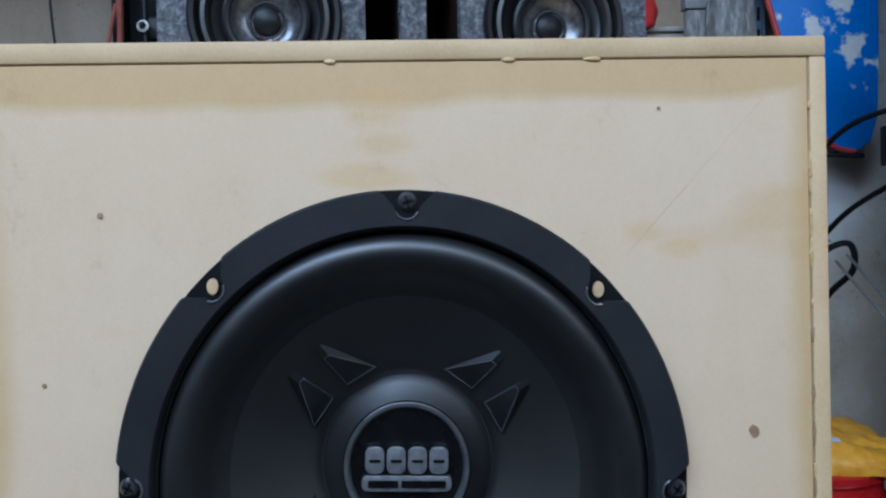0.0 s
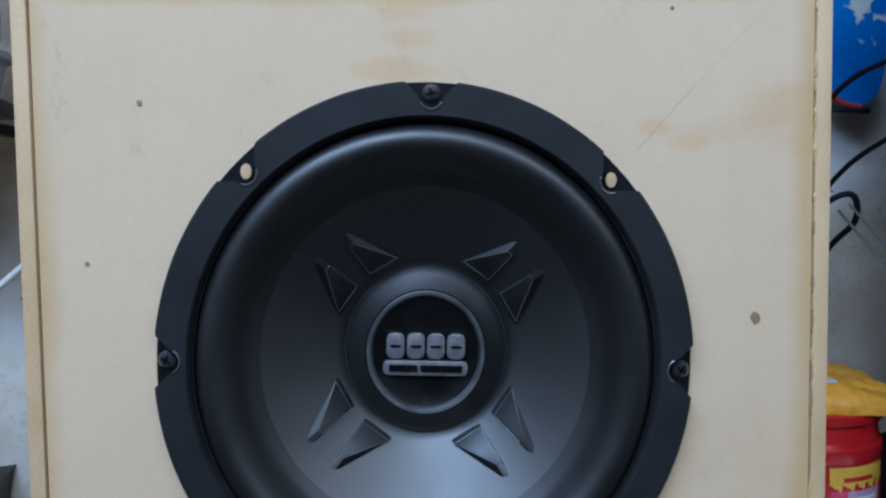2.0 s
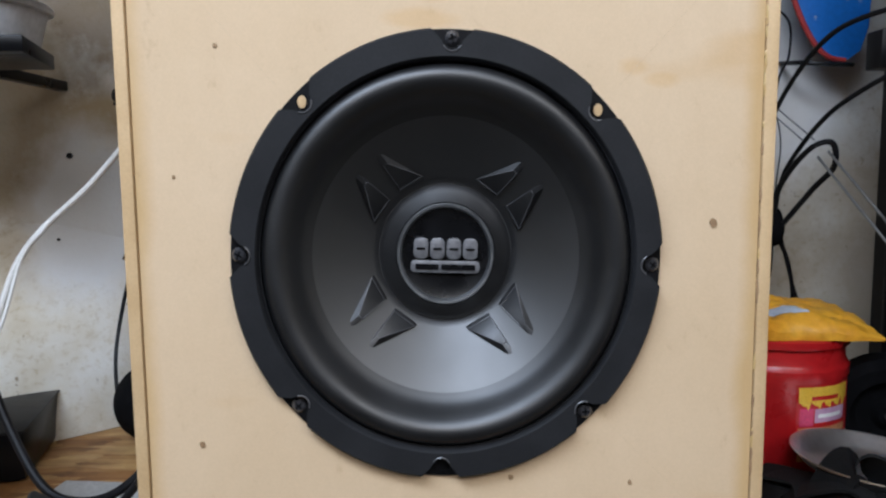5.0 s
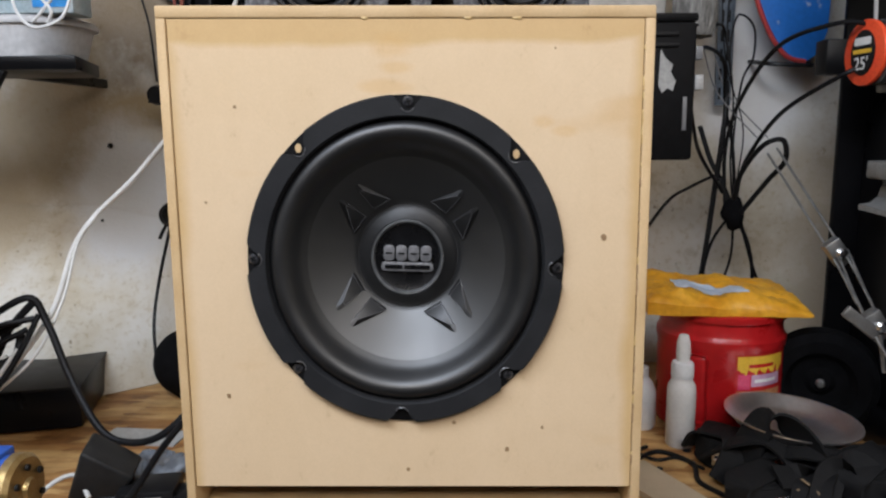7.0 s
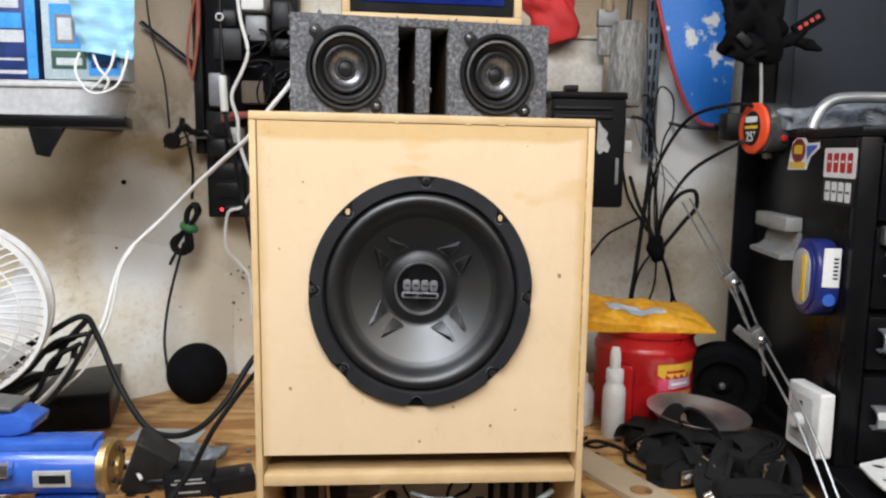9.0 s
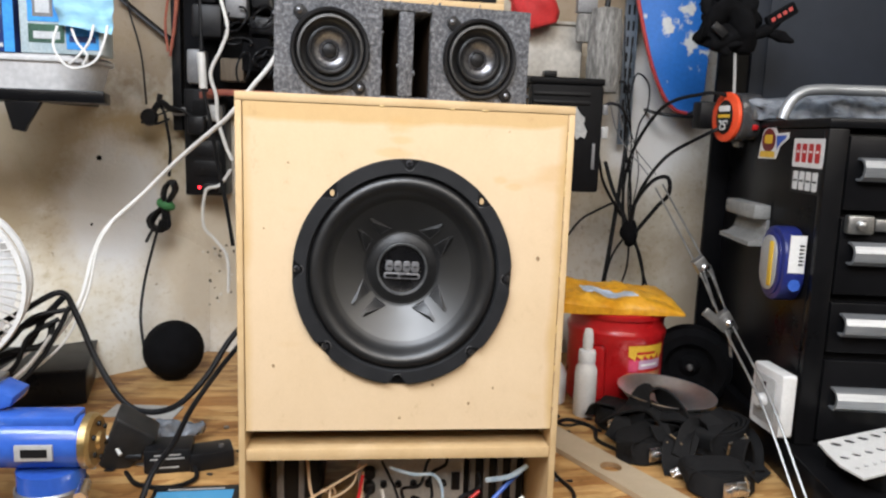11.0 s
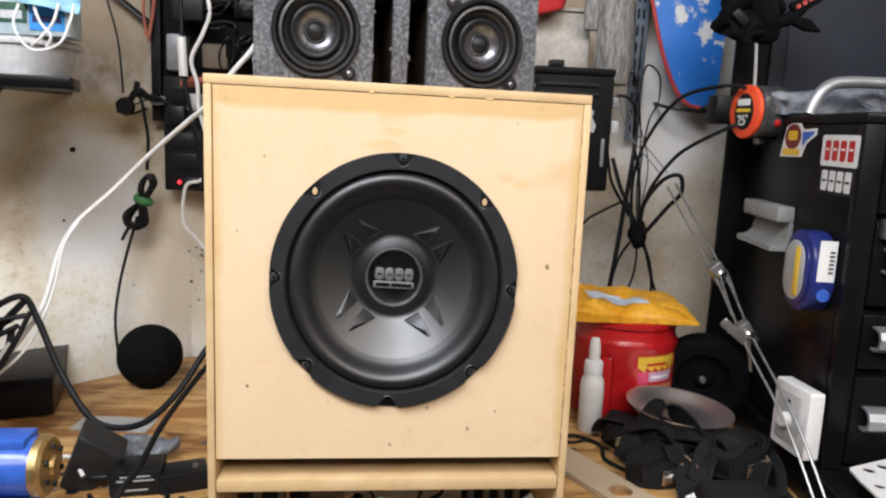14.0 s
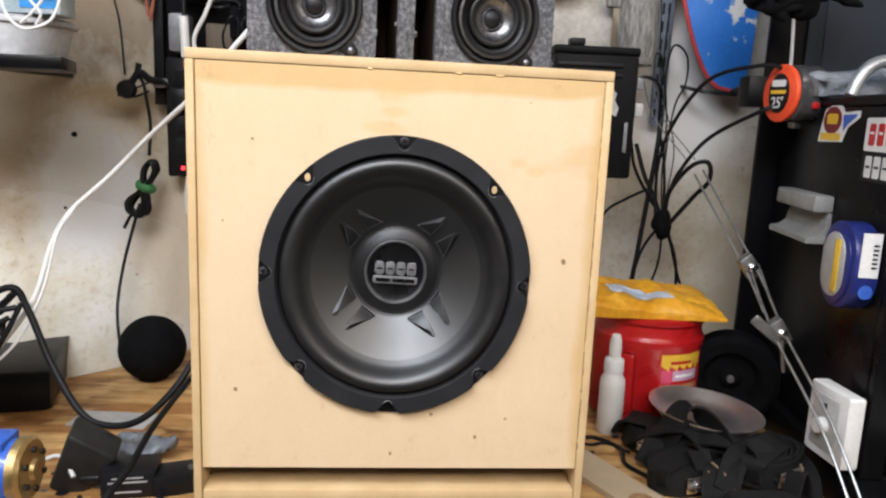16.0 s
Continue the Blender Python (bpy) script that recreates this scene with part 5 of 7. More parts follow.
# ---- right of the box on the bench ----
can = thing("coffee_can", "red plastic coffee can with yellow and pink label on bench", "can", pose(0.474, 0.575, BZ) @ Matrix.Diagonal((1, 1, 1.05, 1)))
part("body", turned([(0.0, 0.0), (0.088, 0.0), (0.096, 0.006), (0.098, 0.02), (0.098, 0.135), (0.100, 0.139), (0.100, 0.150), (0.097, 0.154), (0.095, 0.158), (0.094, 0.178), (0.0, 0.178)], 72), "red", can)
part("grip_recess", moved(block(-0.017, 0.017, -0.004, 0.004, 0.025, 0.130, 0.010, 4), pose(0.0, 0, 0, 0, 0, 0) @ Matrix.Rotation(radians(-38), 4, "Z") @ pose(0, -0.0965, 0)), "red", can)
part("lid", turned([(0.0, 0.1785), (0.100, 0.1785), (0.101, 0.182), (0.101, 0.188), (0.098, 0.190), (0.0, 0.190)], 72), "red", can)


def wrapped(a0, a1, z0, z1, r, n=10):
    bm = bmesh.new()
    lo = [bm.verts.new((r * math.sin(radians(a0 + (a1 - a0) * i / n)), -r * math.cos(radians(a0 + (a1 - a0) * i / n)), z0)) for i in range(n + 1)]
    hi = [bm.verts.new((v.co.x, v.co.y, z1)) for v in lo]
    for i in range(n):
        bm.faces.new((lo[i], lo[i + 1], hi[i + 1], hi[i]))
    return bm


M["pink"] = noisy("pink_print", (0.62, 0.05, 0.14), (0.70, 0.08, 0.18), 60, 0.35)
lab = part("label", wrapped(-6, 52, 0.030, 0.134, 0.0986), "red", can)
M["lilac"] = noisy("lilac_print", (0.48, 0.28, 0.42), (0.58, 0.38, 0.50), 60, 0.35)
M["tan_print"] = noisy("tan_print", (0.55, 0.22, 0.10), (0.66, 0.34, 0.16), 130, 0.4, low=0.45, high=0.55)
band = wrapped(-4, 46, 0.106, 0.132, 0.0991, 26)
for i, v in enumerate(v for v in band.verts if v.co.z < 0.118):
    v.co.z += 0.009 * noise.noise(Vector((i * 0.6, 2.0, 0))) + (0.006 if i % 5 < 2 else 0.0)
part("jagged_band", band, "sticker_yellow", lab, "yellow jagged printed band")
part("pink_patch", wrapped(-3, 8, 0.082, 0.105, 0.0990), "pink", lab)
part("lilac_patch", wrapped(9, 42, 0.086, 0.104, 0.0990), "lilac", lab)
part("tan_patch", wrapped(-4, 44, 0.036, 0.080, 0.0990), "tan_print", lab)
for z0, z1, a0, a1, mm in ((0.066, 0.072, 2, 38, "maroon"), (0.052, 0.057, 0, 34, "maroon"), (0.115, 0.120, 6, 32, "red"), (0.092, 0.097, 12, 36, "white")):
    part("bar", wrapped(a0, a1, z0, z1, 0.0994), mm, lab)

env = thing("padded_envelope", "crumpled yellow padded envelope lying on coffee can", "envelope", pose(0.460, 0.570, BZ + 0.2045, 4, 0, -4))


def env_top(x, y):
    """Where the envelope's upper face lies, from -1..1 across it."""
    edge = max(0.0, 1 - max(abs(x), abs(y)) ** 6)
    w = 0.012 * edge ** 0.6 + 0.012 * noise.noise(Vector((x * 2.2, y * 2.0, 3))) * edge + 0.003 * noise.noise(Vector((x * 7, y * 5, 1))) + 0.001 * noise.noise(Vector((x * 20, y * 16, 4)))
    crease = sum((0.5 - abs(noise.noise(Vector((x * q + 0.6 * y * q, y * q - 0.3 * x, q))))) * h for q, h in ((2.6, 0.006), (6.0, 0.0045), (11.0, 0.002)))
    w += (crease - 0.004) * min(1.0, edge * 2.5)
    droop = -0.012 * max(0, x - 0.35) - 0.008 * max(0, abs(y) - 0.6)
    return Vector((x * 0.122 + 0.004 * noise.noise(Vector((y * 4, 2, 0))), y * 0.088 + 0.004 * noise.noise(Vector((x * 4, 5, 0))), 0.016 + w + droop + 0.010 * max(0, -x)))


bm = bmesh.new()
bmesh.ops.create_grid(bm, x_segments=56, y_segments=40, size=1)
for v in bm.verts:
    v.co = env_top(v.co.x, v.co.y)
geo = bmesh.ops.extrude_face_region(bm, geom=bm.faces[:])
for v in geo["geom"]:
    if isinstance(v, bmesh.types.BMVert):
        v.co.z = min(0.0015 + 0.5 * max(0, v.co.z - 0.02), v.co.z - 0.003)
part("envelope", bm, "yellow", env)
M["envelope_label"] = noisy("label_paper", (0.46, 0.55, 0.68), (0.62, 0.67, 0.74), 30, 0.4)
bm = bmesh.new()
bmesh.ops.create_grid(bm, x_segments=20, y_segments=10, size=1)
for v in bm.verts:
    u, w = v.co.x, v.co.y
    v.co = env_top(-0.15 + 0.42 * u, -0.30 - 0.22 * u + 0.24 * w + 0.05 * noise.noise(Vector((u * 3, 0, 0)))) + Vector((0, 0, 0.0012))
part("address_label", bm, "envelope_label", env, "pale blue label")

bot = thing("spray_bottle", "small white spray bottle with cap on bench", "bottle", pose(0.384, 0.475, BZ))
part("body", turned([(0.0, 0.0), (0.0195, 0.0), (0.0215, 0.003), (0.0215, 0.085), (0.0205, 0.096), (0.016, 0.104), (0.0155, 0.108)], 40), "white", bot)
part("collar", turned([(0.0165, 0.1082), (0.0168, 0.110), (0.0168, 0.128), (0.0155, 0.132), (0.010, 0.134)], 40), "clear", bot)
part("cap", turned([(0.0100, 0.1342), (0.0105, 0.150), (0.0098, 0.164), (0.0070, 0.174), (0, 0.176)], 32), "white", bot)
bot2 = thing("white_bottle", "round white plastic bottle behind spray bottle", "bottle", pose(0.340, 0.55, BZ))
part("body", turned([(0.0, 0.0), (0.024, 0.0), (0.026, 0.004), (0.026, 0.06), (0.020, 0.075), (0.012, 0.085)], 36), "clear", bot2)
part("cap", turned([(0.013, 0.0852), (0.013, 0.10), (0.0, 0.102)], 24), "white", bot2)

wh = thing("black_roller", "black rubber roller with hub leaning behind tray", "roller", pose(0.614, 0.52, BZ + 0.0865, 0, 0, -22) @ Matrix.Diagonal((1.12, 1.12, 1.12, 1)))
part("tyre", moved(turned([(0.045, -0.022), (0.062, -0.026), (0.073, -0.018), (0.077, 0.0), (0.073, 0.018), (0.062, 0.026), (0.045, 0.022)], 56, False), FRONT), "black_soft", wh)
part("rim", moved(turned([(0.0, 0.010), (0.012, 0.012), (0.020, 0.004), (0.036, 0.006), (0.045, 0.020), (0.046, -0.02), (0, -0.02)], 48, False), FRONT), "black_soft", wh)
part("axle", moved(turned([(0.006, 0.0121), (0.006, 0.018), (0.004, 0.020), (0, 0.020)], 16), FRONT), "zinc", wh)

tr = thing("magnetic_tray", "shiny round steel parts tray tilted on black straps", "tray", pose(0.509, 0.385, BZ + 0.061, 1, 4, 0) @ Matrix.Diagonal((0.92, 0.92, 0.92, 1)))
prof = [(0.0, 0.0), (0.060, 0.0), (0.080, 0.008), (0.094, 0.022), (0.0975, 0.0235), (0.0975, 0.0215), (0.095, 0.0205), (0.081, 0.0060), (0.060, -0.0025), (0.0, -0.0025)]
part("dish", turned(prof, 72, False), "tray_steel", tr)
part("foot", turned([(0.0, -0.018), (0.034, -0.018), (0.036, -0.015), (0.036, -0.0027)], 36), "pale_grey", tr)
part("knob", moved(turned([(0, -0.008), (0.007, -0.008), (0.008, 0), (0.007, 0.008), (0, 0.008)], 16), pose(0.066, -0.075, -0.018)), "white", tr)


def strap_bundle(at, seed, coils, label):
    b = thing("cam_strap", label, "strap", at, "black cam straps")
    rs = random.Random(seed)
    for k in range(coils):
        r = 0.042 - 0.006 * k
        pts = [(r * 1.25 * math.cos(a) + 0.006 * rs.random(), r * 0.85 * math.sin(a), 0.021 + 0.003 * rs.random()) for a in (2 * math.pi * i / 14 for i in range(14))]
        part("coil", ribbon(pts + pts[:1], 0.034 + 0.006 * rs.random(), 0.004, (0.1 * rs.random(), 0.15, 1), 4), "webbing", b)
    side = 1 if seed % 2 else -1
    part("flap", ribbon([(-0.050, -0.020 * side, 0.020), (-0.046, -0.012 * side, 0.041), (-0.010, 0.0, 0.046), (0.030, 0.010 * side, 0.044), (0.050, 0.016 * side, 0.026)], 0.040, 0.004, (0.1, 1, 0.15), 5), "webbing", b)
    part("core", moved(blob(0.030, 0.018, 0.016, 0.3, 40, 3, seed), pose(0, 0, 0.017)), "webbing", b)
    buckle = part("buckle", join(block(-0.022, 0.022, -0.046, -0.041, 0.012, 0.036, 0.002), block(-0.012, 0.012, -0.052, -0.0462, 0.018, 0.030, 0.002)), "steel", b, "bright steel buckle")
    part("pin", tube([(-0.018, -0.049, 0.024), (0.018, -0.049, 0.024)], 0.003, 8, smooth=False), "steel", buckle)
    part("tie", tube([(0.010, -0.047, 0.045), (0.016, -0.049, 0.030), (0.014, -0.048, 0.012), (0.010, -0.044, 0.001)], 0.0016, 6), "tan", b, "thin tan tie string")
    return b


strap_bundle(pose(0.432, 0.285, BZ, 0, 0, 18), 1, 4, "rolled black webbing strap with bright buckle on bench")
strap_bundle(pose(0.507, 0.160, BZ, 0, 0, 8), 2, 4, "rolled black webbing strap with bright buckle on bench")
strap_bundle(pose(0.556, 0.272, BZ + 0.026, 8, -6, 20), 3, 4, "rolled black webbing strap with bright buckle on bench")
strap_bundle(pose(0.440, 0.405, BZ, 0, 0, -30), 4, 4, "rolled black webbing strap with bright buckle on bench")
ls = thing("loose_strap", "loose folded black webbing strap heaped on rolled straps", "strap")
for k, pts in enumerate((
    [(0.400, 0.400, BZ + 0.02), (0.420, 0.350, BZ + 0.060), (0.455, 0.325, BZ + 0.075), (0.480, 0.300, BZ + 0.050), (0.470, 0.270, BZ + 0.047), (0.440, 0.265, BZ + 0.050)],
    [(0.455, 0.335, BZ + 0.055), (0.490, 0.300, BZ + 0.070), (0.530, 0.290, BZ + 0.062), (0.565, 0.270, BZ + 0.050), (0.590, 0.230, BZ + 0.022)],
    [(0.395, 0.330, BZ + 0.010), (0.420, 0.350, BZ + 0.045), (0.430, 0.390, BZ + 0.052), (0.400, 0.420, BZ + 0.045), (0.392, 0.440, BZ + 0.015)],
    [(0.565, 0.330, BZ + 0.048), (0.600, 0.300, BZ + 0.045), (0.605, 0.250, BZ + 0.037), (0.585, 0.200, BZ + 0.012)],
    [(0.470, 0.215, BZ + 0.028), (0.500, 0.250, BZ + 0.062), (0.535, 0.255, BZ + 0.070), (0.575, 0.225, BZ + 0.030), (0.600, 0.190, BZ + 0.004)])):
    part("fold", ribbon(pts, 0.036, 0.004, ((0.7, 0.7, 0.2), (0.3, 1, 0.3), (1, 0.2, 0.1), (0.8, 0.2, 0.5), (0.9, 0.3, 0.2))[k], 8), "webbing", ls)

lp = thing("strap_loop", "stiff black webbing loop standing up from the strap heap", "strap", group="black cam straps")
part("loop", ribbon([(0.428, 0.345, BZ + 0.030), (0.440, 0.338, BZ + 0.075), (0.455, 0.330, BZ + 0.100), (0.475, 0.318, BZ + 0.096), (0.497, 0.306, BZ + 0.070), (0.508, 0.300, BZ + 0.040), (0.505, 0.298, BZ + 0.018)], 0.046, 0.004, (0.45, -0.85, 0.25), 6), "webbing", lp)
part("tail", ribbon([(0.462, 0.205, BZ + 0.006), (0.462, 0.222, BZ + 0.030), (0.476, 0.245, BZ + 0.050), (0.498, 0.270, BZ + 0.052), (0.510, 0.290, BZ + 0.036)], 0.044, 0.004, (1, -0.3, 0.35), 6), "webbing", lp)
part("end_fold", ribbon([(0.545, 0.185, BZ + 0.030), (0.552, 0.190, BZ + 0.055), (0.560, 0.198, BZ + 0.066), (0.572, 0.205, BZ + 0.050), (0.578, 0.210, BZ + 0.030)], 0.030, 0.004, (0.2, -0.9, 0.3), 6), "webbing", lp)
bk = part("buckle", moved(join(block(-0.024, 0.024, -0.003, 0.003, -0.008, 0.008, 0.002), block(-0.016, 0.016, -0.0065, -0.0033, -0.005, 0.005, 0.0015)), pose(0.470, 0.203, BZ + 0.018, 20, -28, 0)), "steel", lp, "bright steel buckle")
part("lever", moved(tube([(-0.022, -0.008, 0.004), (0.0, -0.011, 0.007), (0.022, -0.008, 0.004)], 0.0025, 8), pose(0.470, 0.203, BZ + 0.018, 20, -28, 0)), "steel", bk)
part("string", tube([(0.462, 0.248, BZ + 0.056), (0.474, 0.232, BZ + 0.047), (0.484, 0.214, BZ + 0.030), (0.487, 0.204, BZ + 0.016)], 0.0015, 6), "tan", lp, "thin tan string")

strip = single("fibreboard_strip", moved(plate_with_hole(-0.032, 0.032, -0.21, 0.17, 0, 0.009, 0.0, -0.004, 0.018, 0.018), pose(0, 0, 0, -90, 0, 0)), "mdf_strip", "flat pale fibreboard strip with round hole on bench", "board", pose(0.3555, 0.2325, BZ + 0.010, 0, 0, 26))
# added dark ring gives the hole its shade
part("hole_wall", moved(turned([(0.0178, 0.0006), (0.0178, 0.0088), (0.0166, 0.0088), (0.0166, 0.0006)], 40, False), pose(0, -0.004, -0.0095)), "speck", strip, "dark ring lining the hole, standing in for its shade")
lv = thing("small_bolt", "small dark bolt standing on bench beside fibreboard strip", "bolt", pose(0.302, 0.40, BZ))
part("head", turned([(0.008, 0), (0.008, 0.006), (0.004, 0.0065), (0.004, 0.02), (0, 0.02)], 12), "black", lv)

# ---- left of the box ----
ball = thing("smart_speaker", "round black fabric smart speaker on bench by wall", "speaker", pose(-0.4555, 0.70, BZ))
bm = bmesh.new()
bmesh.ops.create_uvsphere(bm, u_segments=48, v_segments=32, radius=0.0625)
for v in bm.verts:
    v.co.z = max(v.co.z, -0.0585) + 0.0617
part("shell", bm, "black_soft", ball)
part("base", turned([(0.0, 0.0), (0.026, 0.0), (0.028, 0.003), (0.0, 0.0031)], 32), "black", ball)

pbox = thing("black_amplifier_box", "flat black metal box lying on bench under cables", "box", pose(-0.576, 0.536, BZ, 0, 0, 14))
part("case", block(-0.36, 0.0, 0.0, 0.20, 0.004, 0.070, 0.003), "black_paint", pbox)
part("lid", block(-0.362, 0.002, -0.002, 0.202, 0.0703, 0.074, 0.001), "black", pbox)
for dx in (-0.34, -0.03):
    part("foot", block(dx, dx + 0.02, 0.01, 0.03, 0.0, 0.0038, 0.0005), "black", pbox)

GL = "cables left of the box"
cable([(-0.63, 0.30, 0.020), (-0.614, 0.33, 0.045), (-0.576, 0.36, 0.092), (-0.530, 0.40, 0.168), (-0.520, 0.45, 0.247), (-0.510, 0.50, 0.290), (-0.456, 0.52, 0.345), (-0.388, 0.50, 0.409), (-0.315, 0.45, 0.465), (-0.280, 0.42, 0.491), (-0.238, 0.40, 0.540), (-0.210, 0.42, 0.580), (-0.195, 0.50, 0.636)], 0.0040, "white_cable", "thick white extension cord running up across the wall", GL, 10)
cable([(-0.64, 0.29, 0.0), (-0.600, 0.335, 0.055), (-0.545, 0.37, 0.110), (-0.520, 0.41, 0.180), (-0.514, 0.455, 0.258), (-0.507, 0.50, 0.291)], 0.0022, "white_cable", "thick white extension cord running up across the wall", GL, 10)
cable([(-0.74, 0.36, 0.09), (-0.672, 0.35, 0.125), (-0.612, 0.36, 0.159), (-0.552, 0.38, 0.192), (-0.528, 0.38, 0.158), (-0.490, 0.36, 0.082), (-0.440, 0.33, 0.022), (-0.398, 0.32, 0.007), (-0.352, 0.32, 0.018), (-0.310, 0.34, 0.058), (-0.276, 0.38, 0.113), (-0.235, 0.42, 0.16)], 0.0050, "cable", "thick black cable looping down beside the cabinet", GL, 10)
cable([(-0.345, 0.06, -0.055), (-0.331, 0.10, 0.002), (-0.314, 0.15, 0.026), (-0.304, 0.22, 0.052), (-0.287, 0.32, 0.074), (-0.265, 0.38, 0.098), (-0.235, 0.42, 0.13)], 0.0042, "cable", "thick black cable looping down beside the cabinet", GL, 10)
for k, pts in enumerate((
    [(-0.545, 0.38, 0.185), (-0.575, 0.37, 0.150), (-0.600, 0.36, 0.105), (-0.650, 0.34, 0.075), (-0.70, 0.32, 0.05)],
    [(-0.535, 0.375, 0.170), (-0.548, 0.36, 0.135), (-0.570, 0.34, 0.090), (-0.600, 0.32, 0.055), (-0.66, 0.30, 0.02)],
    [(-0.560, 0.37, 0.160), (-0.600, 0.365, 0.140), (-0.640, 0.36, 0.125), (-0.70, 0.35, 0.100)],
    [(-0.550, 0.37, 0.150), (-0.590, 0.35, 0.125), (-0.610, 0.33, 0.075), (-0.670, 0.32, 0.03)],
    [(-0.565, 0.38, 0.140), (-0.570, 0.36, 0.110), (-0.620, 0.34, 0.100), (-0.68, 0.34, 0.07)],
    [(-0.540, 0.372, 0.165), (-0.585, 0.350, 0.155), (-0.625, 0.33, 0.110), (-0.69, 0.31, 0.085)])):
    cable(pts, 0.0042 if k % 2 else 0.0055, "cable", "black cable in a tangle beside the fan", GL)
for k, pts in enumerate(([(-0.56, 0.36, 0.125), (-0.585, 0.34, 0.085), (-0.625, 0.32, 0.045)], [(-0.575, 0.36, 0.115), (-0.61, 0.34, 0.085), (-0.65, 0.32, 0.055)])):
    cable(pts, 0.003, "white_cable", "pale cable end in a tangle beside the fan", GL)
cable([(-0.508, 0.70, -0.045), (-0.520, 0.71, 0.0), (-0.537, 0.75, 0.060), (-0.533, 0.78, 0.139), (-0.510, 0.785, 0.228), (-0.500, 0.79, 0.265)], 0.0032, label="thin black cord of the smart speaker", group=GL)
cable([(-0.482, 0.80, 0.36), (-0.478, 0.80, 0.42), (-0.484, 0.80, 0.470), (-0.489, 0.80, 0.499), (-0.505, 0.81, 0.520)], 0.0034, group=GL)
cable([(-0.540, 0.85, 0.515), (-0.548, 0.85, 0.624), (-0.571, 0.85, 0.721), (-0.580, 0.85, 0.804), (-0.59, 0.86, 0.95)], 0.0022, group=GL)
cable([(-0.500, 0.81, 0.515), (-0.455, 0.81, 0.505), (-0.42, 0.80, 0.48)], 0.0035, group=GL)
cable([(-0.545, 0.86, 0.480), (-0.50, 0.85, 0.500), (-0.45, 0.84, 0.520)], 0.0018, group=GL)
coil = thing("coiled_cord", "coiled black cord with green tie hanging on wall", "cord", pose(-0.494, 0.80, 0.295, 0, 20, 0))
for k in range(5):
    part("loop", tube([((0.012 + 0.004 * (k % 3)) * math.sin(2 * a) * (0.7 if math.sin(a) > 0 else 1.1) + 0.002 * math.sin(3 * a + k), 0.005 * k - 0.010, (0.054 + 0.004 * (k % 2)) * math.sin(a)) for a in (2 * math.pi * i / 16 + 0.3 * k for i in range(17))], 0.0042, 8, 3), "cable", coil)
M["green"] = noisy("green_tie", (0.03, 0.16, 0.05), (0.05, 0.22, 0.07), 60, 0.6)
part("tie", moved(blob(0.020, 0.018, 0.013, 0.2, 50, 3, 2), pose(0.002, 0, 0.004)), "green", coil, "green tie")
part("tail", tube([(-0.005, 0.0, -0.055), (-0.008, -0.002, -0.07), (-0.010, -0.004, -0.09)], 0.0034), "cable", coil)
plug = thing("wall_hook_clamp", "small black clamp lamp fixed to wall", "clamp", pose(-0.508, 0.80, 0.497))
part("knob", moved(turned([(0.016, -0.010), (0.019, 0.0), (0.016, 0.012), (0.0, 0.013)], 24), pose(-0.012, 0, -0.010) @ FRONT), "black", plug)
part("arm", tube([(-0.012, 0.005, -0.008), (0.012, 0.0, 0.022), (0.030, 0.01, 0.010), (0.060, 0.03, 0.006)], 0.007, 8), "black", plug)
part("peg", tube([(0.006, 0.0, 0.010), (0.012, 0.0, 0.040)], 0.006, 8, smooth=False), "black", plug)
part("bracket", block(0.030, 0.075, 0.02, 0.089, -0.004, 0.014, 0.002), "grey", plug)
part("spike", tube([(-0.030, 0.0, -0.022), (0.0, 0.0, -0.024), (0.030, 0.0, -0.012)], 0.0025, 6), "black", plug)
single("wall_bolt", moved(turned([(0.0055, 0), (0.005, 0.003), (0, 0.004)], 16), FRONT), "black", "dark bolt head in the wall", "bolt", pose(-0.66, 0.8895, 0.392))
single("wall_bolt", moved(turned([(0.003, 0), (0.0028, 0.002), (0, 0.0025)], 16), FRONT), "black", "dark bolt head in the wall", "bolt", pose(-0.665, 0.842, 0.245))

# unseen shelf high over the bench, added to shade the upper wall
high = thing("unseen_shade_shelf", "unseen dark wooden shelf high above workbench, added to shade wall", "shelf", pose(-0.17, 0.45, 1.03))
part("board", block(-0.85, 0.82, 0.0, 0.382, 0.0, 0.022, 0.002), "bench", high)
for bx in (-0.80, 0.60):
    part("bracket", block(bx, bx + 0.02, 0.20, 0.439, 0.0225, 0.045, 0.002), "black", high)

# wall studs and power strips
M["old_wood"] = noisy("old_brown_wood", (0.10, 0.075, 0.05), (0.20, 0.155, 0.11), 9, 0.75, bump=0.4, stretch=(4, 1, 0.3))
M["rust"] = noisy("red_brown_rag", (0.22, 0.045, 0.03), (0.34, 0.10, 0.055), 40, 0.7, bump=0.5)
stud = single("wall_stud", block(-0.482, -0.462, 0.845, 0.8895, 0.46, 1.3, 0.002), "black", "dark wooden batten fixed on the wall", "batten")
single("wall_batten", block(-0.456, -0.250, 0.85, 0.8895, 0.50, 1.3, 0.002), "black_paint", "dark painted backing board on the wall", "board")
cable([(-0.466, 0.835, 0.86), (-0.464, 0.833, 0.76), (-0.470, 0.832, 0.69), (-0.482, 0.833, 0.62)], (0.006, 0.003), "rust", "red-brown wire hanging at the wall batten", GL)
cable([(-0.470, 0.832, 0.80), (-0.490, 0.835, 0.70), (-0.487, 0.835, 0.63)], 0.003, "rust", "red-brown wire hanging at the wall batten", GL)
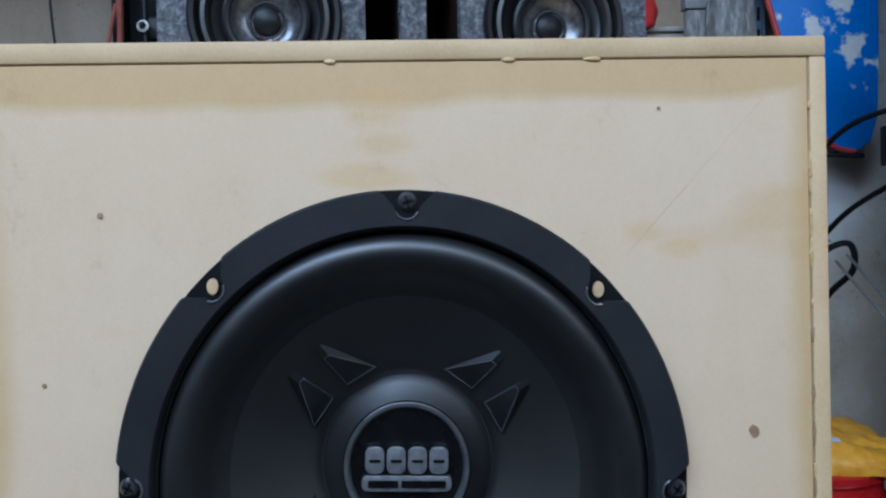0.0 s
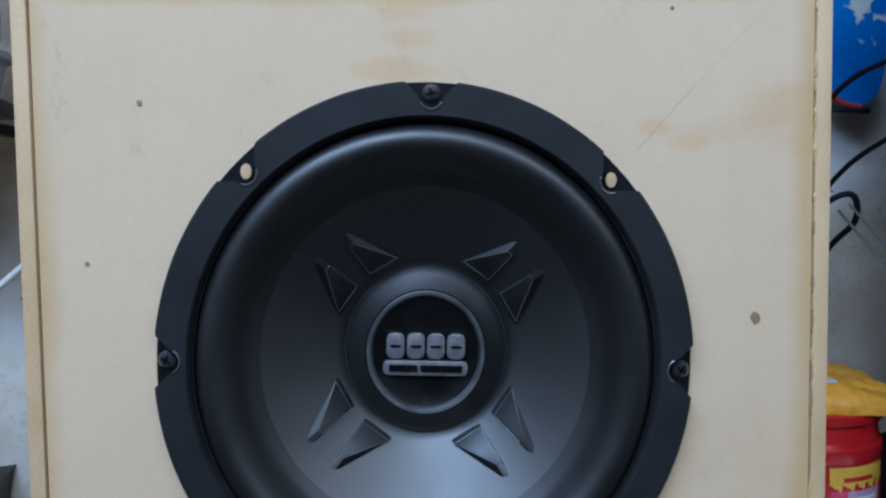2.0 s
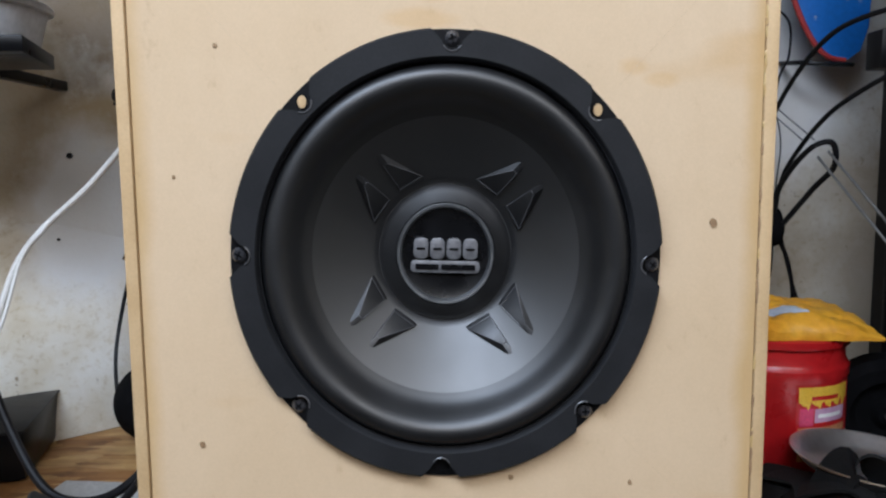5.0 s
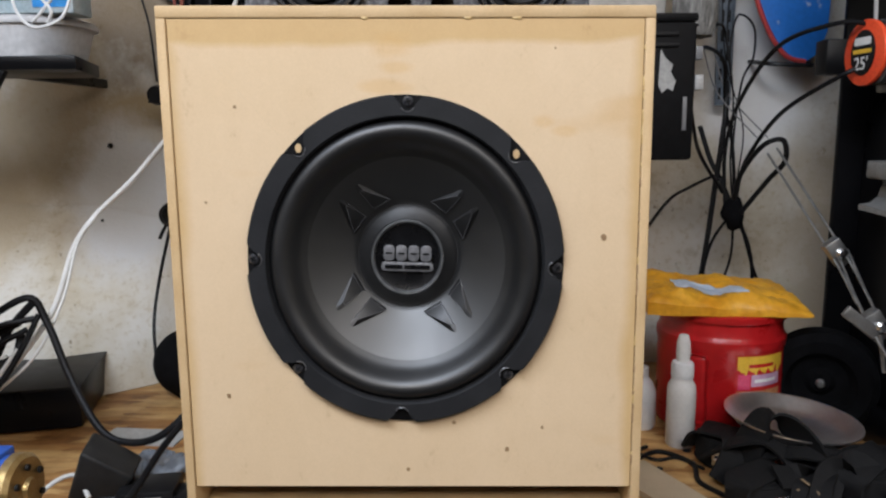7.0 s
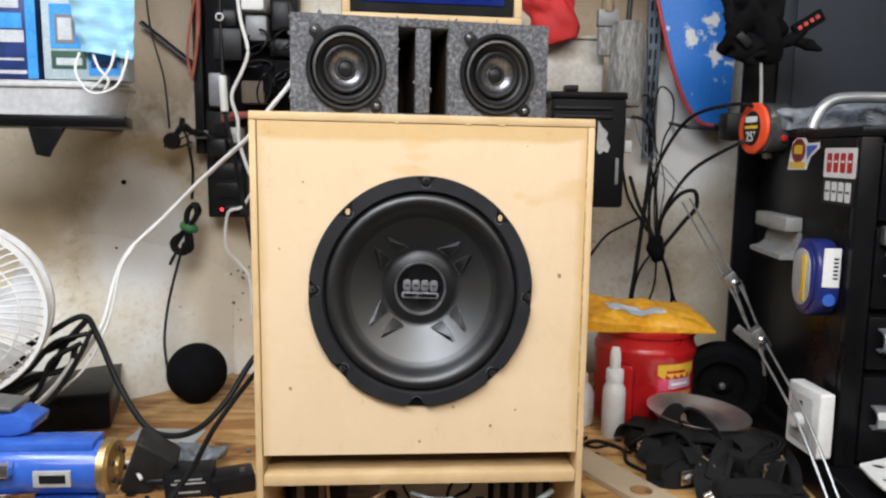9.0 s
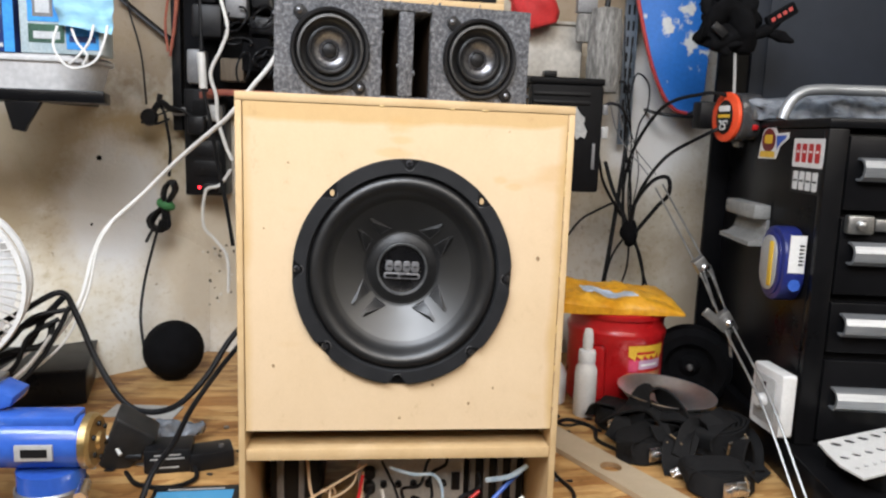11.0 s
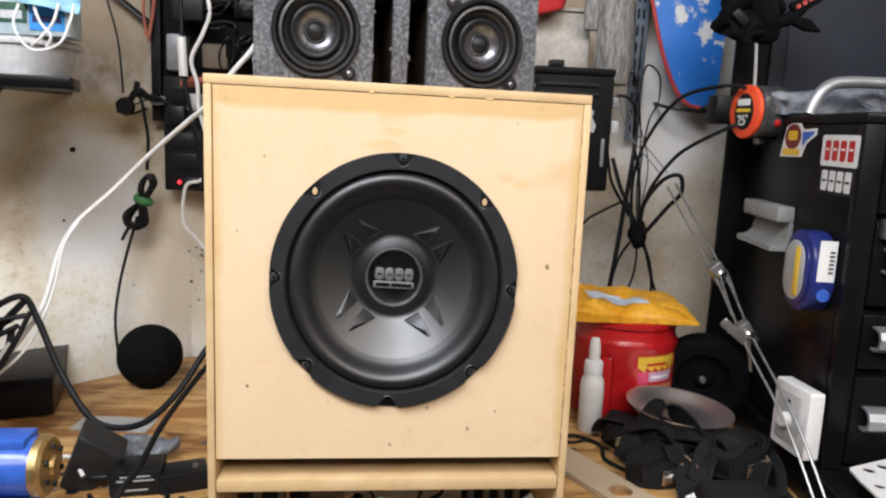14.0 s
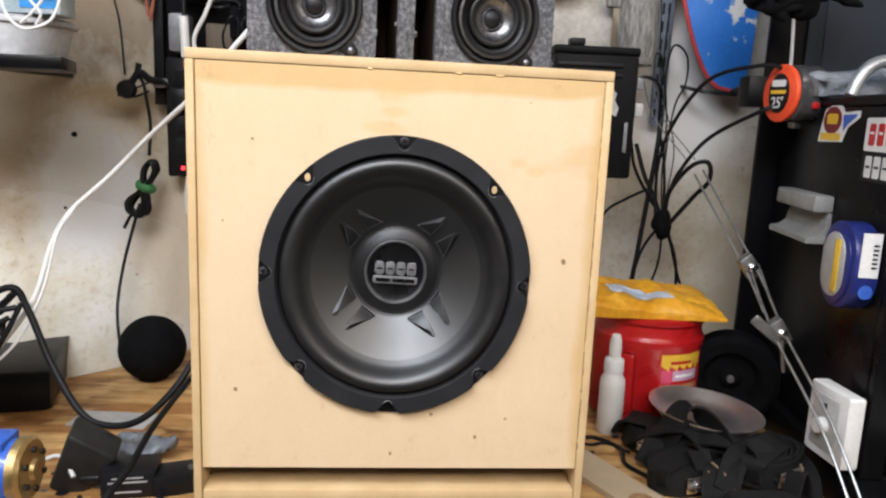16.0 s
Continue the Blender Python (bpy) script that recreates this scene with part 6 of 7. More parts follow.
single("wall_strap", tube([(-0.60, 0.868, 0.748), (-0.54, 0.866, 0.700), (-0.488, 0.862, 0.660)], 0.007, 8, squash=0.4), "black", "dark strap stretched across the wall", "strap")

ps = thing("power_strip", "black power strip with red light and plugs on wall", "power strip", pose(-0.408, 0.82, 0.318))
part("body", block(-0.045, 0.045, 0.0, 0.069, 0.0, 0.235, 0.005), "black", ps)
for k in range(4):
    o = part("outlet", moved(extruded(rounded(0.060, 0.034, 0.006), 0.003, 0.0008), pose(0.004, -0.0032, 0.060 + 0.045 * k)), "black", ps)
    part("slot", block(-0.008, -0.005, -0.0038, -0.0030, 0.056 + 0.045 * k, 0.066 + 0.045 * k, 0), "black", o)
    part("slot", block(0.010, 0.013, -0.0038, -0.0030, 0.056 + 0.045 * k, 0.066 + 0.045 * k, 0), "black", o)
part("light", moved(turned([(0.0036, 0), (0.0032, 0.002), (0, 0.003)], 16), pose(-0.014, -0.001, 0.018) @ FRONT), "led", ps, "red power light")
part("plug", block(0.0, 0.034, -0.03, -0.004, 0.006, 0.030, 0.004), "black", ps)
part("plug", block(-0.030, 0.006, -0.034, -0.004, 0.135, 0.175, 0.005), "black", ps)
part("plug", block(0.010, 0.040, -0.034, -0.004, 0.165, 0.200, 0.005), "pale_grey", ps)
part("label", block(-0.010, 0.034, -0.001, -0.0002, 0.214, 0.228, 0), "rust", ps, "red-orange label strip")
cable([(-0.371, 0.78, 0.82), (-0.362, 0.775, 0.745), (-0.347, 0.77, 0.679), (-0.360, 0.77, 0.635), (-0.383, 0.77, 0.584), (-0.372, 0.77, 0.535), (-0.370, 0.77, 0.488), (-0.353, 0.77, 0.430), (-0.34, 0.77, 0.40)], 0.0040, "white_cable", "white lamp cord hanging in front of plugs", GL, 10)
cable([(-0.345, 0.78, 0.380), (-0.370, 0.78, 0.345), (-0.400, 0.78, 0.330), (-0.408, 0.79, 0.255), (-0.385, 0.80, 0.220), (-0.360, 0.80, 0.180), (-0.358, 0.80, 0.10)], 0.0036, "white_cable", "white lamp cord hanging in front of plugs", GL, 10)
cable([(-0.405, 0.78, 0.80), (-0.402, 0.775, 0.643), (-0.398, 0.77, 0.548), (-0.382, 0.77, 0.464), (-0.372, 0.775, 0.390), (-0.356, 0.775, 0.304), (-0.345, 0.79, 0.21)], 0.0042, "cable", "black cord hanging from the plugs", GL, 10)
single("white_plug_connector", tube([(-0.402, 0.772, 0.625), (-0.400, 0.770, 0.585), (-0.398, 0.768, 0.550)], 0.0085, 10), "white_cable", "white inline plug on the black cord", "plug")
ad = thing("wall_adapters", "cluster of black power adapters plugged in above strip", "adapter", pose(-0.36, 0.78, 0.55))
for x0, x1, z0, z1, y0, mm in ((-0.062, 0.000, 0.108, 0.176, -0.005, "black"), (-0.056, -0.012, 0.178, 0.215, 0.0, "black"), (0.006, 0.052, 0.150, 0.205, 0.0, "grey"), (0.055, 0.115, 0.118, 0.158, 0.01, "black"),
                              (0.040, 0.100, 0.040, 0.112, 0.0, "black_soft"), (-0.080, -0.042, 0.012, 0.085, 0.02, "grey"), (-0.012, 0.040, 0.020, 0.070, 0.03, "old_wood"), (0.062, 0.100, 0.172, 0.235, 0.0, "black")):
    part("adapter", block(x0, x1, y0, 0.0695, z0, z1, 0.006), mm, ad)
part("white_adapter", block(0.002, 0.050, -0.02, 0.0695, 0.210, 0.262, 0.006), "white", ad, "white adapter block")
part("ring", moved(turned([(0.006, -0.003), (0.009, 0), (0.006, 0.003)], 20, False), pose(-0.044, -0.012, 0.196) @ FRONT), "white", ad, "white ring")
lrnd = random.Random(21)
for k in range(9):
    cx, cz, ra, rb2, ph = 0.02 + 0.085 * lrnd.random(), 0.035 + 0.12 * lrnd.random(), 0.014 + 0.022 * lrnd.random(), 0.012 + 0.024 * lrnd.random(), 6.3 * lrnd.random()
    part("cord_loop", tube([(cx + ra * math.cos(a), -0.004 - 0.012 * lrnd.random(), cz + rb2 * math.sin(a + 0.4)) for a in (ph + 0.45 * i for i in range(9 + 2 * (k % 3)))], 0.0026, 6, 4), "cable", ad)
single("orange_strip", block(-0.390, -0.235, 0.775, 0.800, 0.538, 0.551, 0.003), "rust", "red-orange plastic strip under the adapters", "strip")

# ---- shelf at the upper left ----
sh = thing("wall_shelf", "small black wall shelf with bracket", "shelf", pose(-0.60, 0.45, 0.497))
part("board", moved(extruded([(-0.35, 0.0), (0.108, 0.0), (0.064, 0.16), (-0.35, 0.16)], 0.020, 0.002), pose(0, 0, 0.028) @ Matrix.Rotation(radians(-90), 4, "X")), "black_paint", sh)
part("bracket", extruded([(-0.055, 0.0075), (0.006, 0.0075), (-0.020, -0.034), (-0.024, -0.044), (-0.044, -0.040)], 0.012, 0.002), "black_paint", sh)
part("brace", block(-0.075, -0.055, 0.1605, 0.439, 0.009, 0.026, 0.002), "black_paint", sh)
M["carton_print"] = noisy("pale_blue_carton", (0.36, 0.48, 0.54), (0.55, 0.62, 0.64), 26, 0.4)
M["tub"] = noisy("scuffed_white_tub", (0.48, 0.48, 0.49), (0.60, 0.60, 0.60), 12, 0.5, vary=0.1)
tub = thing("white_tub", "shallow white plastic tub on wall shelf", "tub", pose(-0.60, 0.47, 0.5255))
bm = extruded(rounded(0.44, 0.15, 0.06, 10), 0.058, 0.0)
bmesh.ops.transform(bm, matrix=Matrix.Rotation(radians(90), 4, "X"), verts=bm.verts)
for v in bm.verts:
    v.co.z = v.co.z if v.co.z >= 0 else -v.co.z
    v.co.x = v.co.x * (0.93 if v.co.z < 0.02 else 1.0) - 0.138
    v.co.y = v.co.y * (0.93 if v.co.z < 0.02 else 1.0) + 0.072
part("tub", bm, "tub", tub)
bm = extruded(rounded(0.450, 0.158, 0.064, 10), 0.008, 0.002)
part("rim", moved(bm, pose(-0.138, 0.072, 0.0505) @ Matrix.Rotation(radians(90), 4, "X") @ pose(0, -0.004, 0)), "tub", tub)
M["navy_print"] = noisy("navy_carton", (0.012, 0.022, 0.09), (0.02, 0.05, 0.22), 22, 0.4)
M["cyan_print"] = noisy("bright_blue_print", (0.03, 0.25, 0.68), (0.05, 0.34, 0.78), 20, 0.4)
M["green_print"] = noisy("dark_green_print", (0.03, 0.08, 0.06), (0.05, 0.13, 0.08), 20, 0.4)
M["pale_print"] = noisy("pale_carton_print", (0.46, 0.49, 0.52), (0.58, 0.60, 0.62), 40, 0.4)
c1 = thing("towel_carton", "navy carton of shop towels standing in white tub", "carton", pose(-0.70, 0.465, 0.5850))
part("carton", block(-0.14, 0.062, 0, 0.12, 0, 0.22, 0.002), "navy_print", c1)
part("edge_stripe", block(0.046, 0.0625, -0.0008, 0.0, 0.0, 0.22, 0), "cyan_print", c1)
for x0, x1, z0, z1, mm in ((-0.13, 0.042, 0.060, 0.080, "pale_print"), (-0.13, 0.040, 0.083, 0.108, "cyan_print"), (-0.13, 0.036, 0.116, 0.145, "pale_print"), (-0.12, 0.044, 0.008, 0.014, "pale_print"), (-0.05, 0.04, 0.030, 0.034, "pale_print")):
    part("bar", block(x0, x1, -0.001, -0.0002, z0, z1, 0), mm, c1)
c2 = thing("wipes_carton", "white and blue carton of wipes standing in white tub", "carton", pose(-0.560, 0.468, 0.5850))
part("carton", block(-0.070, 0.062, 0, 0.055, 0, 0.20, 0.002), "carton_print", c2)
for x0, x1, z0, z1, mm, dy in ((-0.056, 0.080, 0.052, 0.125, "cyan_print", 0), (-0.056, 0.014, 0.018, 0.048, "green_print", 0), (0.018, 0.082, 0.008, 0.046, "cyan_print", 0), (-0.046, -0.006, 0.060, 0.108, "grey", 0.0006),
                              (-0.040, -0.012, 0.066, 0.102, "pale_print", 0.0012), (-0.046, 0.006, 0.024, 0.036, "pale_print", 0.0006), (0.024, 0.076, 0.020, 0.030, "navy_print", 0.0006)):
    x0, x1 = (-0.056 + (q + 0.056) * 0.82 for q in (x0, x1))
    part("bar", block(x0, x1, -0.0011 - dy, -0.0002, z0, z1, 0), mm, c2)
fm = thing("face_mask", "pale blue disposable face mask hanging from carton", "mask", pose(-0.520, 0.455, 0.632))
M["mask"] = noisy("pale_blue_mask", (0.24, 0.50, 0.68), (0.36, 0.62, 0.76), 14, 0.8, bump=0.3, stretch=(1, 1, 6), vary=0.06)
bm = bmesh.new()
bmesh.ops.create_grid(bm, x_segments=30, y_segments=24, size=1)
for v in bm.verts:
    x, y = v.co.x, v.co.y
    fold = 0.0014 * math.sin(y * 14) + 0.012 * math.sin(x * 3.0 + y) + 0.006 * noise.noise(Vector((x * 2, y * 3, 0)))
    v.co = Vector((x * (0.050 + 0.008 * y), fold - 0.006, 0.055 + y * 0.062 - 0.006 * x))
geo = bmesh.ops.extrude_face_region(bm, geom=bm.faces[:])
for v in geo["geom"]:
    if isinstance(v, bmesh.types.BMVert):
        v.co.y -= 0.0015
part("mask", bm, "mask", fm)
for pts in ([(-0.040, -0.01, -0.004), (-0.044, -0.02, -0.035), (-0.030, -0.025, -0.062), (-0.010, -0.025, -0.072), (0.020, -0.02, -0.060), (0.034, -0.015, -0.030), (0.040, -0.01, 0.0)],
            [(0.018, -0.01, 0.0), (0.012, -0.02, -0.030), (-0.006, -0.025, -0.055), (-0.020, -0.02, -0.065)], [(-0.018, -0.01, -0.006), (-0.006, -0.02, -0.03), (0.010, -0.024, -0.05), (0.002, -0.022, -0.066)]):
    part("ear_loop", tube(pts, 0.0022, 6), "white", fm)

# ---- fan ----
fan = thing("desk_fan", "white desk fan with round wire grille on bench", "fan", pose(-0.676, 0.235, 0.232, 0, 0, 14))
FR = 0.128
for y, r in ((-0.012, FR), (0.045, FR * 0.98)):
    part("ring", moved(turned([(r - 0.004, -0.004), (r + 0.003, -0.005), (r + 0.005, 0.0), (r + 0.003, 0.005), (r - 0.004, 0.004)], 72, False), pose(0, y, 0) @ FRONT), "white", fan)
wire = tube([(0.026, -0.050, 0.0), (0.055, -0.048, 0.010), (0.090, -0.038, 0.012), (0.115, -0.024, 0.007), (FR, -0.012, 0.0)], 0.0016, 6, 4)
first = part("grille_wire", wire, "white", fan)
for k in range(1, 60):
    w = first.copy()
    scene.collection.objects.link(w)
    w.parent = fan
    w.matrix_basis = Matrix.Rotation(2 * math.pi * k / 60, 4, "Y")
for r, y in ((0.060, -0.047), (0.098, -0.034)):
    part("grille_ring", tube([(r * math.cos(2 * math.pi * i / 40), y, r * math.sin(2 * math.pi * i / 40)) for i in range(41)], 0.0017, 6, 2), "white", fan)
part("hub", moved(turned([(0.0, 0.056), (0.022, 0.054), (0.027, 0.050), (0.028, 0.046), (0.0, 0.044)], 36), FRONT), "white", fan)
part("motor", moved(turned([(0.0, -0.02), (0.035, -0.03), (0.045, -0.05), (0.042, -0.11), (0.025, -0.13), (0.0, -0.132)], 36), FRONT), "white", fan)
for k in range(5):
    bm = bmesh.new()
    bmesh.ops.create_grid(bm, x_segments=8, y_segments=8, size=1)
    for v in bm.verts:
        u, w_ = v.co.x, v.co.y
        r = 0.03 + 0.085 * (u + 1) / 2
        a = (0.30 + 0.22 * (u + 1) / 2) * w_ + 0.15 * u
        v.co = Vector((r * math.cos(a), 0.012 + 0.016 * w_, r * math.sin(a)))
    geo = bmesh.ops.extrude_face_region(bm, geom=bm.faces[:])
    for v in geo["geom"]:
        if isinstance(v, bmesh.types.BMVert):
            v.co.y += 0.0015
    part("blade", moved(bm, Matrix.Rotation(2 * math.pi * k / 5, 4, "Y")), "clear", fan)
part("neck", moved(turned([(0.030, -0.292), (0.024, -0.26), (0.020, -0.18), (0.024, -0.09), (0.0, -0.088)], 28), pose(0, 0.085, 0)), "white", fan)
part("base", moved(turned([(0.0, -0.297), (0.085, -0.297), (0.088, -0.290), (0.070, -0.278), (0.030, -0.270)], 48), pose(0, 0.075, 0)), "white", fan)

# ---- blue swivel vise ----
vise = thing("swivel_vise", "blue enamelled swivel bench vise with brass end on bench", "vise", pose(-0.452, 0.085, BZ))
part("base", turned([(0.0, 0.0), (0.062, 0.0), (0.064, 0.010), (0.046, 0.016), (0.041, 0.03), (0.041, 0.092), (0.0, 0.094)], 48), "blue", vise)
part("collar", turned([(0.042, 0.055), (0.0445, 0.058), (0.0445, 0.066), (0.042, 0.069)], 48, False), "zinc", vise)
AX = Matrix.Rotation(radians(90), 4, "Y")
part("barrel", moved(turned([(0.0, -0.20), (0.032, -0.20), (0.034, -0.195), (0.034, 0.040), (0.032, 0.046), (0.0, 0.046)], 48), pose(0, 0, 0.127) @ AX), "blue", vise)
part("key_block", block(-0.12, 0.040, -0.020, 0.020, 0.153, 0.166, 0.003), "blue", vise)
cap_ = part("brass_end", moved(turned([(0.032, 0.0462), (0.036, 0.047), (0.036, 0.056), (0.032, 0.060), (0.012, 0.062), (0.010, 0.066), (0.0, 0.066)], 48), pose(0, 0, 0.127) @ AX), "brass", vise, "worn brass end disc")
for k in range(6):
    part("bolt", moved(turned([(0.0035, 0.0621), (0.0035, 0.065), (0, 0.065)], 10), pose(0, 0, 0.127) @ AX @ pose(0.023 * math.cos(k * math.pi / 3), 0.023 * math.sin(k * math.pi / 3), 0)), "black", cap_)
nm = part("name_plate", block(-0.028, 0.018, -0.0368, -0.0325, 0.115, 0.136, 0.001), "pale_grey", vise, "silver name plate")
part("bar", block(-0.020, 0.012, -0.0374, -0.0369, 0.120, 0.131, 0), "black", nm)
part("jaw", extruded([(-0.18, 0.167), (-0.066, 0.167), (-0.046, 0.173), (-0.042, 0.186), (-0.066, 0.197), (-0.18, 0.182)], 0.05, 0.003), "blue", vise)
part("jaw_plate", moved(block(-0.115, 0.0, 0.002, 0.05, 0.0, 0.006, 0.002), pose(-0.068, 0, 0.1985, 0, 7, 0)), "zinc", vise, "worn grey steel jaw plate")
part("lower_lug", block(-0.16, -0.062, -0.050, -0.010, 0.050, 0.088, 0.006), "blue", vise)
part("screw_rod", tube([(-0.20, -0.045, 0.100), (-0.09, -0.045, 0.100)], 0.010, 16, smooth=False), "steel", vise)
part("steel_block", block(-0.090, -0.052, -0.046, -0.031, 0.131, 0.150, 0.003), "steel", vise, "bright steel clamp block")
part("pinch_bolt", tube([(0.050, -0.02, 0.078), (0.052, -0.045, 0.070)], 0.008, 12, smooth=False), "steel", vise)

# ---- small things on the bench, left ----
hood = thing("black_funnel", "black tapered plastic hood leaning on bench", "hood", pose(-0.446, 0.280, BZ, 10, 30, 14) @ Matrix.Diagonal((0.95, 0.8, 1.02, 1)))
bm = bmesh.new()
lo = [bm.verts.new(p) for p in ((-0.020, -0.022, 0.0), (0.024, -0.022, 0.0), (0.024, 0.022, 0.0), (-0.020, 0.022, 0.0))]
hi = [bm.verts.new(p) for p in ((-0.036, -0.034, 0.092), (0.040, -0.030, 0.084), (0.040, 0.034, 0.084), (-0.036, 0.034, 0.092))]
for i in range(4):
    bm.faces.new((lo[i], lo[(i + 1) % 4], hi[(i + 1) % 4], hi[i]))
bm.faces.new(lo[::-1])
bm.faces.new(hi)
bmesh.ops.bevel(bm, geom=bm.edges[:], offset=0.006, segments=3, affect="EDGES", profile=0.5)
M["charcoal"] = noisy("charcoal_plastic", (0.016, 0.016, 0.016), (0.028, 0.027, 0.026), 30, 0.5, vary=0.1, spec=0.25)
part("hood", bm, "charcoal", hood)
adp = thing("power_adapter", "black power adapter with printed bars lying on bench", "adapter", pose(-0.352, 0.272, BZ, 0, 0, 8))
part("case", block(-0.036, 0.036, -0.028, 0.028, 0, 0.040, 0.005), "black", adp)
for k, (w, z) in enumerate(((0.040, 0.030), (0.050, 0.024), (0.034, 0.010))):
    part("bar", block(-w / 2, w / 2, -0.0288, -0.0281, z, z + 0.0022, 0), "pale_grey", adp)
part("plug", moved(turned([(0.006, 0), (0.006, 0.02), (0.004, 0.024), (0, 0.024)], 12), pose(-0.042, 0, 0.02) @ Matrix.Rotation(radians(-90), 4, "Y")), "black", adp)
adp2 = thing("small_black_box", "small black plastic connector box lying on bench", "box", pose(-0.290, 0.278, BZ, 0, 0, 18))
part("case", block(-0.034, 0.034, -0.024, 0.024, 0, 0.030, 0.004), "black", adp2)
part("stud", moved(turned([(0.0045, 0), (0.004, 0.004), (0, 0.005)], 12), pose(0.016, -0.006, 0.030)), "zinc", adp2)
tab = thing("phone", "black phone with lit pale blue screen lying on bench", "phone", pose(-0.285, 0.118, BZ, 0, 0, 3))
part("body", block(-0.062, 0.062, -0.055, 0.068, 0, 0.010, 0.003), "black", tab)
part("screen", block(-0.054, 0.054, -0.05, 0.050, 0.0101, 0.0108, 0), "screen", tab, "lit blue screen")
part("icon_bar", block(-0.040, 0.040, 0.054, 0.058, 0.0101, 0.0106, 0), "pale_grey", tab)
pb = thing("clear_plastic_wrap", "crumpled clear plastic wrap on bench beside adapter", "wrap", pose(-0.372, 0.365, BZ))
bm = blob(0.040, 0.030, 0.022, 0.7, 45, 4, 9)
for v in bm.verts:
    v.co += 0.006 * noise.noise_vector(v.co * 90)
    v.co.z = max(v.co.z + 0.014, 0.0)
part("wrap", bm, "film", pb)
single("paper_sheet", block(-0.07, 0.06, -0.03, 0.03, 0, 0.0015, 0), "pale_grey", "thin creased plastic sheet lying flat on bench", "sheet", pose(-0.455, 0.50, BZ + 0.0005, 0, 0, -6))
cable([(-0.50, 0.22, BZ + 0.01), (-0.47, 0.25, BZ + 0.045), (-0.445, 0.27, BZ + 0.05), (-0.42, 0.25, BZ + 0.03)], 0.003, "white_cable", "short white cable loop on bench", GL)
cable([(-0.32, 0.27, BZ + 0.012), (-0.30, 0.22, BZ + 0.006), (-0.33, 0.19, BZ + 0.006), (-0.38, 0.20, BZ + 0.006), (-0.41, 0.24, BZ + 0.006)], 0.0035, label="thin black cord lying on bench", group=GL)

# ---- clutter under the port shelf ----
amp = thing("small_amplifier", "silver amplifier with black jacks under the port shelf", "amplifier", pose(0.030, 0.105, BZ))
part("case", block(-0.082, 0.068, 0.0, 0.15, 0.003, 0.088, 0.004), "pale_grey", amp)
for k in range(5):
    part("jack", moved(turned([(0.0048, 0), (0.0048, 0.006), (0.003, 0.007), (0.002, 0.003), (0, 0.003)], 16), pose(-0.046 + 0.021 * k, 0, 0.050) @ FRONT), "black", amp)
part("switch", block(0.050, 0.062, -0.004, 0.0, 0.040, 0.066, 0.001), "black", amp)
for z in (0.046, 0.068):
    part("knob", moved(turned([(0.009, 0), (0.0085, 0.010), (0.006, 0.012), (0, 0.012)], 20), pose(-0.066, 0, z) @ FRONT), "black", amp)
amp2 = thing("black_amplifier", "black amplifier block under the port shelf", "amplifier", pose(0.137, 0.12, BZ))
part("case", block(-0.035, 0.05, 0.0, 0.14, 0.0, 0.095, 0.004), "black", amp2)
for k in range(4):
    part("fin", block(-0.030 + 0.02 * k, -0.022 + 0.02 * k, -0.008, -0.0003, 0.01, 0.085, 0.001), "grey", amp2)
amp3 = thing("black_power_supply", "dark power supply block under the port shelf", "power supply", pose(-0.135, 0.12, BZ))
part("case", block(-0.040, 0.030, 0.0, 0.14, 0.0, 0.085, 0.004), "black", amp3)
part("stripe", block(-0.030, -0.020, -0.003, -0.0003, 0.0, 0.08, 0.001), "grey", amp3)
part("stripe", block(0.0, 0.008, -0.003, -0.0003, 0.0, 0.08, 0.001), "grey", amp3)
M["copper_wire"] = noisy("clear_copper_wire", (0.58, 0.38, 0.22), (0.72, 0.56, 0.38), 90, 0.35, 0.0)
M["blue_wire"] = noisy("pale_blue_wire", (0.40, 0.56, 0.72), (0.58, 0.70, 0.80), 60, 0.3)
GU = "wires under the port shelf"
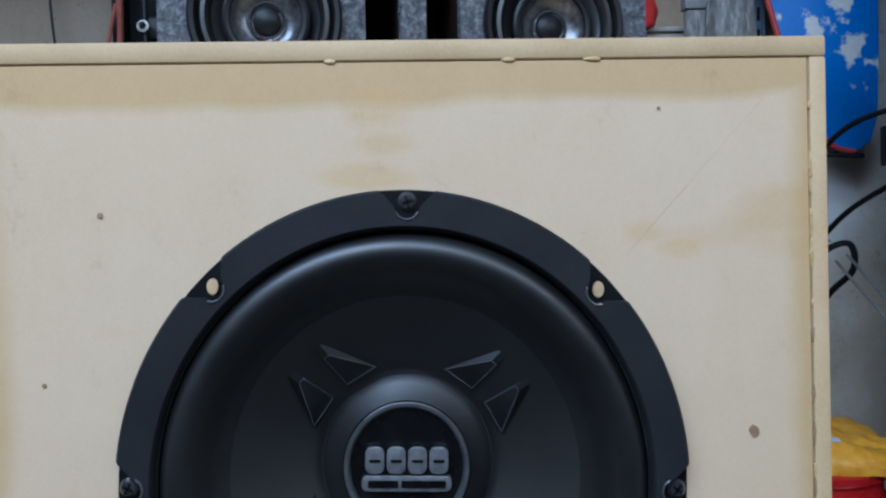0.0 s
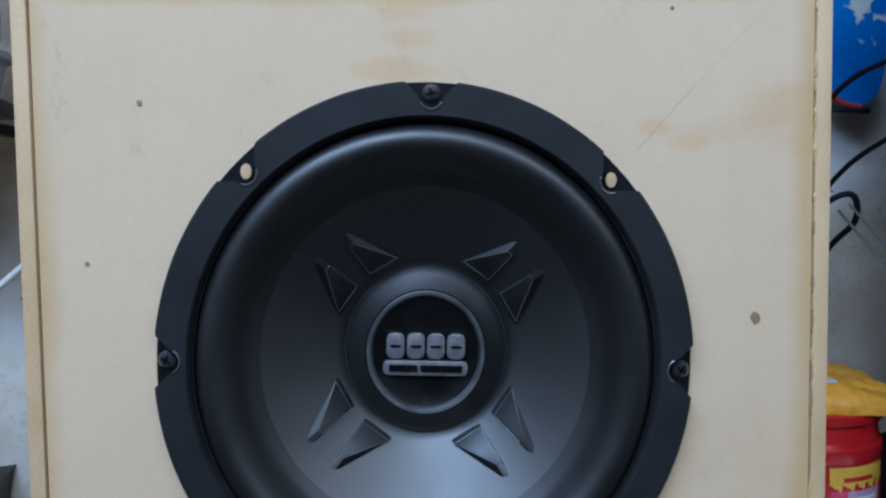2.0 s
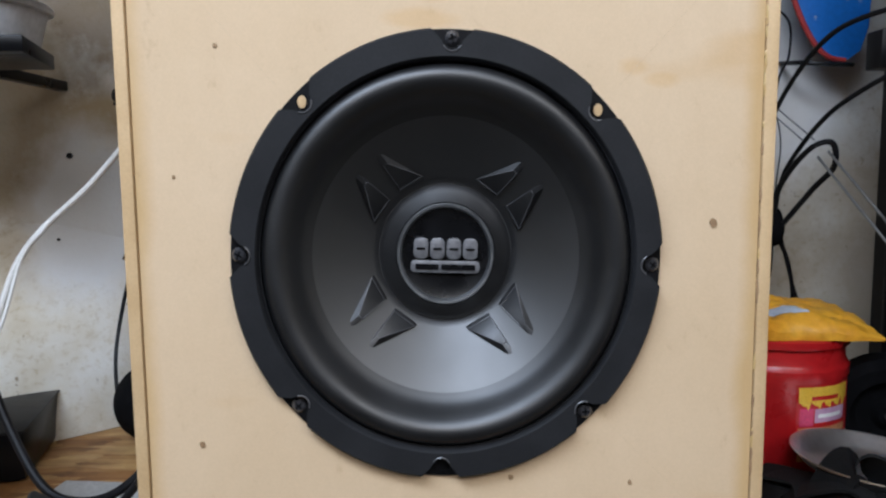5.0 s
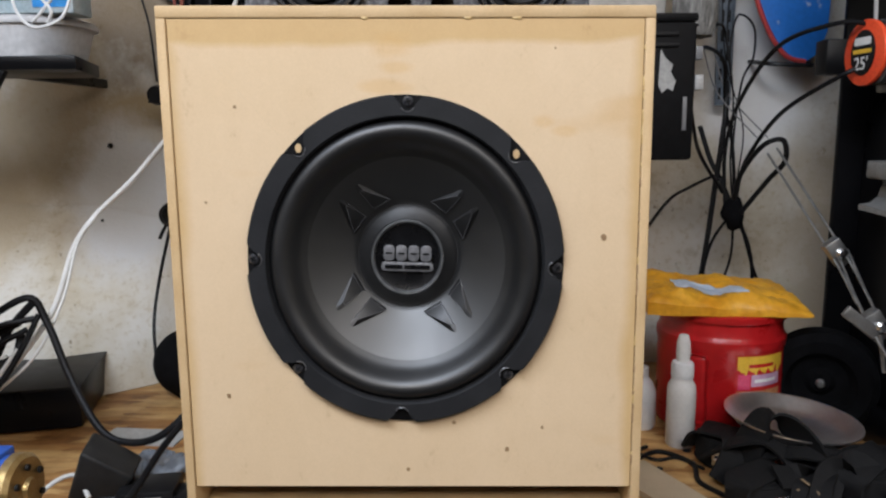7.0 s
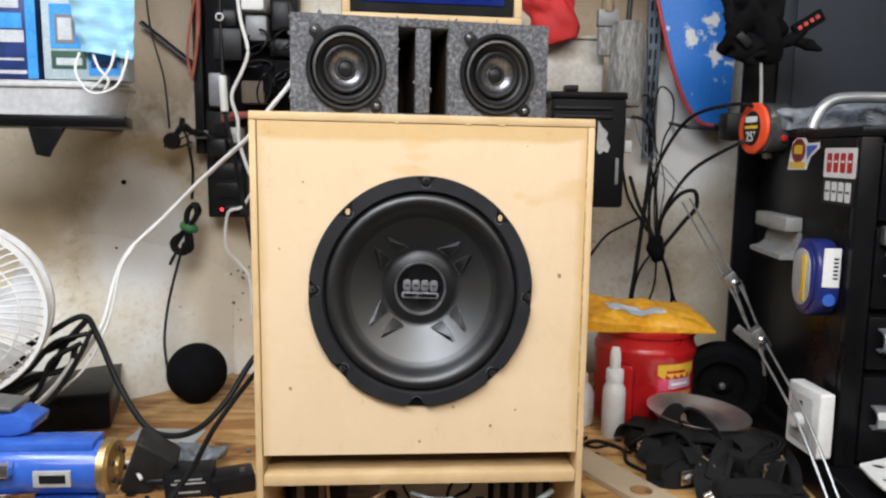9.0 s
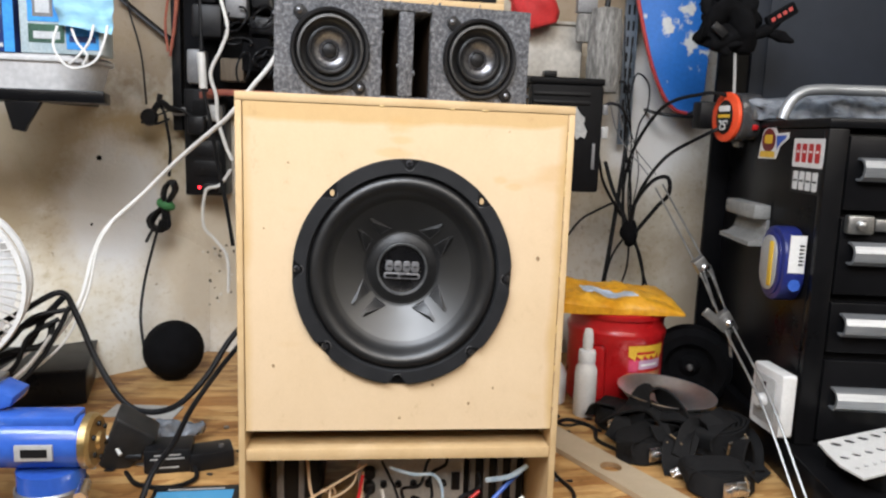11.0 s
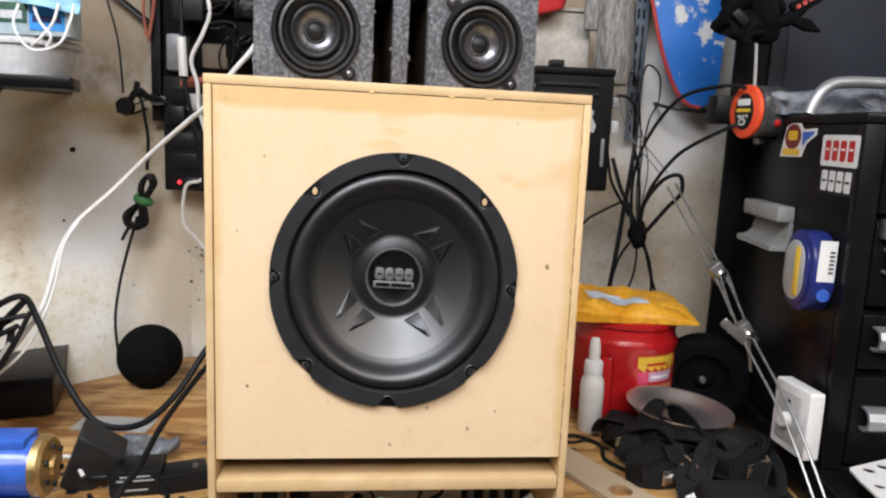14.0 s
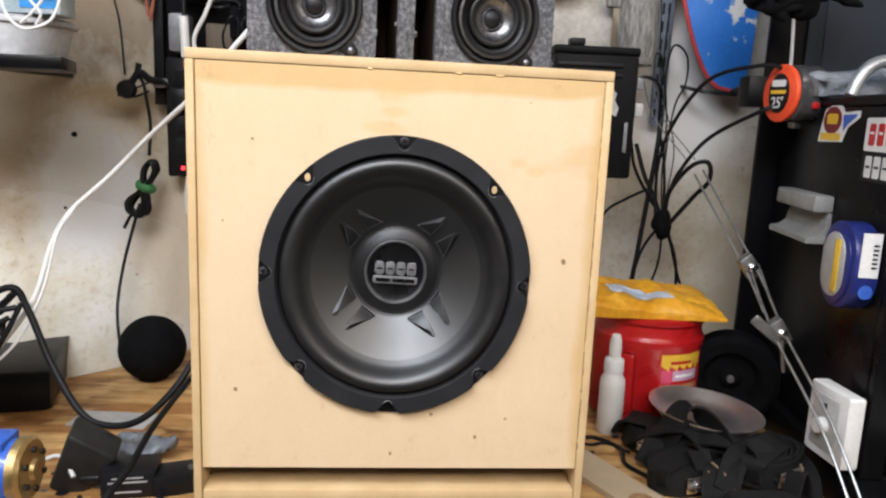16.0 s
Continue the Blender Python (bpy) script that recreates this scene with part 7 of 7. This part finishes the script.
for pts, r, mm, what in (
    ([(-0.15, 0.06, BZ + 0.03), (-0.11, 0.05, BZ + 0.06), (-0.07, 0.05, BZ + 0.085), (-0.04, 0.06, BZ + 0.10)], 0.003, "copper_wire", "copper"),
    ([(-0.16, 0.07, BZ + 0.04), (-0.10, 0.055, BZ + 0.05), (-0.06, 0.05, BZ + 0.075), (-0.05, 0.08, BZ + 0.09)], 0.003, "copper_wire", "copper"),
    ([(-0.12, 0.08, BZ + 0.10), (-0.11, 0.05, BZ + 0.06), (-0.08, 0.04, BZ + 0.03), (-0.05, 0.05, BZ + 0.05), (-0.045, 0.08, BZ + 0.08)], 0.0035, "copper_wire", "copper"),
    ([(-0.045, 0.06, BZ + 0.085), (-0.05, 0.05, BZ + 0.06), (-0.06, 0.04, BZ + 0.03), (-0.07, 0.04, BZ + 0.005)], 0.004, "red", "red"),
    ([(-0.01, 0.05, BZ + 0.10), (0.02, 0.04, BZ + 0.095), (0.05, 0.045, BZ + 0.09), (0.062, 0.05, BZ + 0.06), (0.055, 0.06, BZ + 0.02)], 0.004, "blue_wire", "pale blue"),
    ([(-0.03, 0.03, BZ + 0.02), (0.0, 0.03, BZ + 0.05), (0.03, 0.03, BZ + 0.055), (0.06, 0.04, BZ + 0.03)], 0.006, "blue_wire", "pale blue"),
    ([(0.06, 0.03, BZ + 0.02), (0.08, 0.035, BZ + 0.045), (0.11, 0.04, BZ + 0.07)], 0.004, "red", "red"),
    ([(0.10, 0.03, BZ + 0.02), (0.12, 0.035, BZ + 0.05), (0.15, 0.05, BZ + 0.075), (0.17, 0.07, BZ + 0.08)], 0.005, "sticker_blue", "blue"),
    ([(0.11, 0.025, BZ + 0.005), (0.14, 0.03, BZ + 0.04), (0.17, 0.04, BZ + 0.06)], 0.005, "white_cable", "white"),
    ([(0.12, 0.05, BZ + 0.08), (0.15, 0.04, BZ + 0.09), (0.175, 0.05, BZ + 0.10)], 0.006, "blue_wire", "pale blue"),
    ([(-0.17, 0.03, BZ + 0.005), (-0.10, 0.03, BZ + 0.02), (0.0, 0.02, BZ + 0.008), (0.10, 0.02, BZ + 0.02), (0.17, 0.03, BZ + 0.006)], 0.005, "cable", "black"),
    ([(-0.02, 0.07, BZ + 0.10), (0.0, 0.06, BZ + 0.06), (0.01, 0.04, BZ + 0.02)], 0.003, "cable", "black"),
):
    cable(pts, r * 0.6, mm, what + " wire in the clutter under the cabinet", GU, name="wire")

wr = random.Random(33)
for k in range(16):
    x, y, z = -0.16 + 0.31 * wr.random(), 0.03 + 0.05 * wr.random(), BZ + 0.01 + 0.03 * wr.random()
    pts = [(x, y, z)]
    for q in range(4):
        x, y, z = min(max(x + 0.05 * (wr.random() - 0.45), -0.175), 0.175), min(max(y + 0.04 * (wr.random() - 0.5), 0.02), 0.095), min(max(z + 0.05 * (wr.random() - 0.4), BZ + 0.004), BZ + 0.11)
        pts.append((x, y, z))
    mm, what = (("cable", "black"), ("copper_wire", "copper"), ("cable", "black"), ("white_cable", "white"), ("sticker_blue", "blue"), ("cable", "black"))[k % 6]
    cable(pts, 0.0015 + 0.0012 * wr.random(), mm, what + " wire in the clutter under the cabinet", GU, name="wire")

# loose cords and bits on the bench right of the box
GR = "cords on the bench"
for pts, r in (([(0.310, 0.42, BZ + 0.004), (0.345, 0.44, BZ + 0.004), (0.380, 0.40, BZ + 0.004), (0.372, 0.345, BZ + 0.004), (0.395, 0.30, BZ + 0.004), (0.41, 0.25, BZ + 0.004)], 0.0035),
               ([(0.225, 0.30, BZ + 0.003), (0.245, 0.36, BZ + 0.003), (0.275, 0.42, BZ + 0.003), (0.33, 0.46, BZ + 0.003)], 0.003),
               ([(0.300, 0.455, BZ + 0.003), (0.330, 0.415, BZ + 0.003), (0.365, 0.42, BZ + 0.003), (0.392, 0.385, BZ + 0.003)], 0.0025),
               ([(0.26, 0.10, BZ + 0.003), (0.275, 0.16, BZ + 0.003), (0.262, 0.22, BZ + 0.003), (0.27, 0.29, BZ + 0.003)], 0.003)):
    cable(pts, r, label="thin dark cord lying on the bench", group=GR)
rs2 = random.Random(11)
for k in range(16):
    x, y = 0.23 + 0.16 * rs2.random(), 0.12 + 0.34 * rs2.random()
    bmk = blob(0.004 + 0.004 * rs2.random(), 0.003 + 0.003 * rs2.random(), 0.002, 0.5, 300, 2, k)
    single("metal_scrap", moved(bmk, pose(0, 0, 0.0015)), "black" if k % 3 else "zinc", "tiny scrap of dark metal on the bench", "scrap", pose(x, y, BZ), "scraps on the bench")
for k in range(14):
    x, y = -0.50 + 0.28 * rs2.random(), 0.14 + 0.30 * rs2.random()
    bmk = blob(0.004 + 0.005 * rs2.random(), 0.003 + 0.003 * rs2.random(), 0.002, 0.5, 300, 2, k + 30)
    single("metal_scrap", moved(bmk, pose(0, 0, 0.0015)), "black" if k % 3 else "zinc", "tiny scrap of dark metal on the bench", "scrap", pose(x, y, BZ), "scraps on the bench")
